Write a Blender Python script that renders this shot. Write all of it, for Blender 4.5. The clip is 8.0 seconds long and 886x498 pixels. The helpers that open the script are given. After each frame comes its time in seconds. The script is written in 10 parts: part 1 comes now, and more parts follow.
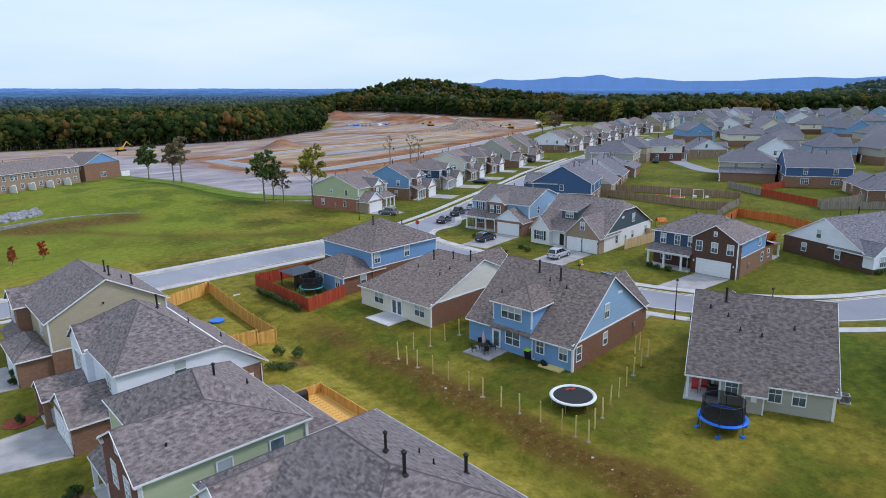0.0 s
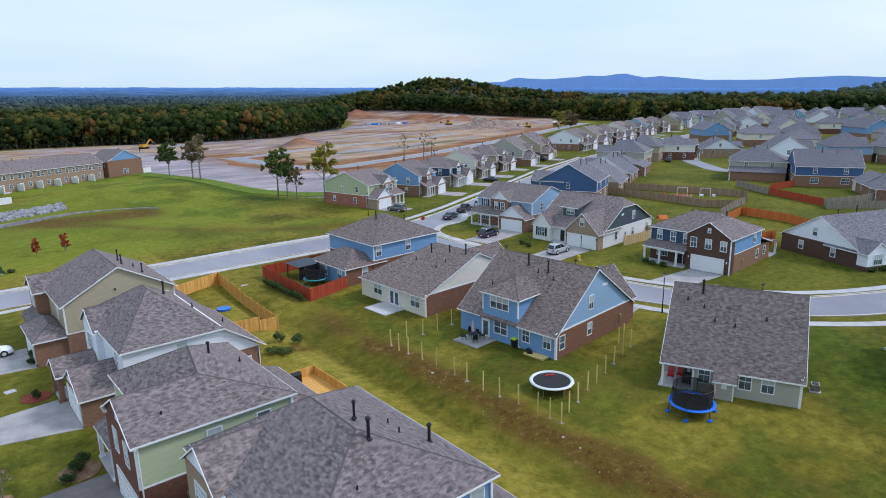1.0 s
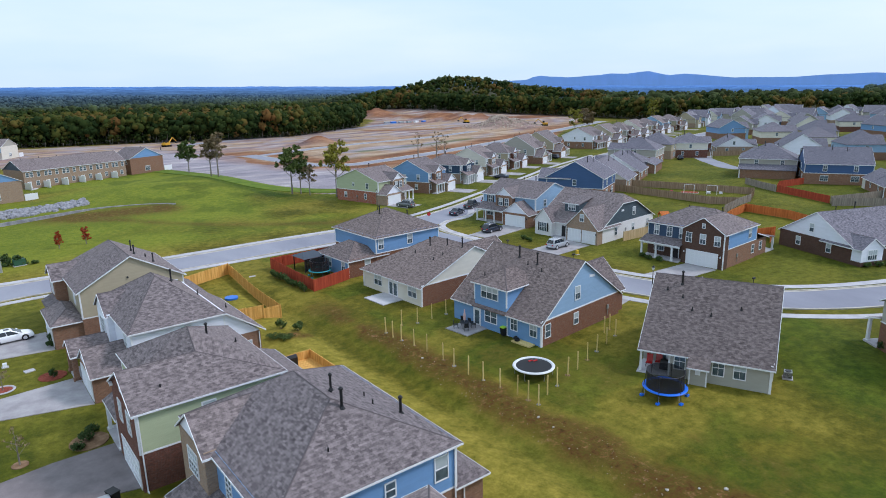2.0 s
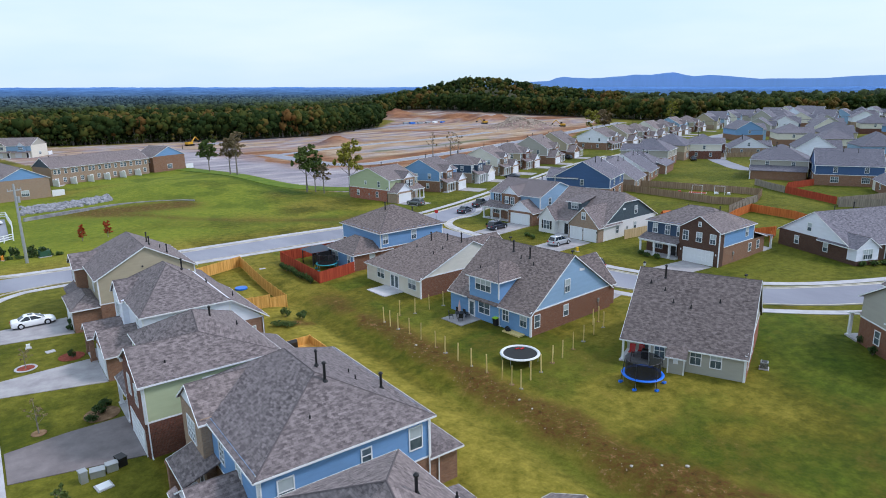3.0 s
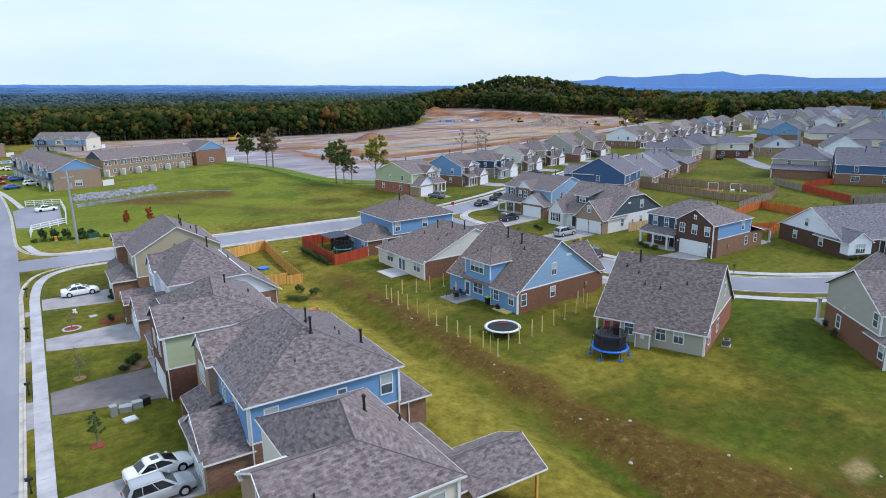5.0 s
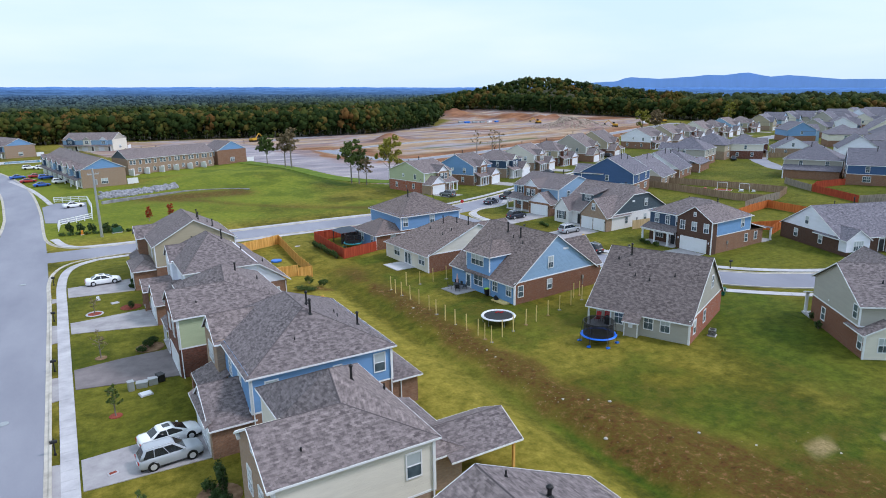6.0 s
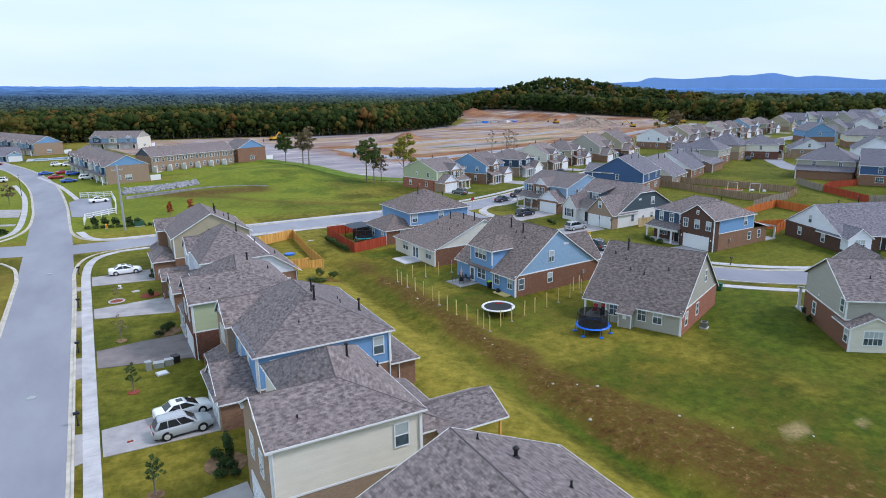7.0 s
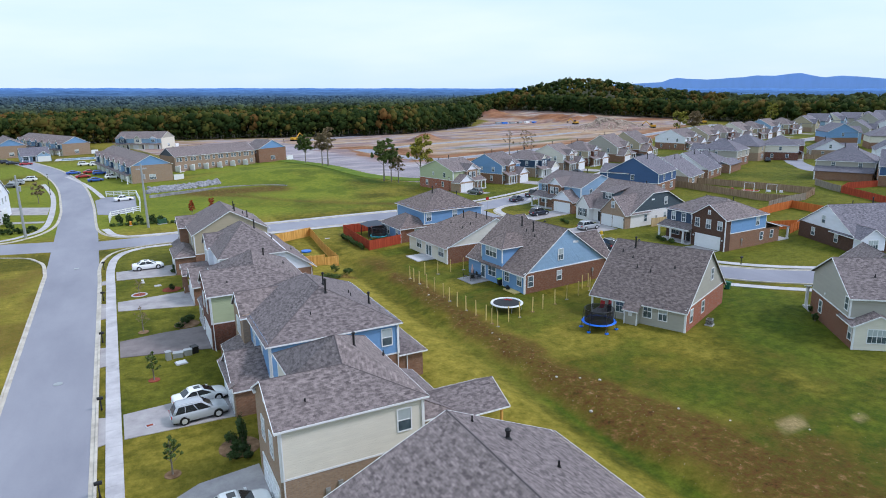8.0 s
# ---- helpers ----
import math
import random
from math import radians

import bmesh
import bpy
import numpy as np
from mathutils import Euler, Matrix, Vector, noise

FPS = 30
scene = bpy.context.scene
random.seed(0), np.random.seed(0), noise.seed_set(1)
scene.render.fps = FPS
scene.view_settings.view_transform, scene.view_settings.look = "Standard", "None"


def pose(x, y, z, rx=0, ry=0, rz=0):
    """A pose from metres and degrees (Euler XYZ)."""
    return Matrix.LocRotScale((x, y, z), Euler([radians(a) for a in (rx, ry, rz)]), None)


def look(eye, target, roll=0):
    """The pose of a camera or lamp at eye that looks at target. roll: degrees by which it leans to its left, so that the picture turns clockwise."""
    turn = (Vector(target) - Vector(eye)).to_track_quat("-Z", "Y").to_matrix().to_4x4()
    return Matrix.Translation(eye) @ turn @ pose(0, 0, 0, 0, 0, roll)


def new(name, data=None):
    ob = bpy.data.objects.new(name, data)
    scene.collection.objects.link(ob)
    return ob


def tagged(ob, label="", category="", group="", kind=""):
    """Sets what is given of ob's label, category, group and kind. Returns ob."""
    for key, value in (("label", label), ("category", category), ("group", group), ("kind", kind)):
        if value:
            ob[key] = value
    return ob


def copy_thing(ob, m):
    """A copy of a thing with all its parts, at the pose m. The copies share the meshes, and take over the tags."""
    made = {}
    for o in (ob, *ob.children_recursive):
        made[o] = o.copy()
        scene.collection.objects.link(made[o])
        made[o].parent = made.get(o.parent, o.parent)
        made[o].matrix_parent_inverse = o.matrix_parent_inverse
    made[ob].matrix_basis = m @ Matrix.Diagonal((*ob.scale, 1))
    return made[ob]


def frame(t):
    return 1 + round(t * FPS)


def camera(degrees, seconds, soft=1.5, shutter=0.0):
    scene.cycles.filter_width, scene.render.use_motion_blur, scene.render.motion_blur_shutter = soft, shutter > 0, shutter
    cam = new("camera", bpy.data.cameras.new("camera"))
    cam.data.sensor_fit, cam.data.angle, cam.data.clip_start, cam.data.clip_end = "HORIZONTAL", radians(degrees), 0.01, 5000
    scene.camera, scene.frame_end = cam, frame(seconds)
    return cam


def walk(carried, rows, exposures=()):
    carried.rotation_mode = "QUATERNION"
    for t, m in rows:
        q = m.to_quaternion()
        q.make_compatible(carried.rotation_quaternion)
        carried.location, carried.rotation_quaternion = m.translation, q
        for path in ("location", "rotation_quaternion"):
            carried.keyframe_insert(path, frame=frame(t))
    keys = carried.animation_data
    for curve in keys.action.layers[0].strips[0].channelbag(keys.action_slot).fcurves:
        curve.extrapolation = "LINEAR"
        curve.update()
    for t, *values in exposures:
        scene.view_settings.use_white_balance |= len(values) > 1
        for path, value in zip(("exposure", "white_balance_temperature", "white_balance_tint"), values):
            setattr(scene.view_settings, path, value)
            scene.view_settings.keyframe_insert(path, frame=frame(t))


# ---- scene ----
cam = camera(68.9, 8.0, soft=0.95)
PATH = [
    (0, (0.71, 34.941, 27.923), (2.001, 36.389, 27.436), -1.0),
    (0.5, (0.892, 32.669, 28.128), (2.157, 34.137, 27.634), -1.1),
    (1, (0.969, 30.267, 27.961), (2.21, 31.758, 27.472), -1.0),
    (1.5, (1.144, 27.912, 28.001), (2.359, 29.423, 27.51), -1.1),
    (3, (1.529, 20.82, 27.941), (2.665, 22.391, 27.453), -1.1),
    (3.5, (1.493, 18.487, 27.91), (2.604, 20.077, 27.423), -1.0),
    (4, (1.607, 16.107, 27.846), (2.691, 17.716, 27.359), -1.0),
    (5.3, (1.751, 10.051, 27.732), (2.767, 11.703, 27.245), -0.9),
    (5.5, (1.778, 9.098, 27.612), (2.784, 10.758, 27.128), -0.9),
    (6, (1.862, 6.708, 27.577), (2.839, 8.385, 27.093), -1.0),
    (6.5, (1.882, 4.514, 27.495), (2.833, 6.206, 27.012), -0.9),
    (7, (1.977, 2.66, 27.513), (2.901, 4.367, 27.03), -0.9),
    (7.5, (1.951, 1.291, 27.434), (2.85, 3.012, 26.954), -0.9),
    (8, (2.106, 0.239, 27.508), (2.975, 1.975, 27.029), -1.0),
]
walk(cam, [(t, look(eye, target, roll)) for t, eye, target, roll in PATH], exposures=((0, -0.18, 5900, 20), (3.5, -0.08, 5900, 20), (8, -0.05, 5900, 20)))

# ---- world and sun ----
world = bpy.data.worlds.new("World")
scene.world = world
world.use_nodes = True
wn, wl = world.node_tree.nodes, world.node_tree.links
wn.clear()
SUN_EL, SUN_AZ = radians(47), radians(125)
sky = wn.new("ShaderNodeTexSky")
sky.sky_type, sky.sun_disc = "NISHITA", False
sky.sun_elevation, sky.sun_rotation = SUN_EL, SUN_AZ
sky.air_density, sky.dust_density, sky.ozone_density = 1.0, 2.0, 1.5
skyw = wn.new("ShaderNodeMix")
skyw.data_type = "RGBA"
skyw.inputs[0].default_value = 0.80
gain = wn.new("ShaderNodeVectorMath")
gain.operation = "SCALE"
gain.inputs["Scale"].default_value = 0.11
wl.new(sky.outputs[0], gain.inputs[0])
wtc = wn.new("ShaderNodeTexCoord")
wmap = wn.new("ShaderNodeMapping")
wmap.inputs["Scale"].default_value = (1.2, 1.2, 6.0)
wl.new(wtc.outputs["Generated"], wmap.inputs[0])
wno = wn.new("ShaderNodeTexNoise")
wno.inputs["Scale"].default_value, wno.inputs["Detail"].default_value = 1.6, 5.0
wl.new(wmap.outputs[0], wno.inputs[0])
wramp = wn.new("ShaderNodeValToRGB")
wramp.color_ramp.elements[0].position, wramp.color_ramp.elements[0].color = 0.35, (0.82, 1.07, 1.14, 1)
wramp.color_ramp.elements[1].position, wramp.color_ramp.elements[1].color = 0.68, (1.04, 1.21, 1.22, 1)
wl.new(wno.outputs[0], wramp.inputs[0])
wl.new(gain.outputs[0], skyw.inputs[6])
wl.new(wramp.outputs[0], skyw.inputs[7])
bg = wn.new("ShaderNodeBackground")
bg.inputs[1].default_value = 1.0
wl.new(skyw.outputs[2], bg.inputs[0])
wo = wn.new("ShaderNodeOutputWorld")
wl.new(bg.outputs[0], wo.inputs[0])

sun = new("sun", bpy.data.lights.new("sun", "SUN"))
sun.data.energy, sun.data.angle, sun.data.color = 2.0, radians(11), (1.0, 0.94, 0.87)
sun.matrix_world = look((0, 0, 200), (-200 * math.sin(SUN_AZ), -200 * math.cos(SUN_AZ), 200 - 200 * math.tan(SUN_EL)))
scene.view_settings.exposure = 0.0

# ---- materials ----
MATS = {}


def node_mat(name, rough=0.8, spec=0.3, metal=0.0):
    m = bpy.data.materials.new(name)
    m.use_nodes = True
    nt = m.node_tree
    b = nt.nodes["Principled BSDF"]
    b.inputs["Roughness"].default_value = rough
    b.inputs["Metallic"].default_value = metal
    b.inputs["Specular IOR Level"].default_value = spec
    MATS[name] = m
    return m, nt, b


def nd(nt, kind, **vals):
    n = nt.nodes.new(kind)
    for k, v in vals.items():
        n.inputs[k].default_value = v
    return n


def coords(nt, kind="Object", scale=(1, 1, 1)):
    tc = nt.nodes.new("ShaderNodeTexCoord")
    mp = nt.nodes.new("ShaderNodeMapping")
    mp.inputs["Scale"].default_value = scale
    nt.links.new(tc.outputs[kind], mp.inputs[0])
    return mp.outputs[0]


def noise_of(nt, vec, scale, detail=4.0, rough=0.55):
    n = nd(nt, "ShaderNodeTexNoise", Scale=scale, Detail=detail, Roughness=rough)
    nt.links.new(vec, n.inputs["Vector"])
    return n.outputs["Fac"]


def ramp(nt, fac, stops):
    r = nt.nodes.new("ShaderNodeValToRGB")
    e = r.color_ramp.elements
    while len(e) < len(stops):
        e.new(0.5)
    for el, (p, c) in zip(e, stops):
        el.position = p
        el.color = (*c, 1) if len(c) == 3 else c
    nt.links.new(fac, r.inputs[0])
    return r.outputs[0]


def mixc(nt, fac, a, b, mode="MIX"):
    n = nt.nodes.new("ShaderNodeMix")
    n.data_type, n.blend_type = "RGBA", mode
    for s, v in ((0, fac), (6, a), (7, b)):
        if isinstance(v, (int, float)):
            n.inputs[s].default_value = v
        elif isinstance(v, tuple):
            n.inputs[s].default_value = (*v, 1)
        else:
            nt.links.new(v, n.inputs[s])
    return n.outputs[2]


def mth(nt, op, a, b=0.0, c=None):
    n = nt.nodes.new("ShaderNodeMath")
    n.operation = op
    for i, v in enumerate((a, b, c)):
        if v is None:
            continue
        if isinstance(v, (int, float)):
            n.inputs[i].default_value = v
        else:
            nt.links.new(v, n.inputs[i])
    return n.outputs[0]


def bump(nt, b, height, strength=0.4, dist=0.02):
    n = nd(nt, "ShaderNodeBump", Strength=strength, Distance=dist)
    nt.links.new(height, n.inputs["Height"])
    nt.links.new(n.outputs[0], b.inputs["Normal"])


def rnd_obj(nt):
    return nt.nodes.new("ShaderNodeObjectInfo").outputs["Random"]


def mat_plain(name, col, rough=0.6, spec=0.4, metal=0.0, var=0.12, scale=3.0):
    """Painted or moulded surface with faint mottling."""
    m, nt, b = node_mat(name, rough, spec, metal)
    n = noise_of(nt, coords(nt), scale, 5)
    c = mixc(nt, n, tuple(v * (1 - var) for v in col), tuple(min(1, v * (1 + var)) for v in col))
    nt.links.new(c, b.inputs["Base Color"])
    bump(nt, b, noise_of(nt, coords(nt), scale * 12, 3), 0.08, 0.01)
    return m


def mat_siding(name, col, lap=0.17):
    m, nt, b = node_mat(name, 0.55, 0.35)
    v = coords(nt)
    sep = nt.nodes.new("ShaderNodeSeparateXYZ")
    nt.links.new(v, sep.inputs[0])
    fr = mth(nt, "FRACT", mth(nt, "MULTIPLY", sep.outputs[2], 1 / lap))
    n1 = noise_of(nt, coords(nt, scale=(0.6, 0.6, 2.0)), 1.2, 5)
    c = mixc(nt, n1, tuple(x * 0.86 for x in col), tuple(min(1, x * 1.1) for x in col))
    board = nd(nt, "ShaderNodeTexWhiteNoise")
    nt.links.new(mth(nt, "FLOOR", mth(nt, "MULTIPLY", sep.outputs[2], 1 / lap)), board.inputs["Vector"])
    c = mixc(nt, mth(nt, "MULTIPLY", board.outputs["Value"], 0.12), c, tuple(x * 0.7 for x in col))
    nt.links.new(c, b.inputs["Base Color"])
    bump(nt, b, mth(nt, "SUBTRACT", 1.0, fr), 0.6, 0.03)
    return m


def mat_brick(name, cols, mortar=(0.33, 0.29, 0.26)):
    m, nt, b = node_mat(name, 0.85, 0.25)
    v = coords(nt)
    sep = nt.nodes.new("ShaderNodeSeparateXYZ")
    nt.links.new(v, sep.inputs[0])
    cb = nt.nodes.new("ShaderNodeCombineXYZ")
    nt.links.new(mth(nt, "ADD", sep.outputs[0], sep.outputs[1]), cb.inputs[0])
    nt.links.new(sep.outputs[2], cb.inputs[1])
    br = nd(nt, "ShaderNodeTexBrick", Scale=1.0)
    br.inputs["Brick Width"].default_value, br.inputs["Row Height"].default_value = 0.215, 0.077
    br.inputs["Mortar Size"].default_value, br.inputs["Mortar Smooth"].default_value = 0.008, 0.2
    br.inputs["Color1"].default_value, br.inputs["Color2"].default_value = (*cols[0], 1), (*cols[1], 1)
    br.inputs["Mortar"].default_value = (*mortar, 1)
    nt.links.new(cb.outputs[0], br.inputs["Vector"])
    n = noise_of(nt, coords(nt, scale=(1, 1, 2.5)), 2.4, 6, 0.7)
    c = mixc(nt, ramp(nt, n, [(0.38, (0, 0, 0)), (0.66, (1, 1, 1))]), br.outputs[0], cols[2])
    c = mixc(nt, 0.35, c, br.outputs[0])
    nt.links.new(c, b.inputs["Base Color"])
    bump(nt, b, br.outputs["Fac"], -0.5, 0.01)
    return m


def mat_shingle(name, dark, mid, light):
    m, nt, b = node_mat(name, 0.9, 0.25)
    uv = coords(nt, "UV")
    br = nd(nt, "ShaderNodeTexBrick", Scale=1.0)
    br.inputs["Brick Width"].default_value, br.inputs["Row Height"].default_value = 0.31, 0.145
    br.inputs["Mortar Size"].default_value = 0.005
    br.inputs["Color1"].default_value, br.inputs["Color2"].default_value = (*dark, 1), (*light, 1)
    br.inputs["Mortar"].default_value = (*[v * 0.6 for v in dark], 1)
    br.offset, br.offset_frequency = 0.37, 2
    nt.links.new(uv, br.inputs["Vector"])
    blotch = noise_of(nt, coords(nt, "UV", (1.0, 1.25, 1)), 2.3, 3, 0.6)
    patch = ramp(nt, blotch, [(0.40, dark), (0.5, mid), (0.60, light)])
    c = mixc(nt, 0.45, br.outputs[0], patch)
    stain = noise_of(nt, coords(nt, "UV", (0.25, 0.2, 1)), 1.0, 4)
    c = mixc(nt, ramp(nt, stain, [(0.4, (0, 0, 0)), (0.75, (0.4, 0.4, 0.4))]), c, tuple(v * 1.22 for v in mid))
    tint = mixc(nt, rnd_obj(nt), (0.86, 0.87, 0.90), (1.10, 1.07, 1.05))
    c = mixc(nt, 1.0, c, tint, "MULTIPLY")
    nt.links.new(c, b.inputs["Base Color"])
    gr = noise_of(nt, uv, 60, 2)
    bump(nt, b, mth(nt, "ADD", mth(nt, "MULTIPLY", br.outputs["Fac"], -1.0), mth(nt, "MULTIPLY", gr, 0.5)), 0.4, 0.012)
    return m


def mat_ground_like(name, cols, scale=1.0, rough=0.95, bumpy=0.3, stretch=(1, 1, 1), grain=25):
    """Three colours over two scales of noise, with grain."""
    m, nt, b = node_mat(name, rough, 0.2)
    n1 = noise_of(nt, coords(nt, scale=stretch), scale, 6, 0.6)
    n2 = noise_of(nt, coords(nt), scale * grain, 4, 0.6)
    c = ramp(nt, n1, [(0.33, cols[0]), (0.5, cols[1]), (0.68, cols[2])])
    c = mixc(nt, n2, c, mixc(nt, 1.0, c, (1.35, 1.35, 1.35), "MULTIPLY"))
    nt.links.new(c, b.inputs["Base Color"])
    bump(nt, b, n2, bumpy, 0.03)
    return m


SHINGLE = mat_shingle("shingle_grey", (0.084, 0.071, 0.073), (0.178, 0.151, 0.152), (0.305, 0.260, 0.258))
SHINGLE_B = mat_shingle("shingle_brown", (0.080, 0.064, 0.062), (0.162, 0.131, 0.125), (0.268, 0.220, 0.208))
# blue of distance haze mixed into the shingle colour of the far estate roofs
SHINGLE_HAZE = mat_shingle("shingle_haze_blue", (0.075, 0.072, 0.088), (0.155, 0.149, 0.178), (0.262, 0.252, 0.292))
BRICK_RST = mat_brick("brick_rust", ((0.27, 0.118, 0.066), (0.18, 0.078, 0.047), (0.15, 0.068, 0.043)), (0.25, 0.18, 0.14))
RIDGE = mat_plain("ridge_shingle", (0.115, 0.098, 0.102), 0.9, 0.2, var=0.3, scale=6)
WHITE = mat_plain("white_trim", (0.78, 0.80, 0.82), 0.5, 0.4, var=0.05)
SID_BLUE = mat_siding("siding_blue", (0.17, 0.33, 0.58))
SID_BLUE2 = mat_siding("siding_light_blue", (0.27, 0.42, 0.60))
SID_NAVY = mat_siding("siding_navy", (0.035, 0.07, 0.13))
SID_DEEP = mat_siding("siding_deep_blue", (0.05, 0.11, 0.25))
SID_GREEN = mat_siding("siding_sage", (0.43, 0.49, 0.31))
SID_CREAM = mat_siding("siding_cream", (0.73, 0.70, 0.61))
SID_TAN = mat_siding("siding_tan", (0.42, 0.37, 0.26))
SID_GREY = mat_siding("siding_grey_beige", (0.40, 0.39, 0.34))
SID_WHITE = mat_siding("siding_white", (0.79, 0.82, 0.90))
SID_SLATE = mat_siding("siding_slate", (0.06, 0.09, 0.115))
BRICK_RED = mat_brick("brick_dark_red", ((0.22, 0.075, 0.045), (0.12, 0.045, 0.03), (0.08, 0.035, 0.028)), (0.22, 0.16, 0.13))
BRICK_BRN = mat_brick("brick_brown", ((0.33, 0.175, 0.105), (0.21, 0.105, 0.065), (0.18, 0.095, 0.06)), (0.30, 0.23, 0.18))
BRICK_TAN = mat_brick("brick_tan", ((0.40, 0.28, 0.19), (0.29, 0.20, 0.135), (0.27, 0.19, 0.125)))
BRICK_DRK = mat_brick("brick_umber", ((0.125, 0.066, 0.044), (0.085, 0.045, 0.033), (0.07, 0.04, 0.03)), (0.12, 0.085, 0.07))
BRICK_ORG = mat_brick("brick_orange_red", ((0.40, 0.125, 0.065), (0.29, 0.09, 0.05), (0.27, 0.085, 0.05)))
BRICK_WHT = mat_brick("brick_painted_white", ((0.80, 0.80, 0.80), (0.74, 0.74, 0.74), (0.77, 0.77, 0.77)), (0.68, 0.68, 0.68))
CONCRETE = mat_ground_like("concrete", ((0.33, 0.32, 0.34), (0.41, 0.40, 0.42), (0.48, 0.47, 0.485)), 0.5, 0.9, 0.15)
CONC_DARK = mat_ground_like("concrete_new", ((0.14, 0.122, 0.125), (0.18, 0.158, 0.16), (0.22, 0.195, 0.195)), 0.5, 0.9, 0.15)
DRIVE = mat_ground_like("driveway_concrete", ((0.25, 0.235, 0.245), (0.31, 0.295, 0.305), (0.37, 0.355, 0.36)), 0.5, 0.9, 0.15)
CURB = mat_ground_like("kerb_concrete", ((0.34, 0.31, 0.27), (0.44, 0.41, 0.36), (0.52, 0.49, 0.44)), 0.6, 0.9, 0.15)
ASPHALT = mat_ground_like("asphalt", ((0.20, 0.205, 0.245), (0.235, 0.24, 0.28), (0.27, 0.275, 0.315)), 0.12, 0.85, 0.2, (1, 0.35, 1), 120)
BLACK = mat_plain("black_plastic", (0.012, 0.012, 0.014), 0.45, 0.4, var=0.2)
DKMETAL = mat_plain("dark_metal", (0.03, 0.03, 0.035), 0.4, 0.5, 0.3)
GALV = mat_plain("galvanised_steel", (0.42, 0.44, 0.46), 0.45, 0.5, 0.6)
GLASS, _nt, _b = node_mat("window_glass", 0.06, 0.6)
_n = noise_of(_nt, coords(_nt, scale=(0.7, 0.7, 0.5)), 1.0, 2)
_nt.links.new(ramp(_nt, _n, [(0.38, (0.04, 0.065, 0.085)), (0.62, (0.16, 0.215, 0.25))]), _b.inputs["Base Color"])
BLIND = mat_plain("window_blind", (0.42, 0.48, 0.50), 0.4, 0.5, var=0.1)
CAR_GLASS = mat_plain("car_glass", (0.012, 0.016, 0.02), 0.05, 0.8, var=0.1)
RUBBER = mat_plain("tyre_rubber", (0.015, 0.015, 0.015), 0.85, 0.2)
CEDAR = mat_ground_like("cedar_boards", ((0.44, 0.23, 0.055), (0.60, 0.33, 0.085), (0.70, 0.43, 0.14)), 0.9, 0.8, 0.3, (6, 6, 0.3), 10)
REDWOOD = mat_ground_like("red_stained_boards", ((0.23, 0.035, 0.018), (0.32, 0.055, 0.026), (0.40, 0.08, 0.035)), 0.9, 0.8, 0.3, (6, 6, 0.3), 10)
RUSTWOOD = mat_ground_like("orange_stained_boards", ((0.36, 0.10, 0.025), (0.47, 0.14, 0.035), (0.54, 0.18, 0.05)), 0.9, 0.8, 0.3, (6, 6, 0.3), 10)
GREYWOOD = mat_ground_like("weathered_boards", ((0.17, 0.145, 0.12), (0.24, 0.205, 0.17), (0.31, 0.27, 0.23)), 0.9, 0.85, 0.3, (6, 6, 0.3), 10)
TANWOOD = mat_ground_like("new_pine_boards", ((0.42, 0.30, 0.16), (0.52, 0.39, 0.22), (0.60, 0.47, 0.29)), 0.9, 0.8, 0.3, (6, 6, 0.3), 10)
BROWNWOOD = mat_ground_like("brown_weathered_boards", ((0.19, 0.13, 0.085), (0.27, 0.185, 0.12), (0.34, 0.25, 0.17)), 0.9, 0.85, 0.3, (6, 6, 0.3), 10)
POSTWOOD = mat_ground_like("pale_pine", ((0.46, 0.36, 0.14), (0.56, 0.44, 0.18), (0.64, 0.52, 0.25)), 2.0, 0.8, 0.3, (4, 4, 0.4), 8)
BARK = mat_ground_like("bark", ((0.07, 0.055, 0.042), (0.12, 0.10, 0.08), (0.2, 0.17, 0.145)), 2.0, 0.95, 0.6, (3, 3, 0.6), 8)
MULCH = mat_ground_like("red_mulch", ((0.15, 0.035, 0.022), (0.24, 0.055, 0.035), (0.30, 0.085, 0.055)), 4.0, 0.95, 0.6)
DIRT = mat_ground_like("bare_dirt", ((0.12, 0.07, 0.04), (0.19, 0.115, 0.065), (0.26, 0.17, 0.105)), 1.5, 0.95, 0.6)
STONE = mat_ground_like("grey_stone", ((0.15, 0.15, 0.165), (0.23, 0.23, 0.25), (0.32, 0.32, 0.345)), 0.8, 0.9, 0.6)


def mat_leaf(name, cols):
    m, nt, b = node_mat(name, 0.75, 0.25)
    r = nt.nodes.new("ShaderNodeNewGeometry").outputs["Random Per Island"]
    at = nt.nodes.new("ShaderNodeAttribute")
    at.attribute_name = "tint"
    f = mth(nt, "ADD", mth(nt, "MULTIPLY", r, 0.2), mth(nt, "MULTIPLY", at.outputs["Fac"], 0.85))
    k = len(cols) - 1
    nt.links.new(ramp(nt, f, [(0.08 + 0.86 * i / k, c) for i, c in enumerate(cols)]), b.inputs["Base Color"])
    b.inputs["Transmission Weight"].default_value = 0.0
    return m


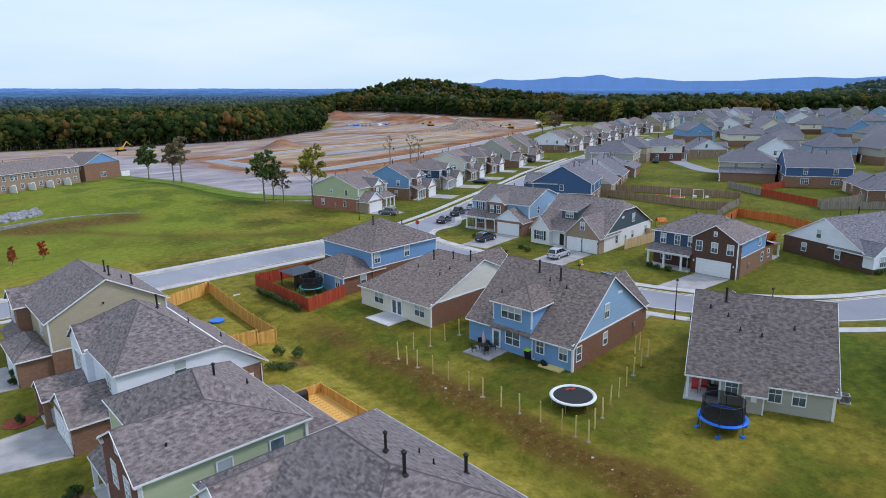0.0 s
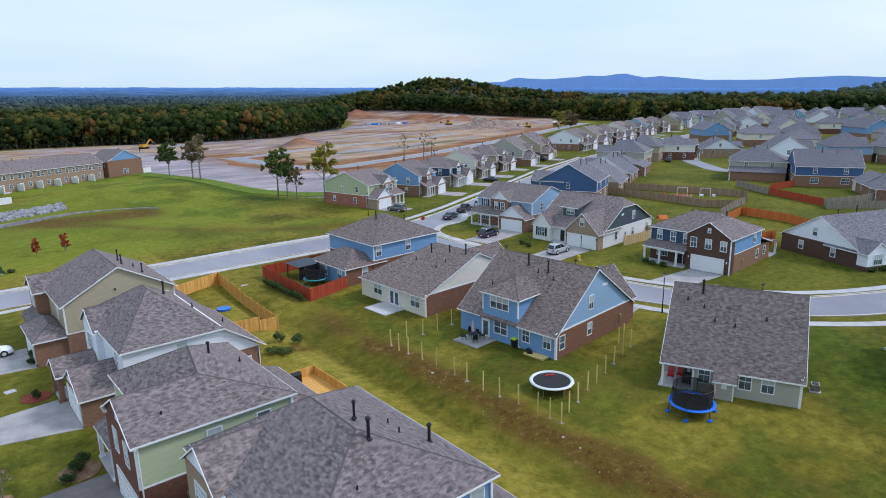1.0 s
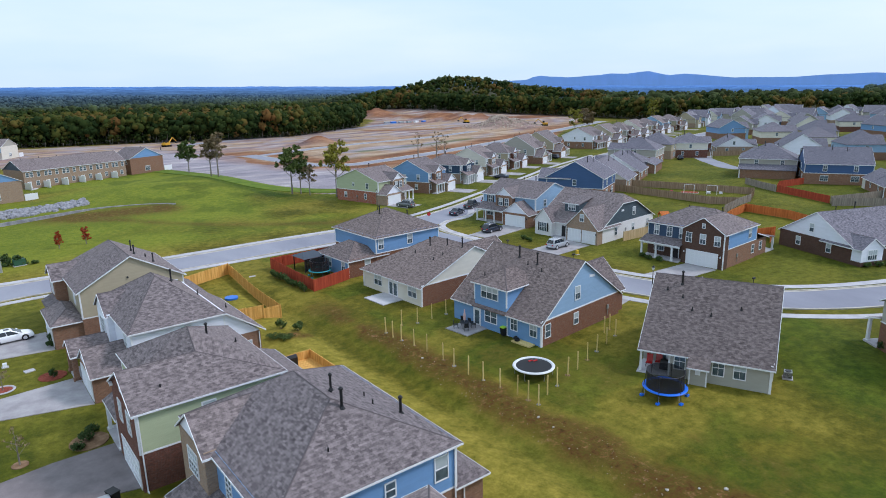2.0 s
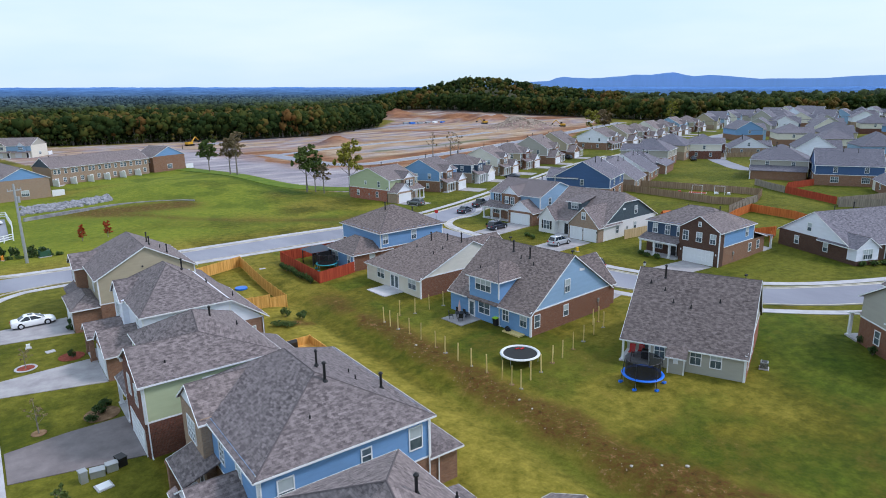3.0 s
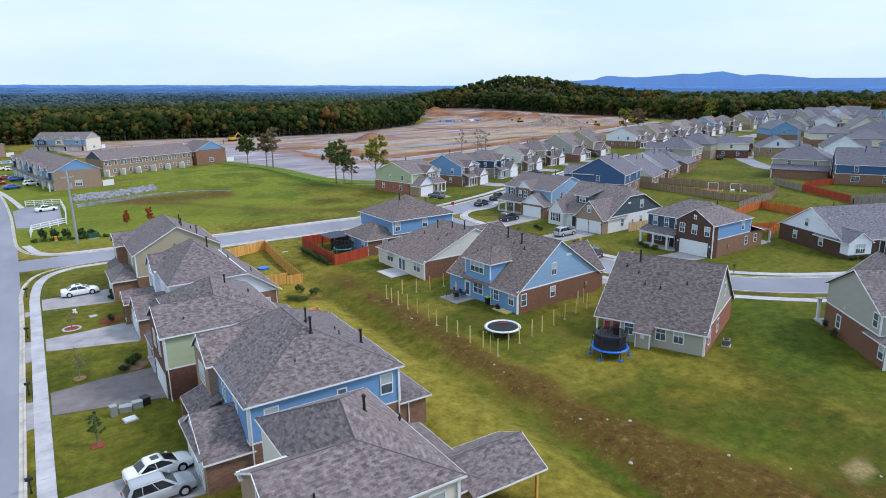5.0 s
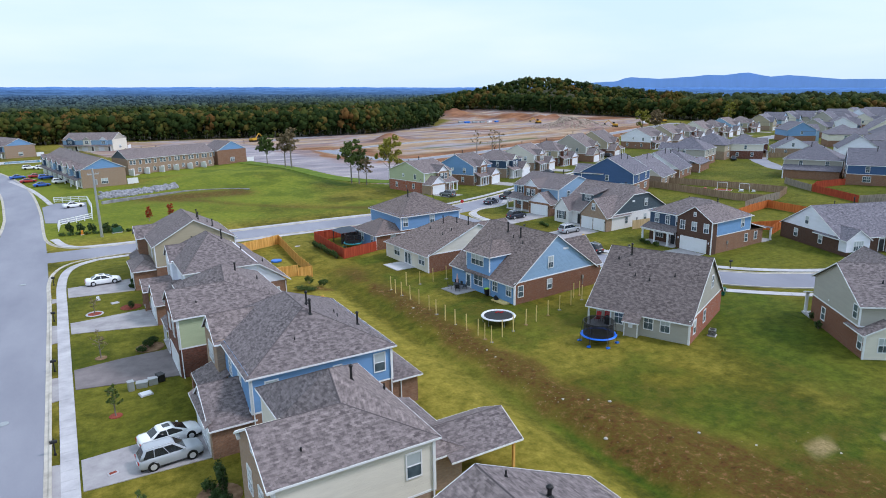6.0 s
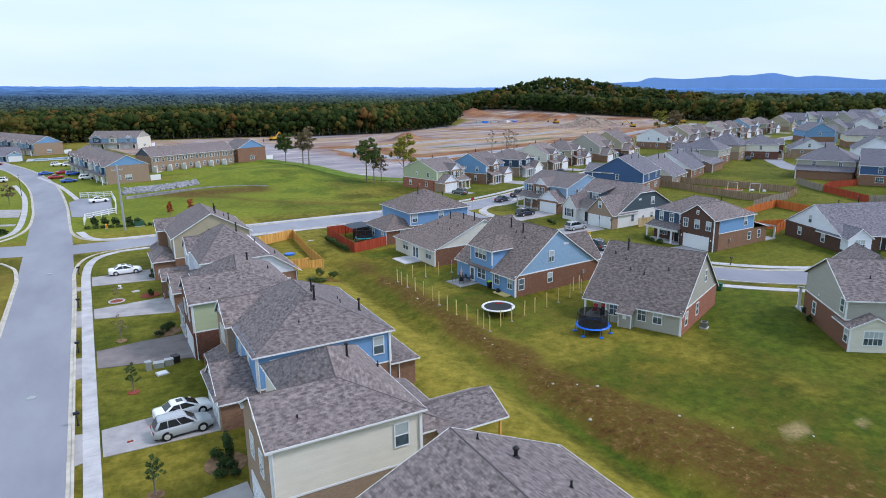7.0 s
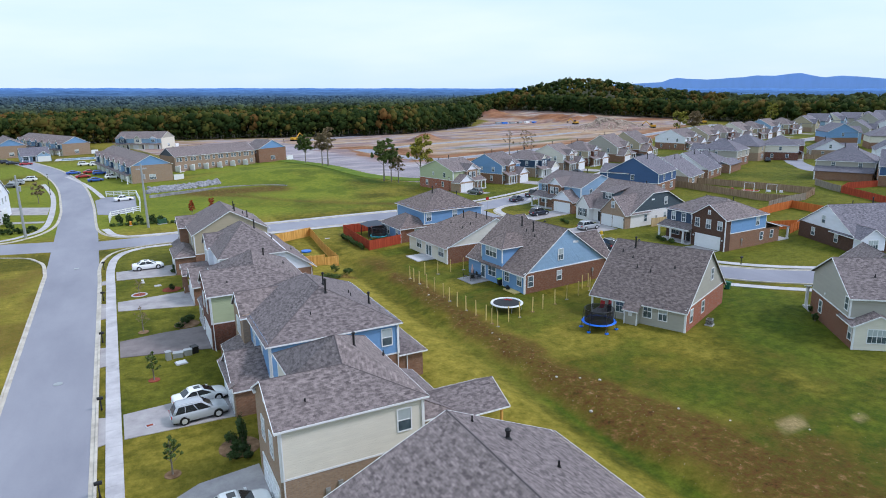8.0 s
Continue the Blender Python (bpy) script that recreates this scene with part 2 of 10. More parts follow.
LEAF = mat_leaf("leaf_green", ((0.025, 0.048, 0.014), (0.05, 0.09, 0.02), (0.095, 0.13, 0.028)))
LEAF_OLIVE = mat_leaf("leaf_olive_yellow", ((0.10, 0.12, 0.02), (0.19, 0.19, 0.025), (0.30, 0.26, 0.03)))
LEAF_RED = mat_leaf("leaf_red", ((0.22, 0.025, 0.014), (0.34, 0.045, 0.02), (0.42, 0.09, 0.03)))
LEAF_DRY = mat_leaf("leaf_brown", ((0.10, 0.075, 0.04), (0.17, 0.12, 0.06), (0.22, 0.17, 0.09)))
LEAF_WOOD = mat_leaf("leaf_autumn_wood", ((0.016, 0.030, 0.009), (0.032, 0.048, 0.012), (0.052, 0.062, 0.014), (0.092, 0.080, 0.019), (0.108, 0.074, 0.021), (0.125, 0.064, 0.021)))
LEAF_WOOD.node_tree.nodes["Principled BSDF"].inputs["Specular IOR Level"].default_value = 0.03

# ---- building blocks ----


class Shape:
    """Collects vertices and faces of one mesh."""

    def __init__(self):
        self.v, self.f, self.uv = [], [], []

    def face(self, pts, uv=None):
        i = len(self.v)
        self.v += [tuple(p) for p in pts]
        self.f.append(list(range(i, i + len(pts))))
        self.uv.append(uv or [(0, 0)] * len(pts))

    def box(self, x0, y0, z0, x1, y1, z1):
        i = len(self.v)
        self.v += [(x, y, z) for z in (z0, z1) for x, y in ((x0, y0), (x1, y0), (x1, y1), (x0, y1))]
        for q in ((3, 2, 1, 0), (4, 5, 6, 7), (0, 1, 5, 4), (1, 2, 6, 5), (2, 3, 7, 6), (3, 0, 4, 7)):
            self.f.append([i + k for k in q])
            self.uv.append([(0, 0)] * 4)

    def prism(self, pts, down):
        """A polygon with its faces turned up, thickened by the vector down."""
        n = len(pts)
        i = len(self.v)
        low = [Vector(p) + Vector(down) for p in pts]
        self.v += [tuple(p) for p in pts] + [tuple(p) for p in low]
        a, b, c = (Vector(p) for p in pts[:3])
        nor = (b - a).cross(c - a).normalized()
        h = Vector((0, 0, 1)).cross(nor)
        h = h.normalized() if h.length > 1e-4 else Vector((1, 0, 0))
        s = nor.cross(h)
        uv = [(Vector(p).dot(h), Vector(p).dot(s)) for p in pts]
        self.f.append([i + k for k in range(n)])
        self.uv.append(uv)
        self.f.append([i + n + k for k in reversed(range(n))])
        self.uv.append(uv[::-1])
        for k in range(n):
            m = (k + 1) % n
            self.f.append([i + k, i + n + k, i + n + m, i + m])
            self.uv.append([uv[k], uv[k], uv[m], uv[m]])

    def tube(self, p, q, r0, r1=None, n=8):
        r1 = r0 if r1 is None else r1
        p, q = Vector(p), Vector(q)
        d = (q - p).normalized()
        a = d.orthogonal().normalized()
        b = d.cross(a)
        i = len(self.v)
        for c, r in ((p, r0), (q, r1)):
            self.v += [tuple(c + (a * math.cos(2 * math.pi * k / n) + b * math.sin(2 * math.pi * k / n)) * r) for k in range(n)]
        for k in range(n):
            m = (k + 1) % n
            self.f.append([i + k, i + m, i + n + m, i + n + k])
            self.uv.append([(0, 0)] * 4)
        self.f.append([i + k for k in reversed(range(n))])
        self.f.append([i + n + k for k in range(n)])
        self.uv += [[(0, 0)] * n] * 2

    def ring(self, c, r, t, n=28, m=6, ry=None):
        """A lying torus."""
        ry = r if ry is None else ry
        i = len(self.v)
        for k in range(n):
            a = 2 * math.pi * k / n
            for j in range(m):
                e = 2 * math.pi * j / m
                self.v.append((c[0] + (r + t * math.cos(e)) * math.cos(a), c[1] + (ry + t * math.cos(e)) * math.sin(a), c[2] + t * math.sin(e) * 0.6))
        for k in range(n):
            for j in range(m):
                k2, j2 = (k + 1) % n, (j + 1) % m
                self.f.append([i + k * m + j, i + k2 * m + j, i + k2 * m + j2, i + k * m + j2])
                self.uv.append([(0, 0)] * 4)

    def disc(self, c, r, h, n=28):
        self.tube((c[0], c[1], c[2]), (c[0], c[1], c[2] + h), r, r, n)

    def data(self, name, mat, smooth=False, uv=False):
        me = bpy.data.meshes.new(name)
        me.from_pydata(self.v, [], self.f)
        if uv:
            lay = me.uv_layers.new(name="UVMap")
            flat = [c for f in self.uv for p in f for c in p]
            lay.data.foreach_set("uv", flat)
        if smooth:
            me.polygons.foreach_set("use_smooth", [True] * len(me.polygons))
        me.materials.append(mat)
        me.update()
        return me


def part(name, sh, mat, parent=None, label="", smooth=False, uv=False, m=None):
    """Links one mesh (a Shape or ready mesh data) as one object under a thing."""
    me = sh if isinstance(sh, bpy.types.Mesh) else sh.data(name, mat, smooth, uv)
    ob = new(name, me)
    if parent is not None:
        ob.parent = parent
    if m is not None:
        ob.matrix_basis = m
    if label:
        tagged(ob, label)
    return ob


def thing(name, label, category, x=0, y=0, z=0, rz=0, group="", kind=""):
    ob = new(name)
    ob.empty_display_size = 0.2
    ob.matrix_basis = pose(x, y, z, 0, 0, rz)
    return tagged(ob, label, category, group, kind)


CACHE = {}
LITE = [False]


def cached(key, make):
    if key not in CACHE:
        CACHE[key] = make()
    return CACHE[key]


# ---- house parts ----
TURN = {"S": 0, "E": 90, "N": 180, "W": -90}


def on_wall(side, plane, u, z):
    """The pose of a unit that is modelled facing -y, on a wall facing that side."""
    return pose(u, plane, z, 0, 0, TURN[side]) if side in "SN" else pose(plane, u, z, 0, 0, TURN[side])


def lattice(xs, zs, solid, y0, y1, fill=False):
    """One welded mesh of a grid with holes (or with recessed fields), between two depths."""
    s = Shape()
    ix = {}

    def at(i, k, y):
        key = (i, k, y)
        if key not in ix:
            ix[key] = len(s.v)
            s.v.append((xs[i], y, zs[k]))
        return ix[key]

    def put(*q):
        s.f.append(list(q))
        s.uv.append([(0, 0)] * len(q))
    nx_, nz = len(xs) - 1, len(zs) - 1
    ok = lambda i, k: 0 <= i < nx_ and 0 <= k < nz and solid(i, k)
    for i in range(nx_):
        for k in range(nz):
            if not ok(i, k):
                if fill:
                    put(at(i, k, y1), at(i + 1, k, y1), at(i + 1, k + 1, y1), at(i, k + 1, y1))
                continue
            put(at(i, k, y0), at(i + 1, k, y0), at(i + 1, k + 1, y0), at(i, k + 1, y0))
            put(at(i, k + 1, y1), at(i + 1, k + 1, y1), at(i + 1, k, y1), at(i, k, y1))
            for di, dk, e in ((-1, 0, ((i, k), (i, k + 1))), (1, 0, ((i + 1, k + 1), (i + 1, k))), (0, -1, ((i + 1, k), (i, k))), (0, 1, ((i, k + 1), (i + 1, k + 1)))):
                if not ok(i + di, k + dk):
                    (a, c), (e2, g) = e
                    put(at(a, c, y0), at(e2, g, y0), at(e2, g, y1), at(a, c, y1))
    return s


def bars(lo, hi, n, t, wide=()):
    """Breakpoints of a frame with n lights and its bars."""
    out = [lo - 0.085, lo]
    for k in range(1, n):
        c = lo + (hi - lo) * k / n
        q = 0.03 if k in wide else t
        out += [c - q, c + q]
    return out + [hi, hi + 0.085]


def window_mesh(w, h, mid=True, cols=1, rows=2, sash=1):
    wide = [k for k in range(1, cols) if (k * sash) % cols == 0] if sash > 1 else []
    xs = bars(-w / 2, w / 2, cols, 0.014, wide)
    zs = bars(0, h, rows, 0.014, [rows // 2])
    return lattice(xs, zs, lambda i, k: i % 2 == 0 or k % 2 == 0, -0.07, 0.02).data("window", WHITE)


def box_mesh(name, mat, *a):
    s = Shape()
    s.box(*a)
    return s.data(name, mat)


def window(house, side, plane, u, z, w=0.9, h=1.5, grid=(2, 4), n=1, shutter=None, single=False):
    """n sashes side by side in one frame; the upper sash shows a blind."""
    W = w * n
    fr = cached(("win", round(W, 2), round(h, 2), grid, n), lambda: window_mesh(W, h, True, grid[0] * n, grid[1] if grid[1] % 2 == 0 else 2, n))
    ob = part("window", fr, None, house, m=on_wall(side, plane, u, z))
    gl = cached(("pane", round(W, 2), round(h, 2)), lambda: box_mesh("pane", GLASS, -W / 2, -0.025, 0, W / 2, 0.0, h * 0.52))
    bl = cached(("blind", round(W, 2), round(h, 2)), lambda: box_mesh("pane", BLIND, -W / 2, -0.03, h * 0.5, W / 2, 0.0, h))
    if single:
        gs = cached(("pane1", round(W, 2), round(h, 2)), lambda: box_mesh("pane", GLASS, -W / 2, -0.025, 0, W / 2, 0.0, h))
        part("pane", gs, None, ob)
    else:
        part("pane", gl, None, ob)
        part("pane", bl if (int(u * 7 + z * 3) % 3) else cached(("paneu", round(W, 2), round(h, 2)), lambda: box_mesh("pane", GLASS, -W / 2, -0.03, h * 0.5, W / 2, 0.0, h)), None, ob)
    if shutter:
        for sg in (-1, 1):
            x = sg * (W / 2 + 0.28)
            sm = cached(("shut", shutter.name, round(h, 2)), lambda: box_mesh("shutter", shutter, -0.18, -0.06, -0.03, 0.18, 0.0, h + 0.03))
            part("shutter", sm, None, ob, m=pose(x, 0, 0))
    return ob


def garage_mesh(w, h):
    """A sectional door: recessed fields in a grid of rails."""
    n = max(2, round(w / 0.62))
    xs, zs = [-w / 2], [0.0]
    for k in range(n):
        xs += [-w / 2 + w * k / n + 0.06, -w / 2 + w * (k + 1) / n - 0.06]
    for k in range(4):
        zs += [h * k / 4 + 0.07, h * (k + 1) / 4 - 0.07]
    return lattice(xs + [w / 2], zs + [h], lambda i, k: i % 2 == 0 or k % 2 == 0, -0.06, -0.015, True).data("garage_door", WHITE)


def garage(house, side, plane, u, w=4.9, h=2.15):
    ob = part("garage_door", cached(("gar", w, h), lambda: garage_mesh(w, h)), None, house, "white panelled garage door", m=on_wall(side, plane, u, 0.03))

    if LITE[0]:
        return ob

    def surround():
        s = Shape()
        s.box(-w / 2 - 0.14, -0.08, 0, -w / 2, 0.0, h + 0.14)
        s.box(w / 2, -0.08, 0, w / 2 + 0.14, 0.0, h + 0.14)
        s.box(-w / 2, -0.08, h, w / 2, 0.0, h + 0.14)
        return s.data("door_frame", WHITE)
    part("door_frame", cached(("garf", w, h), surround), None, ob)
    return ob


def door(house, side, plane, u, z=0.15, mat=None, w=0.92, h=2.05, glazed=False):
    s = Shape()
    s.box(-w / 2, -0.04, 0, w / 2, 0.02, h)
    if not glazed:
        for zx in (0.2, 1.1):
            for sx in (-1, 1):
                s.box(sx * w * 0.24 - 0.13, -0.055, zx, sx * w * 0.24 + 0.13, -0.03, zx + 0.7)
    ob = part("door", s, mat or WHITE, house, m=on_wall(side, plane, u, z))
    f = Shape()
    f.box(-w / 2 - 0.12, -0.07, 0, -w / 2, 0, h + 0.12)
    f.box(w / 2, -0.07, 0, w / 2 + 0.12, 0, h + 0.12)
    f.box(-w / 2, -0.07, h, w / 2, 0, h + 0.12)
    part("door_frame", f, WHITE, ob)
    if glazed:
        g = Shape()
        g.box(-w / 2 + 0.13, -0.055, 0.2, w / 2 - 0.13, -0.03, h - 0.15)
        part("pane", g, GLASS, ob)
    k = Shape()
    k.tube((w / 2 - 0.08, -0.04, 1.0), (w / 2 - 0.08, -0.1, 1.0), 0.03, 0.03, 6)
    part("handle", k, DKMETAL, ob)
    return ob


def wall(house, x0, y0, x1, y1, z0, z1, mat, name="wall", label=""):
    s = Shape()
    s.box(x0, y0, z0, x1, y1, z1)
    return part(name, s, mat, house, label)


def body(house, x0, y0, x1, y1, h, low, up=None, split=2.9, corners=True, z0=-0.3):
    """A storey or two of walls: lower cladding, a white band and upper cladding, with white corner boards."""
    if up is None or split >= h:
        wall(house, x0, y0, x1, y1, z0, h, low)
        top0 = z0
    else:
        wall(house, x0, y0, x1, y1, z0, split + (0.14 if LITE[0] else 0), low)
        wall(house, x0 - 0.02, y0 - 0.02, x1 + 0.02, y1 + 0.02, split + 0.14, h, up, "upper_wall")
        if not LITE[0]:
            wall(house, x0 - 0.045, y0 - 0.045, x1 + 0.045, y1 + 0.045, split, split + 0.14, WHITE, "trim_band")
        top0 = split + 0.14
    if corners and up is not None and not LITE[0]:
        for cx, cy, sx, sy in ((x0, y0, -1, -1), (x1, y0, 1, -1), (x1, y1, 1, 1), (x0, y1, -1, 1)):
            a, b = cx + sx * 0.05, cx - sx * 0.1
            c, d = cy + sy * 0.05, cy - sy * 0.1
            wall(house, min(a, b), min(c, d), max(a, b), max(c, d), top0, h, WHITE, "corner_board")


def slope(house, pts, mat=None):
    s = Shape()
    s.prism(pts, (0, 0, -0.12))
    return part("roof_slope", s, mat or SHINGLE, house, uv=True)


def edge(house, a, b, out=(0, 0), name="fascia"):
    """A white board under a roof's edge from a to b."""
    a, b = Vector(a), Vector(b)
    d = b - a
    p = Vector((d.y, -d.x, 0))
    p = p.normalized() * 0.02 if p.length > 1e-6 else Vector((0.02, 0, 0))
    s = Shape()
    q = [a - p, b - p, b + p, a + p]
    q = [v + Vector((0, 0, 0.004)) for v in q]
    s.prism(q, (0, 0, -0.14))
    return part(name, s, WHITE, house)


def ridge(house, a, b):
    if LITE[0]:
        return None
    a, b = Vector(a), Vector(b)
    d = (b - a)
    p = Vector((d.y, -d.x, 0)).normalized() * 0.06
    u = Vector((0, 0, 0.025))
    s = Shape()
    s.face([a - p - u * 0.6, b - p - u * 0.6, b + u, a + u])
    s.face([a + u, b + u, b + p - u * 0.6, a + p - u * 0.6])
    s.face([a - p - u * 0.6, a + u, a + p - u * 0.6])
    s.face([b - p - u * 0.6, b + p - u * 0.6, b + u])
    s.face([a - p - u * 0.6, a + p - u * 0.6, b + p - u * 0.6, b - p - u * 0.6])
    return part("ridge_cap", s, RIDGE, house)


def gable_roof(house, x0, y0, x1, y1, ze, pitch, axis="x", o=0.35, gmat=None, mat=None, r0=None, r1=None, trim=True, ends="both"):
    """A gable roof over a rectangle; axis: along which the ridge runs. Returns the ridge's height."""
    go = 0.22
    if axis == "x":
        half = (y1 - y0) / 2
        ym, zr = (y0 + y1) / 2, ze + pitch * half
        zl = ze - pitch * o
        A, B = x0 - go, x1 + go
        slope(house, [(A, y0 - o, zl), (B, y0 - o, zl), (B, ym, zr), (A, ym, zr)], mat)
        slope(house, [(B, y1 + o, zl), (A, y1 + o, zl), (A, ym, zr), (B, ym, zr)], mat)
        ridge(house, (A, ym, zr), (B, ym, zr))
        if trim:
            edge(house, (A, y0 - o, zl), (B, y0 - o, zl), name="gutter")
            edge(house, (A, y1 + o, zl), (B, y1 + o, zl), name="gutter")
            for X, e in ((A, "0"), (B, "1")):
                if ends == "both" or e in ends:
                    edge(house, (X, y0 - o, zl), (X, ym, zr))
                    edge(house, (X, y1 + o, zl), (X, ym, zr))
        if gmat:
            s = Shape()
            s.prism([(x0, y0, ze), (x0, y1, ze), (x0, ym, zr - 0.13)][::-1], (x1 - x0, 0, 0))
            part("gable_wall", s, gmat, house)
    else:
        half = (x1 - x0) / 2
        xm, zr = (x0 + x1) / 2, ze + pitch * half
        zl = ze - pitch * o
        A, B = y0 - go, y1 + go
        slope(house, [(x0 - o, B, zl), (x0 - o, A, zl), (xm, A, zr), (xm, B, zr)], mat)
        slope(house, [(x1 + o, A, zl), (x1 + o, B, zl), (xm, B, zr), (xm, A, zr)], mat)
        ridge(house, (xm, A, zr), (xm, B, zr))
        if trim:
            edge(house, (x0 - o, A, zl), (x0 - o, B, zl), name="gutter")
            edge(house, (x1 + o, A, zl), (x1 + o, B, zl), name="gutter")
            for Y, e in ((A, "0"), (B, "1")):
                if ends == "both" or e in ends:
                    edge(house, (x0 - o, Y, zl), (xm, Y, zr))
                    edge(house, (x1 + o, Y, zl), (xm, Y, zr))
        if gmat:
            s = Shape()
            s.prism([(x0, y0, ze), (x1, y0, ze), (xm, y0, zr - 0.13)][::-1], (0, y1 - y0, 0))
            part("gable_wall", s, gmat, house)
    return zr


def hip_roof(house, x0, y0, x1, y1, ze, pitch, o=0.35, mat=None, pe=None):
    """A hip roof; the ridge runs along the longer side. pe: the pitch of the hip ends."""
    pe = pe or pitch
    X0, Y0, X1, Y1 = x0 - o, y0 - o, x1 + o, y1 + o
    zl = ze - pitch * o
    if X1 - X0 >= Y1 - Y0:
        half = (Y1 - Y0) / 2
        run = half * pitch / pe
        zr = zl + pitch * half
        a, b = (X0 + run, (Y0 + Y1) / 2, zr), (X1 - run, (Y0 + Y1) / 2, zr)
        slope(house, [(X0, Y0, zl), (X1, Y0, zl), b, a], mat)
        slope(house, [(X1, Y1, zl), (X0, Y1, zl), a, b], mat)
        slope(house, [(X0, Y1, zl), (X0, Y0, zl), a], mat)
        slope(house, [(X1, Y0, zl), (X1, Y1, zl), b], mat)
        ca, cb = [(X0, Y0, zl), (X0, Y1, zl)], [(X1, Y0, zl), (X1, Y1, zl)]
    else:
        half = (X1 - X0) / 2
        run = half * pitch / pe
        zr = zl + pitch * half
        a, b = ((X0 + X1) / 2, Y0 + run, zr), ((X0 + X1) / 2, Y1 - run, zr)
        slope(house, [(X0, Y1, zl), (X0, Y0, zl), a, b], mat)
        slope(house, [(X1, Y0, zl), (X1, Y1, zl), b, a], mat)
        slope(house, [(X0, Y0, zl), (X1, Y0, zl), a], mat)
        slope(house, [(X1, Y1, zl), (X0, Y1, zl), b], mat)
        ca, cb = [(X0, Y0, zl), (X1, Y0, zl)], [(X0, Y1, zl), (X1, Y1, zl)]
    ridge(house, a, b)
    for c in ca:
        ridge(house, c, a)
    for c in cb:
        ridge(house, c, b)
    cs = [(X0, Y0, zl), (X1, Y0, zl), (X1, Y1, zl), (X0, Y1, zl)]
    for k in range(0 if LITE[0] else 4):
        edge(house, cs[k], cs[(k + 1) % 4], name="gutter")
    return zr


def shed_roof(house, pts, outer, mat=None):
    slope(house, pts, mat)
    for a, b in outer:
        edge(house, a, b)


def vent_pipe(house, x, y, z, h=0.9, r=0.075, cap=True):
    s = Shape()
    s.tube((x, y, z - 0.2), (x, y, z + h), r, r, 8)
    s.tube((x, y, z - 0.05), (x, y, z + 0.12), r * 2.4, r * 1.2, 8)
    if cap:
        s.tube((x, y, z + h - 0.02), (x, y, z + h + 0.06), r * 1.7, r * 1.7, 8)
        s.tube((x, y, z + h + 0.06), (x, y, z + h + 0.16), r * 1.7, r * 0.6, 8)
    return part("vent_pipe", s, BLACK, house, "black metal flue pipe" if cap else "")


def downspout(house, x, y, z0, z1):
    s = Shape()
    s.box(x - 0.045, y - 0.04, z0, x + 0.045, y + 0.04, z1)
    s.box(x - 0.045, y - 0.3, z0 - 0.05, x + 0.045, y + 0.04, z0 + 0.05)
    return part("downspout", s, WHITE, house)


def column(house, x, y, z0, z1, r=0.12, mat=None):
    s = Shape()
    s.box(x - r, y - r, z0, x + r, y + r, z1)
    s.box(x - r * 1.4, y - r * 1.4, z0, x + r * 1.4, y + r * 1.4, z0 + 0.25)
    s.box(x - r * 1.3, y - r * 1.3, z1 - 0.15, x + r * 1.3, y + r * 1.3, z1)
    return part("porch_column", s, mat or WHITE, house)


def slab_part(house, x0, y0, x1, y1, z=0.12, name="patio_slab", mat=None):
    s = Shape()
    s.box(x0, y0, -0.15, x1, y1, z)
    return part(name, s, mat or CONCRETE, house)

# ---- ground, roads and pavements ----


def smooth01(a, b, x):
    t = np.clip((x - a) / (b - a), 0, 1)
    return t * t * (3 - 2 * t)


def vnoise(x, y, s, seed=0):
    """Smooth value noise on arrays."""
    x, y = np.asarray(x) / s + seed * 17.3, np.asarray(y) / s - seed * 9.1
    i, j = np.floor(x), np.floor(y)
    u, v = x - i, y - j
    u, v = u * u * (3 - 2 * u), v * v * (3 - 2 * v)

    def h(a, b):
        q = np.sin(a * 127.1 + b * 311.7 + seed * 74.7) * 43758.5453
        return q - np.floor(q)
    return (h(i, j) * (1 - u) + h(i + 1, j) * u) * (1 - v) + (h(i, j + 1) * (1 - u) + h(i + 1, j + 1) * u) * v


def fbm(x, y, s, n=4, seed=0):
    return sum(vnoise(x, y, s / 2 ** k, seed + k) * 0.5 ** k for k in range(n)) / sum(0.5 ** k for k in range(n))


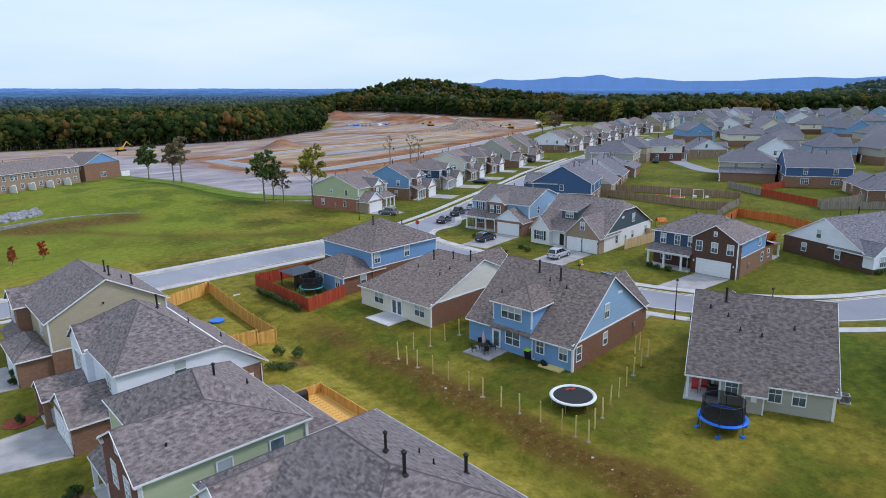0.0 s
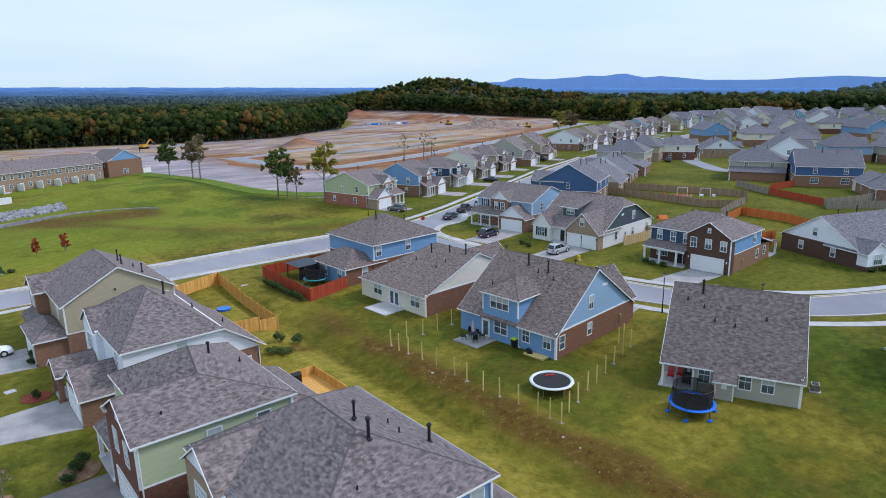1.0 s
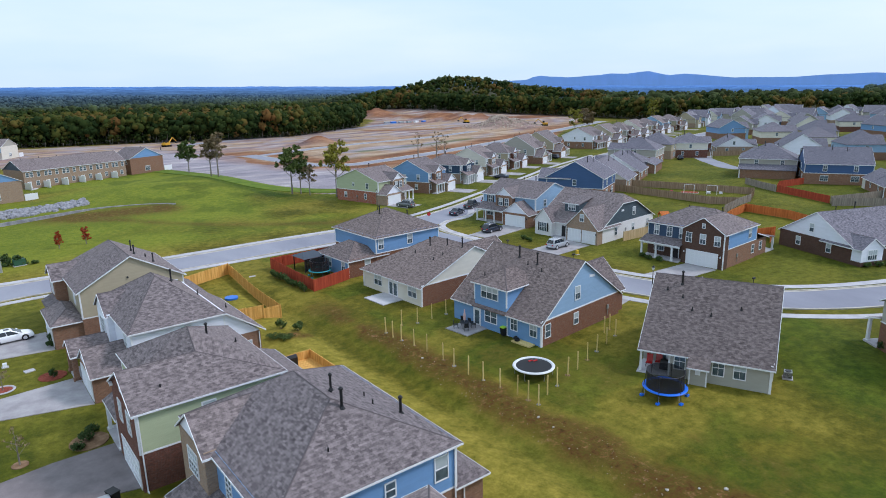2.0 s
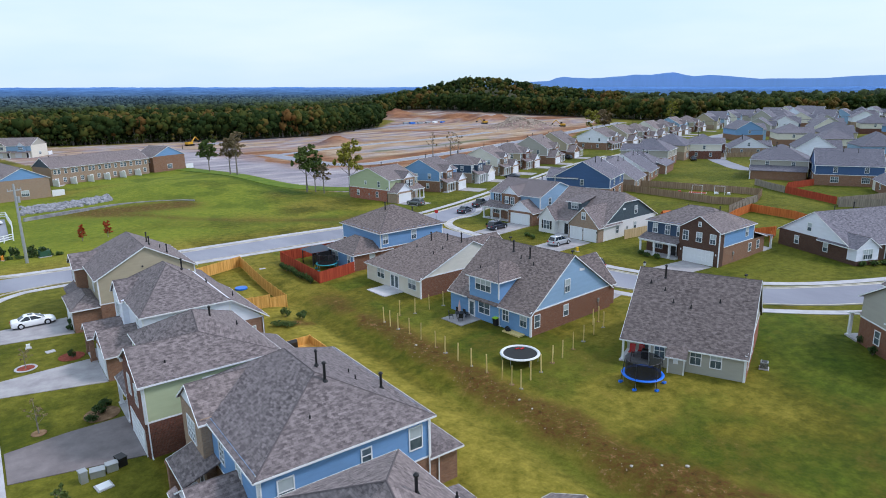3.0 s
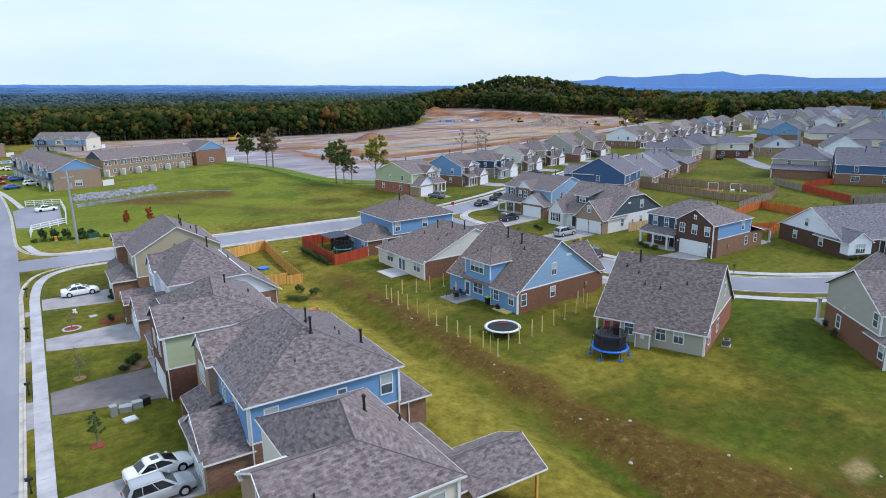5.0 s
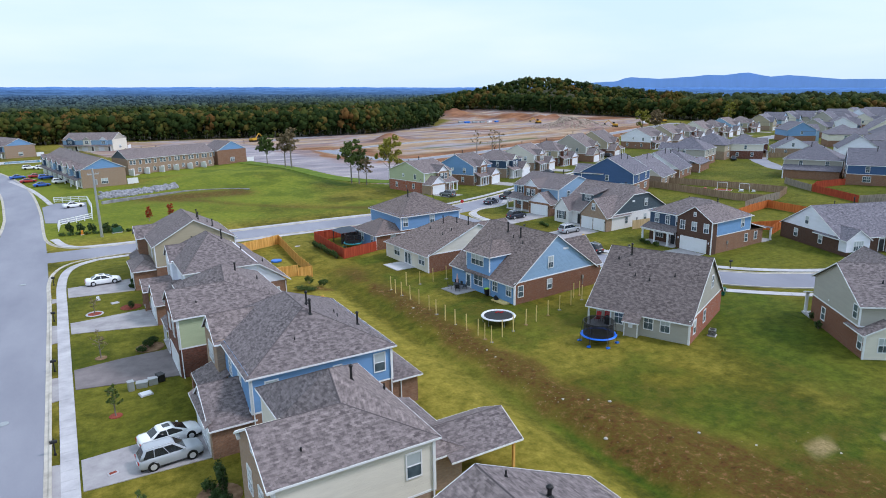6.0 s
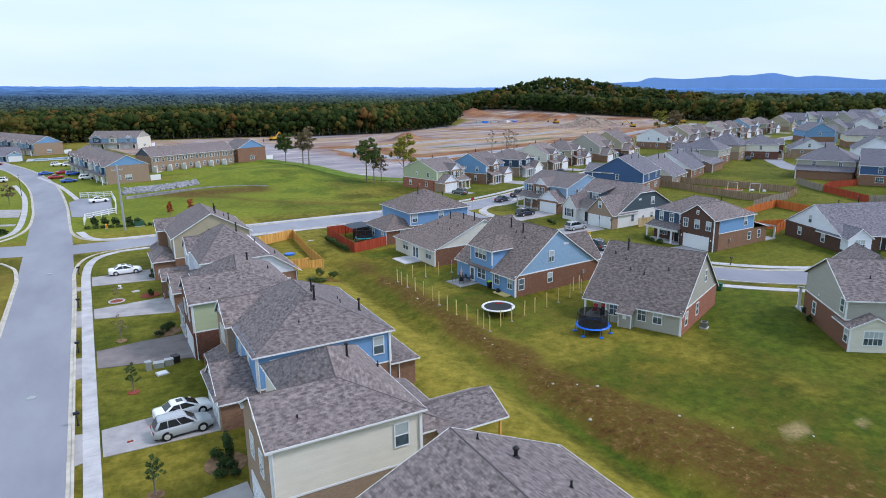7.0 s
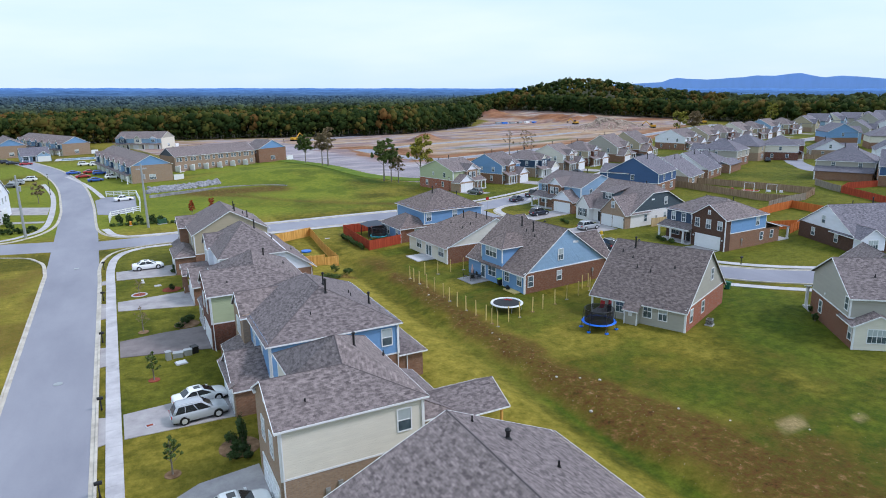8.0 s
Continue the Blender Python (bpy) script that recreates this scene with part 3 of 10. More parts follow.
def land(x, y):
    """Height of the ground."""
    x, y = np.asarray(x, float), np.asarray(y, float)
    swale = -0.75 * np.exp(-((x - 34.6 - 0.6 * np.sin(y / 19)) / 2.3) ** 2) * smooth01(-30, 5, y) * (1 - smooth01(108, 124, y))
    swale += 0.22 * np.exp(-((x - 38.0) / 1.6) ** 2) * smooth01(5, 30, y) * (1 - smooth01(85, 100, y)) * vnoise(x, y, 2.2, 5)
    r = np.hypot(x, y)
    b = np.degrees(np.arctan2(x, y))
    hill = 19 * np.exp(-((r - 900) / 170) ** 2) * np.exp(-((b - 38.5) / 5.2) ** 2)
    hill -= 8 * smooth01(680, 880, r) * smooth01(46, 54, b) + 12 * smooth01(900, 1300, r) * smooth01(46, 52, b)
    hill += 27 * np.exp(-((r - 1200) / 240) ** 2) * smooth01(64, 77, b) * (b < 110) * 1.5
    hill += 6 * smooth01(660, 800, r) * smooth01(24, 36, b) * (1 - smooth01(900, 1300, r))
    drop = -2.5 * smooth01(520, 1000, r) * (1 - smooth01(24, 34, b)) - 3 * smooth01(1000, 1500, r)
    hill = hill + drop + 0.0175 * (0.56 * y - 0.83 * x) * smooth01(900, 1500, r)
    berm = 2.0 * smooth01(14, 30, x) * np.exp(-((x - 52) / 24) ** 2 - ((y - 222) / 26) ** 2)
    spoil = 4.0 * np.exp(-((x - 157) / 8) ** 2 - ((y - 330) / 5) ** 2)
    # heaps of red earth along the wood, and the broad mound of quarried rock
    for hx, hy, hr, hh in ((349, 580, 16, 6.5), (330, 500, 12, 3.0), (352, 484, 18, 4.0), (375, 470, 14, 4.5), (340, 420, 17, 6.5), (322, 438, 12, 3.5)):
        spoil = spoil + hh * np.exp(-((x - hx) / hr) ** 2 - ((y - hy) / (hr * 0.55)) ** 2)
    spoil = spoil + 5.0 * np.exp(-((x - 306) / 17) ** 4 - ((y - 344) / 12) ** 2) + 2.0 * np.exp(-((x - 288) / 26) ** 2 - ((y - 352) / 12) ** 2)
    spoil = spoil * (0.5 + 0.5 * vnoise(x, y, 11, 3) + 0.45 * vnoise(x, y, 5, 9))
    return swale + hill + berm + spoil


def steps(*spans):
    out = []
    for a, b, d in spans:
        out += list(np.arange(a, b, d))
    return np.array(out + [spans[-1][1]])


def inside(x, y, poly):
    c = np.zeros(x.shape, bool)
    n = len(poly)
    for k in range(n):
        (x0, y0), (x1, y1) = poly[k], poly[(k + 1) % n]
        hit = ((y0 > y) != (y1 > y)) & (x < (x1 - x0) * (y - y0) / ((y1 - y0) or 1e-9) + x0)
        c ^= hit
    return c


SITE = [(66, 292), (72, 240), (73, 200), (84, 180), (112, 186), (150, 200), (215, 228), (300, 290), (420, 370), (462, 410), (445, 470), (425, 545), (402, 645), (362, 655), (312, 545), (300, 500), (245, 432), (175, 400), (100, 412), (40, 425), (0, 440), (20, 330)]


def cover(x, y):
    """Shares of bare soil, lush grass, building site and dry grass."""
    w = fbm(x, y, 6.0, 4, 2)
    w2 = fbm(x, y, 1.7, 3, 4)
    n = w * 0.6 + w2 * 0.4
    lo = 36.6 + 0.6 * np.sin(y / 11)
    hi = np.interp(y, (10, 26, 30, 33, 36, 42, 50, 60, 75, 92), (62, 53, 48.5, 46, 44.2, 42.2, 40.8, 40.2, 40.4, 39.4))
    dist = np.maximum(lo - x, x - hi)
    soil = smooth01(1.1, -0.9, dist + (n - 0.5) * 5.5) * smooth01(-20, 5, y) * (1 - smooth01(92, 108, y))
    soil = soil * np.where(x > 44, 0.25 + 0.6 * smooth01(0.40, 0.62, w), 1.0)
    soil = np.maximum(soil, 0.35 * smooth01(0.56, 0.70, n) * (x > 41) * (x < 90) * (y < 75) * (y > 20))
    soil = np.maximum(soil, smooth01(0.55, 0.75, n) * 0.5 * np.exp(-((y - 86) / 1.6) ** 2) * (x > 38) * (x < 52))
    mulch = np.exp(-((x - 31.6) / 2.2) ** 2 - ((y - 92.5) / 1.6) ** 2)
    soil = np.maximum(soil, smooth01(0.35, 0.6, mulch + (n - 0.5) * 0.5))
    bank = np.exp(-((y - 192 + 0.2 * (x - 30)) / 5.5) ** 2) * smooth01(12, 24, x) * (1 - smooth01(42, 50, x))
    bank2 = np.exp(-(away(x, y, [(24, 188), (31.5, 182.5), (39.9, 169.6), (52.7, 156.3), (64.8, 147), (80, 143)]) / 1.9) ** 2)
    soil = np.maximum(soil, np.clip(bank * 1.3 + bank2 * 0.75 * (0.4 + n), 0, 1))
    lush = 1.15 * np.exp(-((x - 35.4 - 0.5 * np.sin(y / 11)) / 0.65) ** 2) * (0.45 + n) * (y < 100) * (0.3 + 0.7 * smooth01(58, 40, y))
    # darker green over the lawn beside house_right
    lush = np.maximum(lush, 1.1 * np.exp(-((x - 69) / 7) ** 2 - ((y - 48) / 9) ** 2) * (0.6 + 0.8 * w))
    lush = np.maximum(lush, 0.95 * smooth01(57, 64, x) * (1 - smooth01(78, 84, x)) * smooth01(30, 38, y) * (1 - smooth01(58, 66, y)) * (0.35 + w))
    lush = np.maximum(lush, 0.9 * np.exp(-((x - 48) / 5) ** 2 - ((y - 38) / 4) ** 2))
    lush = np.maximum(lush, 0.6 * smooth01(0.5, 0.62, w) * (x > 41) * (x < 75))
    lush = np.maximum(lush, 0.3 * smooth01(150, 165, y) * (1 - smooth01(225, 260, y)) * smooth01(0.45, 0.65, w) * (x > 0) * (x < 95))
    lush = np.maximum(lush, 0.42 * ((x > -1.5) & (x < 9.5) & (y > 55) & (y < 130)))
    lush = np.maximum(lush, 0.5 * smooth01(78, 90, x) * (x < 640) * (y > 40) * (y < 330) * (0.4 + w))
    lush = np.maximum(lush, 0.95 * smooth01(40, 44, x) * (x < 80) * smooth01(35, 29, y) * (0.45 + 0.55 * smooth01(0.34, 0.55, w2)))
    dry = smooth01(0.42, 0.62, fbm(x, y, 9.0, 4, 11)) * 0.55 * np.where((x > 40) & (x < 85) & (y < 33), 0.2, 1)
    dry = np.maximum(dry, 1.0 * smooth01(25, 27, x) * (1 - smooth01(32.4, 34, x)) * (y < 112) * (0.55 + 0.7 * w2))
    dry = np.maximum(dry, 0.75 * ((y > 140) & (y < 163) & (x > -5) & (x < 32)) * (0.5 + w))
    dry = np.maximum(dry, 0.9 * ((x < -10) & (y < 122) & (y > 40)) * (0.6 + 0.6 * w2))
    soil = np.maximum(soil, 0.55 * ((x < -10) & (y < 122) & (y > 40)) * smooth01(0.42, 0.6, w))
    site = inside(x, y, SITE).astype(float)
    lush = np.where(site > 0, 0, np.maximum(lush, 1.2 * np.exp(-((x - 68 - 0.04 * (y - 235) ** 2 / 20) / 3.0) ** 2) * (y > 185) * (y < 285)))
    return np.clip(soil, 0, 1), np.clip(lush, 0, 1), site, np.clip(dry, 0, 1)


def away(x, y, pts):
    """Distance to a line of points."""
    out = np.full(np.shape(x), 1e9)
    for (x0, y0), (x1, y1) in zip(pts, pts[1:]):
        t = np.clip(((x - x0) * (x1 - x0) + (y - y0) * (y1 - y0)) / ((x1 - x0) ** 2 + (y1 - y0) ** 2), 0, 1)
        out = np.minimum(out, np.hypot(x - x0 - t * (x1 - x0), y - y0 - t * (y1 - y0)))
    return out


ROAD_A = [(108, 300), (109, 275), (112, 246), (122, 236), (135, 237.5), (162, 244), (206, 258), (257, 277), (330, 308), (390, 332)]
ROAD_B = [(108, 294), (128, 300), (147, 307), (180, 312.5), (204, 313.5), (240, 322), (300, 345)]
ROAD_C = [(104, 380), (156, 397), (238, 425), (295, 456), (330, 480)]


def site_cover(x, y):
    """Shares of gravel, red subsoil, sown strips and pale sand."""
    w = fbm(x, y, 16.0, 4, 51)
    v = fbm(x * 0.5, y * 1.4, 9.0, 4, 52)
    a, b2, c2 = away(x, y, ROAD_A), away(x, y, ROAD_B), away(x, y, ROAD_C)
    pad = [(60, 292), (66, 240), (70, 196), (84, 176), (114, 184), (122, 216), (106, 238), (103, 262), (100, 300), (92, 345), (60, 345)]
    gravel = inside(x + (w - 0.5) * 22, y + (v - 0.5) * 22, pad).astype(float)
    gravel = np.maximum(gravel, 0.9 * smooth01(16, 26, a) * smooth01(14, 20, b2) * smooth01(0.42, 0.56, v))
    gravel = np.maximum(gravel, 0.8 * (c2 < 7) + 0.6 * (y > 405) * smooth01(0.5, 0.62, w))
    red = 0.85 * smooth01(12, 3, np.abs(a - 9) + (w - 0.5) * 12) * (1 - gravel * 0.5)
    red = np.maximum(red, 0.9 * smooth01(9, 3, away(x, y, [(228, 391), (250, 374), (270, 352)]) + (v - 0.5) * 7))
    red = np.maximum(red, 1.1 * np.exp(-((x - 158) / 16) ** 2 - ((y - 333) / 11) ** 2))
    red = np.maximum(red, 0.9 * smooth01(24, 8, away(x, y, [(350, 585), (340, 500), (355, 478), (335, 425), (420, 420)]) + (w - 0.5) * 30))
    red = np.maximum(red, 0.55 * smooth01(0.52, 0.66, v) * (y > 300) * (y < 400))
    sown = 0.8 * smooth01(5, 1.5, away(x, y, [(150, 277), (190, 281), (225, 290)]) + (v - 0.5) * 6)
    rub = np.exp(-((x - 302) / 30) ** 2 - ((y - 346) / 17) ** 2)
    gravel, red = np.maximum(gravel, 0.55 * smooth01(0.25, 0.5, rub)), np.maximum(red * (1 - smooth01(0.2, 0.5, rub)), 0.35 * smooth01(0.2, 0.5, rub) * (v + 0.4))
    red = np.maximum(red, 0.7 * smooth01(400, 430, y) * smooth01(0.44, 0.58, v))
    sand = 1.1 * np.exp(-((x - 49.6 - 0.4 * (y - 31)) / 1.7) ** 2 - ((y - 30.8) / 0.8) ** 2) + 0.9 * np.exp(-((x - 55.6) / 1.0) ** 2 - ((y - 28.7) / 0.7) ** 2)
    sand = smooth01(0.35, 0.7, sand + (fbm(x, y, 0.9, 3, 55) - 0.5) * 0.9)
    field = 0.85 * smooth01(142, 156, y) * (1 - smooth01(300, 340, y)) * smooth01(0.25, 0.55, fbm(x, y, 24, 3, 57)) * smooth01(-60, -45, x) * (1 - smooth01(80, 100, x))
    sown = np.maximum(sown, field * (1 - inside(x, y, SITE)))
    return np.clip(gravel, 0, 1), np.clip(red, 0, 1), np.clip(sown, 0, 1), np.clip(sand, 0, 1)


gx = steps((-4600, -900, 370), (-900, -200, 50), (-200, -40, 8), (-40, 100, 0.8), (100, 240, 2.5), (240, 520, 5), (520, 1300, 26), (1300, 4800, 350))
gy = steps((-1500, -60, 120), (-60, -4, 4), (-4, 140, 0.8), (140, 290, 1.8), (290, 620, 5), (620, 1400, 26), (1400, 4900, 350))
GX, GY = np.meshgrid(gx, gy, indexing="ij")
GZ = land(GX, GY)
nx, ny = len(gx), len(gy)
ids = np.arange(nx * ny).reshape(nx, ny)
quads = np.stack([ids[:-1, :-1], ids[1:, :-1], ids[1:, 1:], ids[:-1, 1:]], -1).reshape(-1, 4)
gm = bpy.data.meshes.new("ground")
gm.from_pydata(np.stack([GX, GY, GZ], -1).reshape(-1, 3).tolist(), [], quads.tolist())
gm.polygons.foreach_set("use_smooth", [True] * len(gm.polygons))
ca = gm.color_attributes.new("cover", "FLOAT_COLOR", "POINT")
ca.data.foreach_set("color", np.stack(cover(GX, GY), -1).reshape(-1).astype(np.float32))
cb = gm.color_attributes.new("works", "FLOAT_COLOR", "POINT")
cb.data.foreach_set("color", np.stack(site_cover(GX, GY), -1).reshape(-1).astype(np.float32))

GRASS, nt, b = node_mat("grass", 0.95, 0.15)
at = nt.nodes.new("ShaderNodeVertexColor")
at.layer_name = "cover"
sp = nt.nodes.new("ShaderNodeSeparateColor")
nt.links.new(at.outputs["Color"], sp.inputs[0])
obv = coords(nt)
big = noise_of(nt, obv, 0.07, 5, 0.6)
mid = noise_of(nt, obv, 0.8, 8, 0.75)
fine = noise_of(nt, coords(nt, scale=(1.0, 0.6, 1)), 3.5, 7, 0.8)
at2 = nt.nodes.new("ShaderNodeVertexColor")
at2.layer_name = "works"
sp2 = nt.nodes.new("ShaderNodeSeparateColor")
nt.links.new(at2.outputs["Color"], sp2.inputs[0])
base = ramp(nt, mth(nt, "ADD", mth(nt, "MULTIPLY", big, 0.45), mth(nt, "MULTIPLY", mid, 0.55)), [(0.37, (0.044, 0.055, 0.004)), (0.49, (0.098, 0.092, 0.007)), (0.61, (0.195, 0.155, 0.017))])
lushc = ramp(nt, mid, [(0.35, (0.030, 0.058, 0.003)), (0.65, (0.100, 0.138, 0.008))])
dryc = ramp(nt, mid, [(0.35, (0.160, 0.142, 0.013)), (0.65, (0.345, 0.280, 0.045))])
soilc = ramp(nt, noise_of(nt, obv, 1.1, 8, 0.78), [(0.34, (0.034, 0.025, 0.004)), (0.45, (0.118, 0.050, 0.014)), (0.52, (0.085, 0.066, 0.008)), (0.60, (0.195, 0.092, 0.032)), (0.70, (0.33, 0.22, 0.125))])
siten = noise_of(nt, coords(nt, scale=(0.35, 1.0, 1)), 0.12, 7, 0.65)
gravelc = ramp(nt, siten, [(0.36, (0.22, 0.20, 0.235)), (0.5, (0.325, 0.295, 0.33)), (0.58, (0.37, 0.33, 0.345)), (0.68, (0.54, 0.51, 0.52))])
tanc = ramp(nt, siten, [(0.36, (0.25, 0.165, 0.10)), (0.5, (0.37, 0.255, 0.165)), (0.64, (0.48, 0.365, 0.27))])
redc = ramp(nt, siten, [(0.36, (0.11, 0.040, 0.017)), (0.5, (0.22, 0.085, 0.035)), (0.66, (0.34, 0.155, 0.07))])


def wobble(f, amt=0.5):
    return mth(nt, "MULTIPLY", mth(nt, "ADD", f, mth(nt, "MULTIPLY", mth(nt, "SUBTRACT", mid, 0.5), amt)), mth(nt, "GREATER_THAN", f, 0.02))


alpha = at.outputs["Alpha"]
c = mixc(nt, wobble(alpha), base, dryc)
c = mixc(nt, wobble(sp2.outputs[2], 0.8), c, ramp(nt, mid, [(0.35, (0.115, 0.170, 0.011)), (0.65, (0.225, 0.245, 0.021))]))
c = mixc(nt, wobble(sp.outputs[1]), c, lushc)
c = mixc(nt, mth(nt, "MULTIPLY", wobble(sp.outputs[0], 1.9), 0.88), c, soilc)
c = mixc(nt, mth(nt, "MULTIPLY", mth(nt, "MULTIPLY", at2.outputs["Alpha"], 1.3), fine), c, (0.40, 0.29, 0.15))
sc = mixc(nt, sp2.outputs[0], tanc, gravelc)
sc = mixc(nt, sp2.outputs[1], sc, redc)
sc = mixc(nt, mth(nt, "MULTIPLY", sp2.outputs[2], 0.8), sc, lushc)
c = mixc(nt, sp.outputs[2], c, sc)
c = mixc(nt, fine, mixc(nt, 1.0, c, (0.40, 0.44, 0.38), "MULTIPLY"), mixc(nt, 1.0, c, (1.5, 1.46, 1.5), "MULTIPLY"))
nt.links.new(c, b.inputs["Base Color"])
bump(nt, b, mth(nt, "ADD", fine, noise_of(nt, obv, 22, 3, 0.7)), 0.6, 0.06)
gm.materials.append(GRASS)
ground = tagged(new("ground", gm), "mown grass, bare soil and graded building land", "ground", kind="structure")


def bend(pts, n=8):
    """A smooth line through points (Catmull-Rom)."""
    p = [Vector((x, y)) for x, y in pts]
    p = [2 * p[0] - p[1]] + p + [2 * p[-1] - p[-2]]
    out = []
    for i in range(1, len(p) - 2):
        for k in range(n):
            t = k / n
            out.append(0.5 * ((2 * p[i]) + (p[i + 1] - p[i - 1]) * t + (2 * p[i - 1] - 5 * p[i] + 4 * p[i + 1] - p[i + 2]) * t * t + (3 * p[i] - p[i - 1] - 3 * p[i + 1] + p[i + 2]) * t ** 3))
    return out + [p[-2]]


def strip(line, o0, o1, z0, z1, top=None):
    """A solid ribbon along a line between two offsets to its right."""
    s = Shape()
    n = len(line)
    rows = []
    for i, q in enumerate(line):
        d = (line[min(i + 1, n - 1)] - line[max(i - 1, 0)]).normalized()
        r = Vector((d.y, -d.x))
        a, e = q + r * o0, q + r * o1
        rows.append(((a.x, a.y), (e.x, e.y)))
    for (a, e) in rows:
        s.v += [(*a, z1), (*e, z1 if top is None else top), (*e, z0), (*a, z0)]
    for i in range(n - 1):
        k, m = i * 4, i * 4 + 4
        for u, w in ((0, 1), (1, 2), (2, 3), (3, 0)):
            s.f.append([k + u, m + u, m + w, k + w])
            s.uv.append([(0, 0)] * 4)
    s.f += [[0, 1, 2, 3], [4 * n - 1, 4 * n - 2, 4 * n - 3, 4 * n - 4]]
    s.uv += [[(0, 0)] * 4] * 2
    return s


def road(name, label, pts, half, z=0.03):
    line = bend(pts)
    t = thing(name, label, "road", kind="structure")
    part("road_surface", strip(line, -half, half, z - 0.2, z), ASPHALT, t)
    return t


def kerb(name, pts, side=1):
    """A gutter and an upstanding kerb along a line; side: on which hand the land lies."""
    line = bend(pts)
    t = thing(name, "pale concrete kerb and gutter along the street", "kerb", kind="structure")
    a, b2 = sorted((0, -side * 0.34))
    part("gutter", strip(line, a, b2, -0.15, 0.055), CURB, t)
    a, b2 = sorted((0, side * 0.2))
    part("kerb_stone", strip(line, a, b2, -0.15, 0.15), CURB, t)
    return t


def pavement(name, pts, half=0.7, z=0.07, slab=1.5, mat=None):
    """A footpath of separate concrete slabs along a line."""
    line = bend(pts, 16)
    t = thing(name, "pale concrete footpath of cast slabs beside the road", "pavement", kind="structure")
    run, cur = 0.0, [line[0]]
    for a, b2 in zip(line, line[1:]):
        d = (b2 - a).length
        pos = 0.0
        while run + d - pos >= slab:
            pos += slab - run
            q = a + (b2 - a) * (pos / d)
            e = (b2 - a).normalized() * 0.012
            cur.append(q - e)
            part("slab", strip(cur, -half, half, z - 0.2, z), mat or CONCRETE, t)
            cur, run = [q + e], 0.0
        run += d - pos
        cur.append(b2)
    if len(cur) > 1 and (cur[-1] - cur[0]).length > 0.3:
        part("slab", strip(cur, -half, half, z - 0.2, z), mat or CONCRETE, t)
    return t

road("road_west", "grey asphalt street with pale concrete kerbs beside the lawns", [(-6.4, -70), (-6.4, 30), (-6.4, 80), (-6.4, 116), (-6.6, 130), (-7.2, 160), (-8.2, 190), (-10.8, 225), (-15, 255), (-22, 290), (-34, 330)], 3.85)
road("road_cross", "grey asphalt street with pale kerbs running past the back yards", [(-9, 135.5), (10, 135), (30, 134.6), (50, 134.4), (64, 133.6), (76, 133), (91, 137), (109, 144.5), (140, 158.5), (165, 169), (200, 183), (240, 194), (300, 208), (380, 224), (470, 240)], 4.1, 0.034)
road("road_west_branch", "short asphalt side street with pale kerbs", [(-4, 137), (-18, 141), (-45, 149), (-80, 160)], 4.6, 0.038)
road("road_east", "curving grey asphalt street with pale kerbs between houses", [(73.6, 133), (73.4, 118), (73.6, 102), (74.3, 86), (76.3, 76), (80.5, 67), (86, 60.5), (93, 55.5), (104, 50), (120, 44), (150, 34)], 3.5, 0.038)
road("road_far", "distant asphalt street between houses", [(240, 194), (232, 165), (215, 146), (205, 130), (230, 118), (270, 112), (330, 108)], 3.0, 0.03)
kerb("kerb_south", [(-2.25, -70), (-2.25, 30), (-2.3, 100), (-2.4, 117), (-1.3, 125), (1.2, 129.2), (6, 130.9), (14, 130.9), (30, 130.4), (50, 130.2), (61, 129.4), (67.6, 127.2), (69.6, 121), (69.8, 102), (70.6, 86), (72.9, 75), (77.6, 65.2), (83.6, 57.8), (91.4, 52.2), (102.8, 46.9), (119, 40.9), (149, 30.8)])
kerb("kerb_north", [(-30, 330), (-18.4, 291), (-11.4, 257), (-7.2, 226), (-4.6, 190), (-3.6, 162), (-2.8, 150), (-0.4, 143.2), (4, 140), (12, 139.2), (30, 138.8), (50, 138.6), (64, 137.8), (75, 137.2), (89.4, 140.8), (107.4, 148.2), (138.4, 162.2), (163.5, 172.8), (199, 186.8), (239, 197.8), (299, 211.8), (379, 227.8)], -1)
kerb("kerb_junction", [(380, 220), (300, 204), (241, 190.2), (201.4, 179.2), (166.6, 165.2), (141.6, 154.8), (110.6, 140.8), (93, 133.4), (84, 130.6), (78.8, 126.4), (77.3, 118), (77.2, 102), (77.9, 87), (79.8, 77.3), (83.6, 69), (88.4, 63.2), (94.8, 58.8), (105.4, 53.3), (121.2, 47.3), (151, 37.3)], -1)
kerb("kerb_west", [(-10.2, -70), (-10.2, 60), (-10.2, 108), (-10.4, 118), (-12, 127), (-18, 133.4), (-45, 144), (-80, 155)], -1)
kerb("kerb_west_corner", [(-80, 165.5), (-45, 154), (-23, 147.2), (-15.4, 150.4), (-11.8, 160), (-11.4, 176), (-12.2, 192), (-14.6, 224), (-18.6, 254), (-25.6, 290), (-38, 331)], -1)
pavement("pavement_west", [(-0.88, -6), (-0.88, 60), (-0.9, 100), (-0.8, 116), (0.4, 124.5), (3.4, 128.4), (8, 129.4), (26, 129.2)], 0.62)
pavement("pavement_cross", [(26, 129.6), (44, 129.2), (60, 128.6), (67, 126.5), (68.6, 120)])
pavement("pavement_cross_north", [(-1.8, 152), (0.5, 143.5), (6, 140.9), (30, 140.3), (50, 140), (66, 139.2), (78, 140), (95, 145.5), (112, 153), (142, 166), (166, 177), (205, 191)], slab=3.0)
pavement("pavement_east", [(104, 146.5), (92, 132.5), (84, 130.5), (79.6, 126), (78.4, 117), (78.6, 100), (79.6, 86), (81.8, 77.5), (86, 69.5), (91, 63.5), (98, 58.6), (110, 53), (126, 47)])
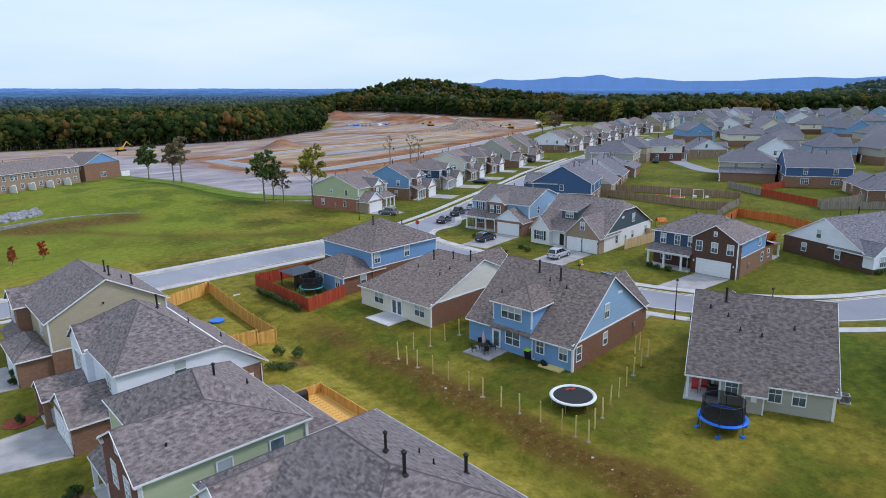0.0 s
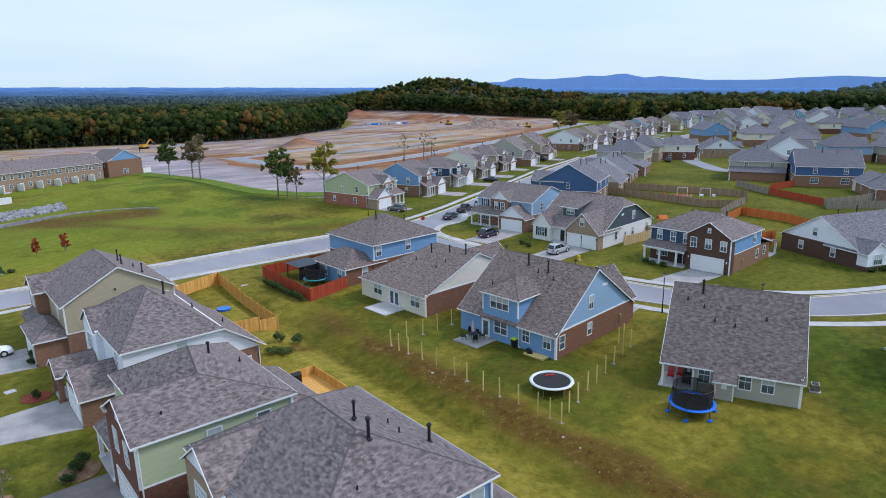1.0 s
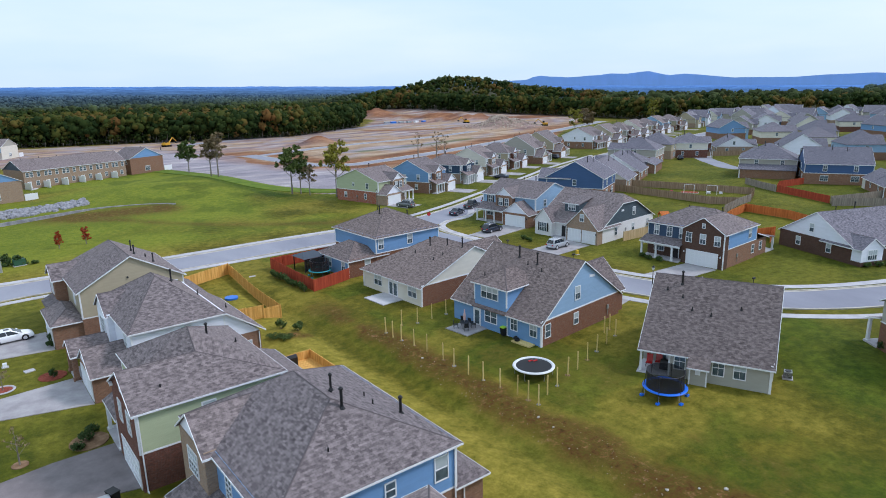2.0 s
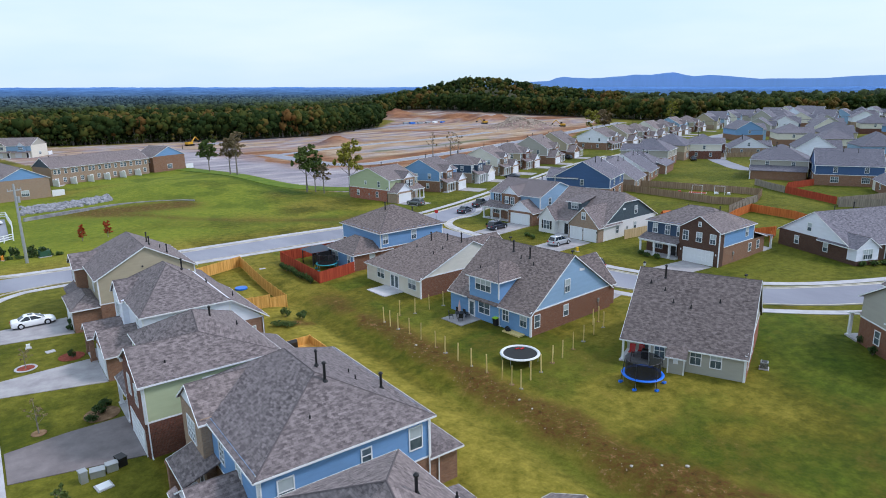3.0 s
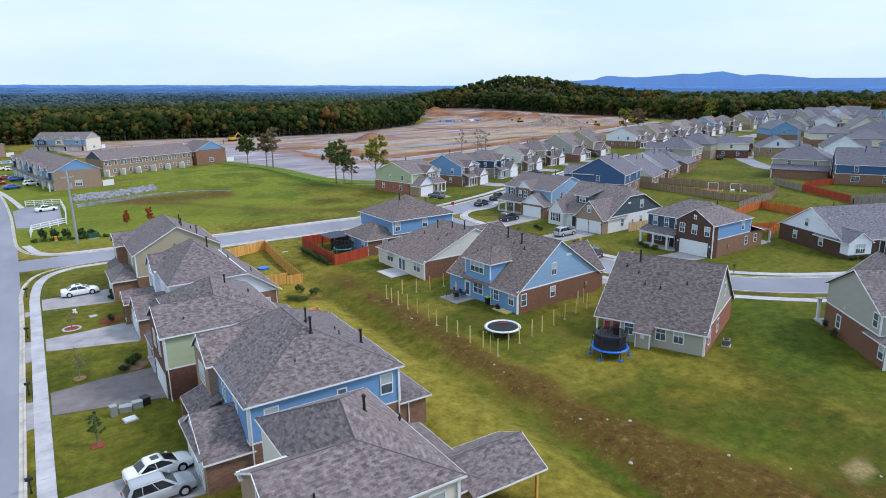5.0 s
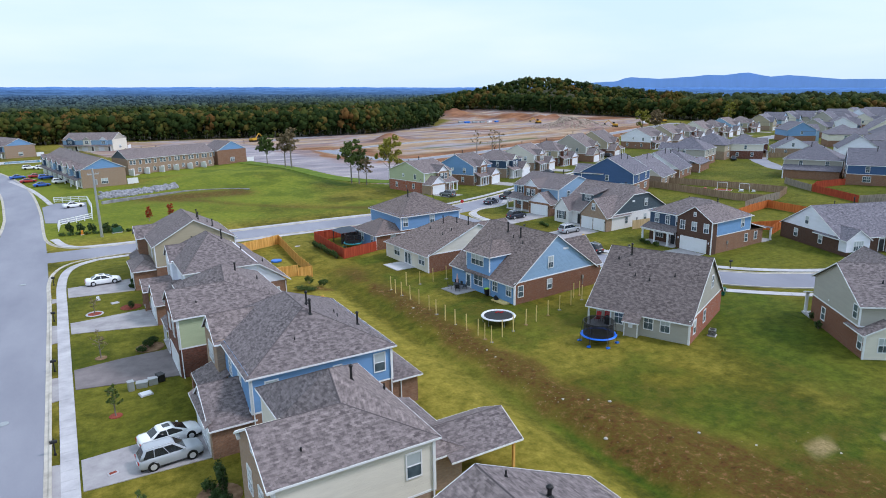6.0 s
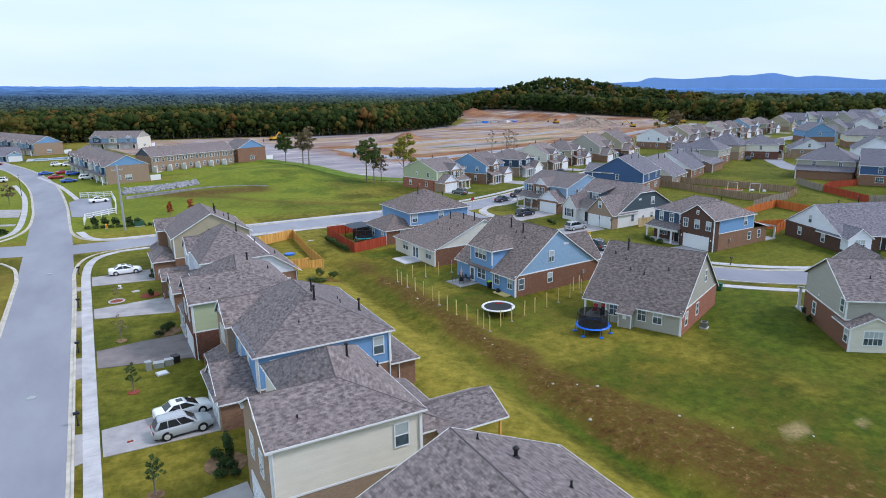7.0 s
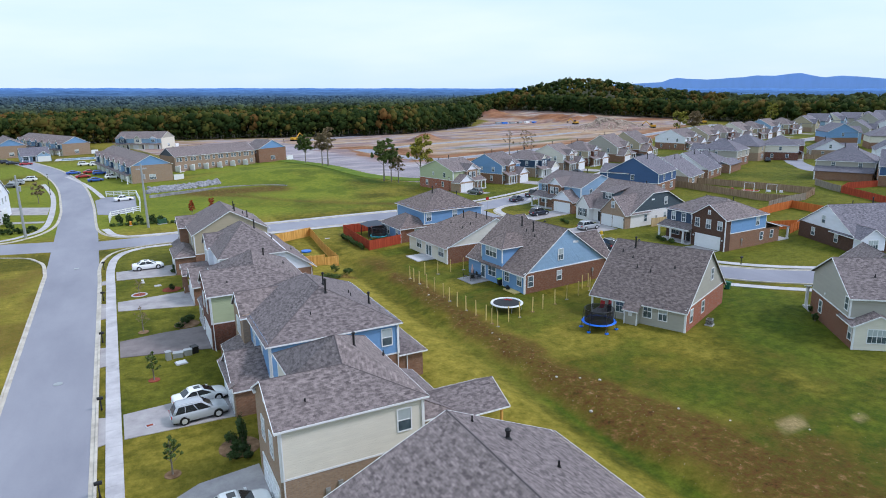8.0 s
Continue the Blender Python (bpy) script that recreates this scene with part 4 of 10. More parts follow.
pavement("pavement_east_inner", [(68.4, 118), (68.4, 100), (69, 84), (70.8, 74), (75, 64), (81, 56.6), (88.5, 50.5), (100, 45.4), (116, 39.6)], slab=2.0)
pavement("pavement_left", [(-19.8, 243), (-17.6, 230), (-15.3, 213), (-13.7, 190), (-13.3, 163), (-16.2, 153.6), (-23, 149.8), (-40, 155.6)], 0.62, slab=3.0)
pavement("pavement_right", [(-14.2, 262), (-10.2, 246), (-6.6, 229), (-3.7, 210), (-2.4, 200)], 0.62, slab=3.0)


def driveway(pts, z=0.06, mat=None, label="pale concrete driveway in front of a garage"):
    s = Shape()
    s.prism([(x, y, z) for x, y in pts], (0, 0, -0.25))
    return tagged(part("driveway", s, mat or DRIVE), label, "driveway", kind="structure")


# ---- the near row of two-storey houses ----
def meter(house, side, plane, u, z):
    s = Shape()
    s.box(-0.16, -0.13, 0, 0.16, 0, 0.5)
    s.tube((0, -0.07, -0.8), (0, -0.07, 0), 0.035, 0.035, 6)
    s.tube((0, -0.13, 0.28), (0, -0.2, 0.28), 0.1, 0.1, 10)
    return part("electric_meter", s, GALV, house, m=on_wall(side, plane, u, z))


def house_gabled(x, y, low, up, front, eave, label, dx=11.0, dy=12.4, rear_porch=False, porch=True, back=0.0):
    """Two storeys under a pyramid of shingles with a gable to the street and a lower front porch."""
    h = thing("house", label, "house", x, y, group="row of near houses")
    body(h, 0, 0, dx, 7.0, eave, low, up, 3.0)
    body(h, back, 7.0, dx, dy, eave, low, up, 3.0)
    wall(h, -0.07, 0.02, 0, 7.0, -0.3, eave, front, "front_wall")
    e, o = eave - 0.15, 0.32
    SW, SE, NE, NW = (-o, -o, e), (dx + o, -o, e), (dx + o, dy + o, e), (back - o, dy + o, e)
    r1, J, P, F, K = (5.9, 6.3, e + 3.15), (5.5, 3.4, e + 2.05), (-o, 3.4, e + 2.05), (-o, 7.1, e), (back - o, 7.1, e)
    slope(h, [SW, SE, J, P])
    slope(h, [SE, NE, r1, J])
    slope(h, [NE, NW, r1])
    slope(h, [NW, K, r1])
    slope(h, [K, J, r1])
    slope(h, [K, F, P, J] if back else [F, P, J])
    for a, c in ((P, J), (J, r1), (J, SE), (r1, NE), (r1, NW)):
        ridge(h, a, c)
    for a, c in ((SW, SE), (SE, NE), (NE, NW), (NW, K)):
        edge(h, a, c, name="gutter")
    edge(h, SW, P)
    edge(h, F, P)
    s = Shape()
    s.prism([(-0.06, 0, eave - 0.2), (-0.06, 7.0, eave - 0.2), (-0.06, 3.4, e + 1.9)], (0.3, 0, 0))
    part("gable_wall", s, front, h)
    for yy, zz in ((SW[1] + 0.35, e - 0.1), (6.75, e - 0.1)):
        s = Shape()
        s.prism([(-o + 0.03, yy - 0.36, zz + 0.10), (0.1, yy - 0.36, zz + 0.10), (0.1, yy + 0.22, zz + 0.26), (-o + 0.03, yy + 0.22, zz + 0.26)], (0, 0, -0.2))
        part("eave_return", s, WHITE, h)
    garage(h, "W", -0.07, 3.0, 4.9, 2.15)
    window(h, "W", -0.07, 2.0, 3.9, 0.9, 1.6, n=1)
    window(h, "W", -0.07, 4.6, 3.9, 0.9, 1.6, n=1)
    window(h, "W", -0.07, 3.3, eave + 0.35, 0.5, 0.8, (1, 2))
    window(h, "S", -0.02, 8.7, eave - 2.45, 0.95, 1.6, (1, 2))
    if dx > 10.5:
        window(h, "S", -0.02, 5.1, eave - 2.45, 0.95, 1.6, (1, 2))
    downspout(h, 0.15, -0.1, 0.1, eave - 0.3)
    downspout(h, dx - 0.15, -0.1, 0.1, eave - 0.3)
    meter(h, "S", 0, 3.0, 1.2)
    meter(h, "S", 0, 3.9, 1.5)
    # porch beside the garage
    wall(h, back - 0.05, 7.6, back + 1.2, dy - 0.3, -0.2, 3.0, front, "porch_wall")
    if porch:
        slope(h, [(back - 2.0, dy - 0.6, 2.75), (back - 2.0, 7.0, 2.75), (back + 0.1, 7.0, 4.0), (back + 0.1, dy - 0.6, 4.0)])
        edge(h, (back - 2.0, 7.0, 2.75), (back - 2.0, dy - 0.6, 2.75), name="gutter")
        edge(h, (back - 2.0, 7.0, 2.75), (back + 0.1, 7.0, 4.0))
        column(h, back - 1.75, 7.3, 0, 2.7, 0.14)
        column(h, back - 1.75, dy - 0.9, 0, 2.7, 0.14)
        slab_part(h, back - 2.0, 7.1, back, dy - 0.5, 0.14, "porch_slab")
    door(h, "W", back - 0.05, 8.6, 0.15, BLACK)
    window(h, "W", back - 0.05, 10.6, 0.9, 0.9, 1.5)
    # lower wing at the back
    body(h, dx, 3.6, dx + 4.2, dy - 0.4, 2.9, low)
    X0, X1, Y0, Y1 = dx - 0.2, dx + 4.55, 3.25, dy - 0.05
    slope(h, [(X1, Y0, 2.8), (X1, Y1, 2.8), (X0, Y1 - 2.0, 5.0), (X0, Y0 + 2.0, 5.0)])
    slope(h, [(X0, Y0, 2.8), (X1, Y0, 2.8), (X0, Y0 + 2.2, 5.0)])
    slope(h, [(X1, Y1, 2.8), (X0, Y1, 2.8), (X0, Y1 - 2.2, 5.0)])
    for a, c in (((X1, Y0, 2.8), (X1, Y1, 2.8)), ((X0, Y0, 2.8), (X1, Y0, 2.8)), ((X1, Y1, 2.8), (X0, Y1, 2.8))):
        edge(h, a, c, name="gutter")
    window(h, "E", dx + 4.2, 6.0, 0.9, 0.9, 1.5)
    window(h, "E", dx + 4.2, 9.0, 0.9, 0.9, 1.5)
    if rear_porch:
        px = dx + 4.4
        gable_roof(h, px - 1.4, 2.9, px + 4.3, 8.0, 2.65, 0.5, "x", 0.3, None, ends="1")
        wall(h, px - 0.3, 3.0, px + 4.2, 7.9, 2.45, 2.62, CEDAR, "porch_beam")
        for yy in (3.2, 7.7):
            wall(h, px + 4.0, yy - 0.09, px + 4.18, yy + 0.09, 0, 2.5, CEDAR, "porch_post")
    vent_pipe(h, 7.2, 5.7, e + 2.2, 1.0, 0.09)
    vent_pipe(h, 2.2, 1.3, e + 0.75, 0.35, 0.06, False)
    vent_pipe(h, 9.4, 5.4, e + 1.25, 0.3, 0.05, False)
    vent_pipe(h, dx + 1.0, 5.0, 4.4, 0.5, 0.06, False)
    return h


def house_hipped(x, y, low, up, front, eave, label, dx=12.2, dy=14.6):
    """Two storeys under a hip roof, with a one-storey garage wing towards the street."""
    h = thing("house", label, "house", x, y, group="row of near houses")
    body(h, 0, 0, dx, dy, eave, low, up, 3.0)
    e = eave
    hip_roof(h, 0, 0, dx, dy, e, 0.5, 0.35, pe=0.64)
    # small gable to the street
    wall(h, -0.7, 8.6, 0.2, 13.6, -0.2, e + 0.05, front, "front_wall")
    gable_roof(h, -0.7, 8.6, 3.4, 13.6, e, 0.72, "x", 0.3, SID_WHITE, ends="0")
    window(h, "W", -0.7, 11.1, 3.8, 0.9, 1.6, n=2)
    window(h, "W", 0, 6.6, 3.9, 0.9, 1.5)
    window(h, "W", 0, 3.2, 3.9, 0.9, 1.5)
    # garage wing
    body(h, -3.1, 0.25, 0, 6.9, 2.75, low, None)
    wall(h, -3.16, 0.27, -3.1, 6.88, -0.2, 2.75, front, "front_wall")
    zr = gable_roof(h, -3.1, 0.25, 0.15, 6.9, 2.75, 0.66, "x", 0.3, SID_WHITE, ends="0")
    garage(h, "W", -3.16, 3.5, 4.9, 2.15)
    shed_roof(h, [(-3.6, 7.0, 2.95), (-3.6, 0.0, 2.95), (-3.05, 0.0, 3.25), (-3.05, 7.0, 3.25)], [((-3.6, 0.0, 2.95), (-3.6, 7.0, 2.95))])
    # entrance porch
    slope(h, [(-2.6, 11.6, 2.7), (-2.6, 7.2, 2.7), (0.0, 7.2, 3.7), (0.0, 11.6, 3.7)])
    edge(h, (-2.6, 7.2, 2.7), (-2.6, 11.6, 2.7), name="gutter")
    edge(h, (-2.6, 11.6, 2.7), (0, 11.6, 3.7))
    column(h, -2.35, 11.2, 0, 2.65, 0.28, BRICK_BRN)
    column(h, -2.35, 7.7, 0, 2.65, 0.16)
    slab_part(h, -2.6, 7.1, -0.6, 11.6, 0.14, "porch_slab")
    door(h, "W", -0.72, 9.6, 0.15, BLACK)
    window(h, "S", -0.02, 1.7, e - 2.45, 0.95, 1.6, (1, 2))
    window(h, "S", -0.02, 7.2, e - 1.85, 0.65, 0.95, (1, 2))
    window(h, "S", -0.02, 11.0, e - 2.3, 0.95, 1.6, (1, 2))
    downspout(h, 0.15, -0.1, 0.1, e - 0.3)
    downspout(h, dx - 0.15, -0.1, 0.1, e - 0.3)
    # back wing
    body(h, dx, 0.5, dx + 2.7, dy - 1.5, 2.8, low)
    slope(h, [(dx + 3.05, 0.1, 2.7), (dx + 3.05, dy - 1.1, 2.7), (dx, dy - 1.1, 4.5), (dx, 1.9, 4.5)])
    slope(h, [(dx, 0.1, 2.7), (dx + 3.05, 0.1, 2.7), (dx, 1.9, 4.5)])
    edge(h, (dx + 3.05, 0.1, 2.7), (dx + 3.05, dy - 1.1, 2.7), name="gutter")
    edge(h, (dx, 0.1, 2.7), (dx + 3.05, 0.1, 2.7), name="gutter")
    downspout(h, dx + 1.0, 0.42, 0.1, 2.6)
    window(h, "E", dx + 2.7, 4.0, 0.9, 0.9, 1.5)
    window(h, "E", dx + 2.7, 9.0, 0.9, 0.9, 1.5)
    vent_pipe(h, 6.5, 4.0, e + 2.55, 1.25, 0.1)
    vent_pipe(h, 6.9, 6.1, e + 2.85, 1.0, 0.08)
    vent_pipe(h, 10.8, 4.0, e + 0.7, 1.1, 0.1)
    vent_pipe(h, 9.6, 6.6, e + 1.2, 0.4, 0.05, False)
    vent_pipe(h, 9.3, 5.0, e + 1.4, 0.4, 0.05, False)
    vent_pipe(h, 4.4, 2.0, e + 1.15, 0.4, 0.06, False)
    return h


house_gabled(9.2, 71.1, BRICK_RED, SID_GREEN, BRICK_RED, 6.4, "two-storey house with sage green siding over dark red brick", back=1.8)
house_gabled(9.1, 38.1, BRICK_TAN, SID_CREAM, BRICK_TAN, 6.9, "two-storey house with cream siding over brown brick", dx=10.2, rear_porch=True, porch=False, back=2.8)
house_hipped(11.9, 54.0, BRICK_BRN, SID_BLUE, BRICK_TAN, 6.35, "two-storey house with bright blue siding and brown brick")


def house_saltbox():
    h = thing("house", "two-storey white-sided house with brick base and long rear roof", "house", 12.8, 88.0, group="row of near houses")
    body(h, 0, 0, 8.8, 13.6, 6.3, BRICK_BRN, SID_WHITE, 3.0)
    body(h, 8.8, 0.02, 12.4, 13.0, 3.4, BRICK_BRN, None)
    s = Shape()
    s.prism([(8.8, 0.0, 3.4), (12.4, 0.0, 3.4), (8.8, 0.0, 6.1)][::-1], (0, 12.9, 0))
    part("gable_wall", s, SID_WHITE, h)
    o, e = 0.35, 6.15
    A, B, C, D = (-o, -o, e), (8.9, -o, e), (12.9, -o, 3.45), (12.9, 13.4, 3.45)
    r1, r2, N = (4.3, 6.6, 9.5), (4.3, 8.2, 9.5), (-o, 14.0, e)
    NE = (8.9, 14.0, e)
    slope(h, [A, B, r1])
    slope(h, [B, C, D, NE])
    slope(h, [B, NE, r2, r1])
    slope(h, [NE, N, r2])
    slope(h, [N, A, r1, r2])
    for a, c in ((A, r1), (B, r1), (r1, r2), (r2, N), (r2, NE)):
        ridge(h, a, c)
    for a, c in ((A, B), (B, C), (N, A), (C, D)):
        edge(h, a, c, name="gutter")
    window(h, "S", -0.02, 5.0, 4.3, 0.95, 1.4, (1, 2))
    window(h, "S", 0, 10.9, 1.0, 0.9, 1.5, (1, 2))
    downspout(h, 12.25, -0.05, 0.1, 3.3)
    body(h, -3.6, 0.6, 0, 6.6, 2.75, BRICK_BRN, None)
    gable_roof(h, -3.6, 0.6, 0.2, 6.6, 2.75, 0.6, "x", 0.3, SID_WHITE, ends="0")
    garage(h, "W", -3.6, 3.6, 4.9, 2.15)
    wall(h, -0.6, 7.0, 0.2, 12.0, -0.2, 6.2, SID_WHITE, "front_wall")
    gable_roof(h, -0.6, 7.2, 3.2, 12.2, 6.2, 0.66, "x", 0.3, SID_WHITE, ends="0")
    gable_roof(h, -4.2, 7.0, -0.5, 10.6, 2.9, 0.6, "x", 0.3, SID_WHITE, ends="0")
    for yy in (7.3, 10.3):
        column(h, -4.0, yy, 0, 2.85, 0.24, BRICK_BRN)
    slab_part(h, -4.2, 6.9, -0.6, 10.8, 0.14, "porch_slab")
    door(h, "W", -0.62, 8.8, 0.15, BLACK)
    window(h, "W", -0.62, 9.6, 3.8, 0.9, 1.5, n=2)
    window(h, "W", 0, 2.4, 3.9, 0.9, 1.5)
    vent_pipe(h, 6.2, 8.0, 8.3, 1.1, 0.09)
    vent_pipe(h, 8.2, 6.0, 6.9, 0.4, 0.05, False)
    vent_pipe(h, 5.9, 3.4, 7.5, 0.3, 0.1, False)
    vent_pipe(h, 10.6, 4.6, 5.2, 0.35, 0.05, False)
    return h


def house_end_gable():
    h = thing("house", "two-storey tan-sided corner house with brick garage", "house", 11.4, 105.4, group="row of near houses")
    body(h, 0, 0, 11.4, 13.6, 6.3, BRICK_BRN, SID_TAN, 3.0)
    zr = 9.5
    o = 0.35
    slope(h, [(-o, 14, 6.12), (-o, -0.25, 6.12), (5.7, -0.25, zr), (5.7, 11.0, zr)])
    slope(h, [(11.4 + o, -0.25, 6.12), (11.4 + o, 14, 6.12), (5.7, 11.0, zr), (5.7, -0.25, zr)])
    slope(h, [(11.4 + o, 14, 6.12), (-o, 14, 6.12), (5.7, 11.0, zr)])
    ridge(h, (5.7, -0.25, zr), (5.7, 11, zr))
    s = Shape()
    s.prism([(0, 0, 6.2), (11.4, 0, 6.2), (5.7, 0, zr - 0.15)][::-1], (0, 9, 0))
    part("gable_wall", s, SID_TAN, h)
    for a, c in (((-o, -0.25, 6.12), (5.7, -0.25, zr)), ((11.4 + o, -0.25, 6.12), (5.7, -0.25, zr)), ((-o, -0.25, 6.12), (-o, 14, 6.12)), ((11.4 + o, -0.25, 6.12), (11.4 + o, 14, 6.12))):
        edge(h, a, c)
    window(h, "S", -0.02, 10.2, 4.2, 0.9, 1.4, (1, 2))
    vent = Shape()
    vent.tube((5.2, -0.12, 7.0), (5.2, 0, 7.0), 0.12, 0.12, 8)
    part("gable_vent", vent, DKMETAL, h)
    body(h, -3.0, 0.4, 0, 7.6, 3.0, BRICK_BRN, None)
    hip_roof(h, -3.0, 0.4, 0.6, 7.6, 3.0, 0.6, 0.3)
    garage(h, "W", -3.0, 4.0, 4.9, 2.15)
    gable_roof(h, -1.4, 8.6, 3.0, 13.2, 6.1, 0.62, "x", 0.3, SID_WHITE, ends="0")
    wall(h, -1.3, 8.7, 0, 13.1, -0.2, 6.1, BRICK_BRN, "front_wall")
    slope(h, [(-2.6, 12.6, 2.7), (-2.6, 7.8, 2.7), (-1.2, 7.8, 3.5), (-1.2, 12.6, 3.5)])
    window(h, "W", -1.3, 11, 3.9, 0.9, 1.5, n=2)
    window(h, "W", 0, 3.6, 4.0, 0.9, 1.4)
    body(h, 11.4, 1.5, 14.2, 9, 2.8, BRICK_BRN, None)
    slope(h, [(14.6, 1.1, 2.7), (14.6, 9.4, 2.7), (11.4, 9.4, 4.2), (11.4, 1.1, 4.2)])
    for x, y, z, hh in ((7.0, 3.6, 8.9, 0.9), (8.6, 1.6, 8.0, 0.9), (7.2, 6.0, 8.8, 1.1)):
        vent_pipe(h, x, y, z, hh, 0.08)
    vent_pipe(h, 8.4, 4.4, 8.2, 0.3, 0.05, False)
    return h


def house_nearest():
    h = thing("house", "near house with broad grey shingle gable roof", "house", 9.9, 10.0, group="row of near houses")
    dx, dy, e = 14.5, 20.0, 6.6
    body(h, 0, 0, dx, dy, e, BRICK_BRN, SID_TAN, 3.0)
    zr = gable_roof(h, 0, 0, dx, dy, e, 0.44, "y", 0.4, SID_TAN)
    garage(h, "W", 0, 16.0, 4.9, 2.15)
    window(h, "W", -0.02, 17.5, 4.2, 0.9, 1.5, n=2)
    window(h, "N", dy + 0.02, 11.0, 4.2, 0.9, 1.5, (1, 2))
    for x, y, hh, r, cap in ((9.6, 17.4, 0.5, 0.11, True), (8.3, 19.1, 0.35, 0.05, False), (11.0, 14.6, 0.4, 0.06, False), (13.0, 11.0, 0.4, 0.06, False), (12.0, 9.4, 0.5, 0.1, True)):
        vent_pipe(h, x, y, zr - 0.44 * abs(x - dx / 2), hh, r, cap)
    return h


house_saltbox()
house_end_gable()
house_nearest()

driveway([(-0.1, 54.9), (-0.1, 59.6), (8.7, 60.3), (8.7, 54.6)])
driveway([(-0.1, 73.9), (-0.1, 79.1), (4.5, 79.8), (9.1, 79.9), (9.1, 71.9)], mat=CONC_DARK, label="dark new concrete driveway in front of a garage")
driveway([(-0.1, 91.1), (-0.1, 95.3), (9.1, 96.2), (9.1, 88.6)])
driveway([(-0.1, 107.3), (-0.1, 112.6), (8.3, 113.0), (8.3, 106.0)])
driveway([(-0.1, 37.6), (-0.1, 42.4), (4.6, 45.4), (9.0, 46.0), (9.0, 38.6)])
for y0, y1 in ((54.8, 59.7), (72.2, 77.8), (88.8, 95.3), (105.8, 107.6), (36, 42.3)):
    driveway([(-2.1, y0 - 0.2), (-2.1, y1 + 0.2), (-1.5, y1), (-1.5, y0)], 0.068, label="concrete driveway apron crossing the verge")

# ---- houses across the swale ----


def house_grey():
    """Local x runs along the ridge, local y towards the back."""
    h = thing("house", "one-and-a-half storey grey-beige house with brown brick gable end", "house", 52.86, 60.77, rz=-66.0)
    L, D, e = 11.9, 13.6, 2.75
    body(h, 3.0, 0, L, D, e, SID_GREY, None)
    wall(h, L - 0.06, 0.12, L + 0.06, D, -0.3, e + 0.05, BRICK_ORG, "brick_wall", "red-brown brick end wall")
    wall(h, 0, 3.0, 3.0, D, -0.3, e, SID_GREY)
    wall(h, L + 0.06, 0.12, L + 0.1, D, e + 0.05, e + 0.2, WHITE, "trim_band")
    zr = 8.25
    ym = 7.2
    A, B = 0.02, L + 0.28
    o = 0.4
    p = (zr - e) / ym
    zl = e - p * o
    slope(h, [(A, -o, zl), (B, -o, zl), (B, ym, zr), (A, ym, zr)], SHINGLE_B)
    slope(h, [(B, D + o, zl), (A, D + o, zl), (A, ym, zr), (B, ym, zr)], SHINGLE_B)
    ridge(h, (A, ym, zr), (B, ym, zr))
    s = Shape()
    s.prism([(0.25, 0.05, e), (0.25, D - 0.05, e), (0.25, ym, zr - 0.16)][::-1], (L - 0.22, 0, 0))
    part("gable_wall", s, SID_GREY, h)
    for X in (A, B):
        edge(h, (X, -o, zl), (X, ym, zr))
        edge(h, (X, D + o, zl), (X, ym, zr))
    edge(h, (A, -o, zl), (5.1, -o, zl), name="gutter")
    edge(h, (6.5, -o, zl), (B, -o, zl), name="gutter")
    # bump-out with its own strip of roof
    wall(h, 5.0, -1.0, 6.5, 0.1, -0.2, e - 0.88, SID_GREY, "closet_wall")
    slope(h, [(4.75, -1.35, zl - 0.66), (6.75, -1.35, zl - 0.66), (6.75, -0.2, zl + 0.16), (4.75, -0.2, zl + 0.16)], SHINGLE_B)
    edge(h, (4.75, -1.35, zl - 0.66), (6.75, -1.35, zl - 0.66), name="gutter")
    for X in (5.0, 6.5):
        wall(h, X - 0.06, -1.06, X + 0.06, -0.94, 0, e - 0.92, WHITE, "corner_board")
    s = Shape()
    s.box(5.5, -1.1, 1.1, 5.95, -0.98, 1.55)
    s.box(5.6, -1.13, 1.2, 5.85, -1.08, 1.45)
    part("wall_vent", s, WHITE, h)
    for X in (L - 0.06,):
        wall(h, X - 0.1, -0.06, X + 0.12, 0.1, 0, e, WHITE, "corner_board")
    # recessed porch
    wall(h, 0.2, -0.05, 0.4, 0.13, 0, e - 0.15, WHITE, "porch_column")
    wall(h, 2.9, -0.05, 3.08, 0.1, 0, e - 0.1, WHITE, "corner_board")
    wall(h, 0, -0.06, 3.0, 0.12, e - 0.42, e - 0.2, WHITE, "porch_beam")
    slab_part(h, 0, -0.3, 3.0, 3.0, 0.12, "porch_slab")
    door(h, "S", 3.0, 1.9, 0.12, None, 0.95, 2.0, True)
    window(h, "S", 0, 3.95, 0.95, 0.95, 1.55, (2, 2))
    window(h, "S", 0, 7.4, 0.95, 0.95, 1.55, (2, 2))
    window(h, "S", 0, 9.25, 0.95, 0.95, 1.55, (2, 2))
    window(h, "E", L + 0.06, 1.6, 0.9, 0.85, 1.5, (1, 2))
    window(h, "E", L + 0.06, 5.6, 1.0, 0.85, 1.4, (1, 2))
    window(h, "E", L + 0.03, 8.4, 4.4, 0.8, 1.4, (1, 2))
    vent_pipe(h, 2.9, 6.4, 7.55, 1.3, 0.1)
    for x, y in ((1.6, 5.6), (3.2, 5.0), (4.3, 3.9), (6.1, 3.6), (8.7, 4.5)):
        vent_pipe(h, x, y, e + p * y, 0.35, 0.06, False)
    # front gable over the entry side, seen beyond the ridge
    gable_roof(h, 1.0, D - 2, 6.2, D + 4.2, 3.2, 0.8, "y", 0.3, BRICK_BRN, SHINGLE_B, ends="1")
    return h


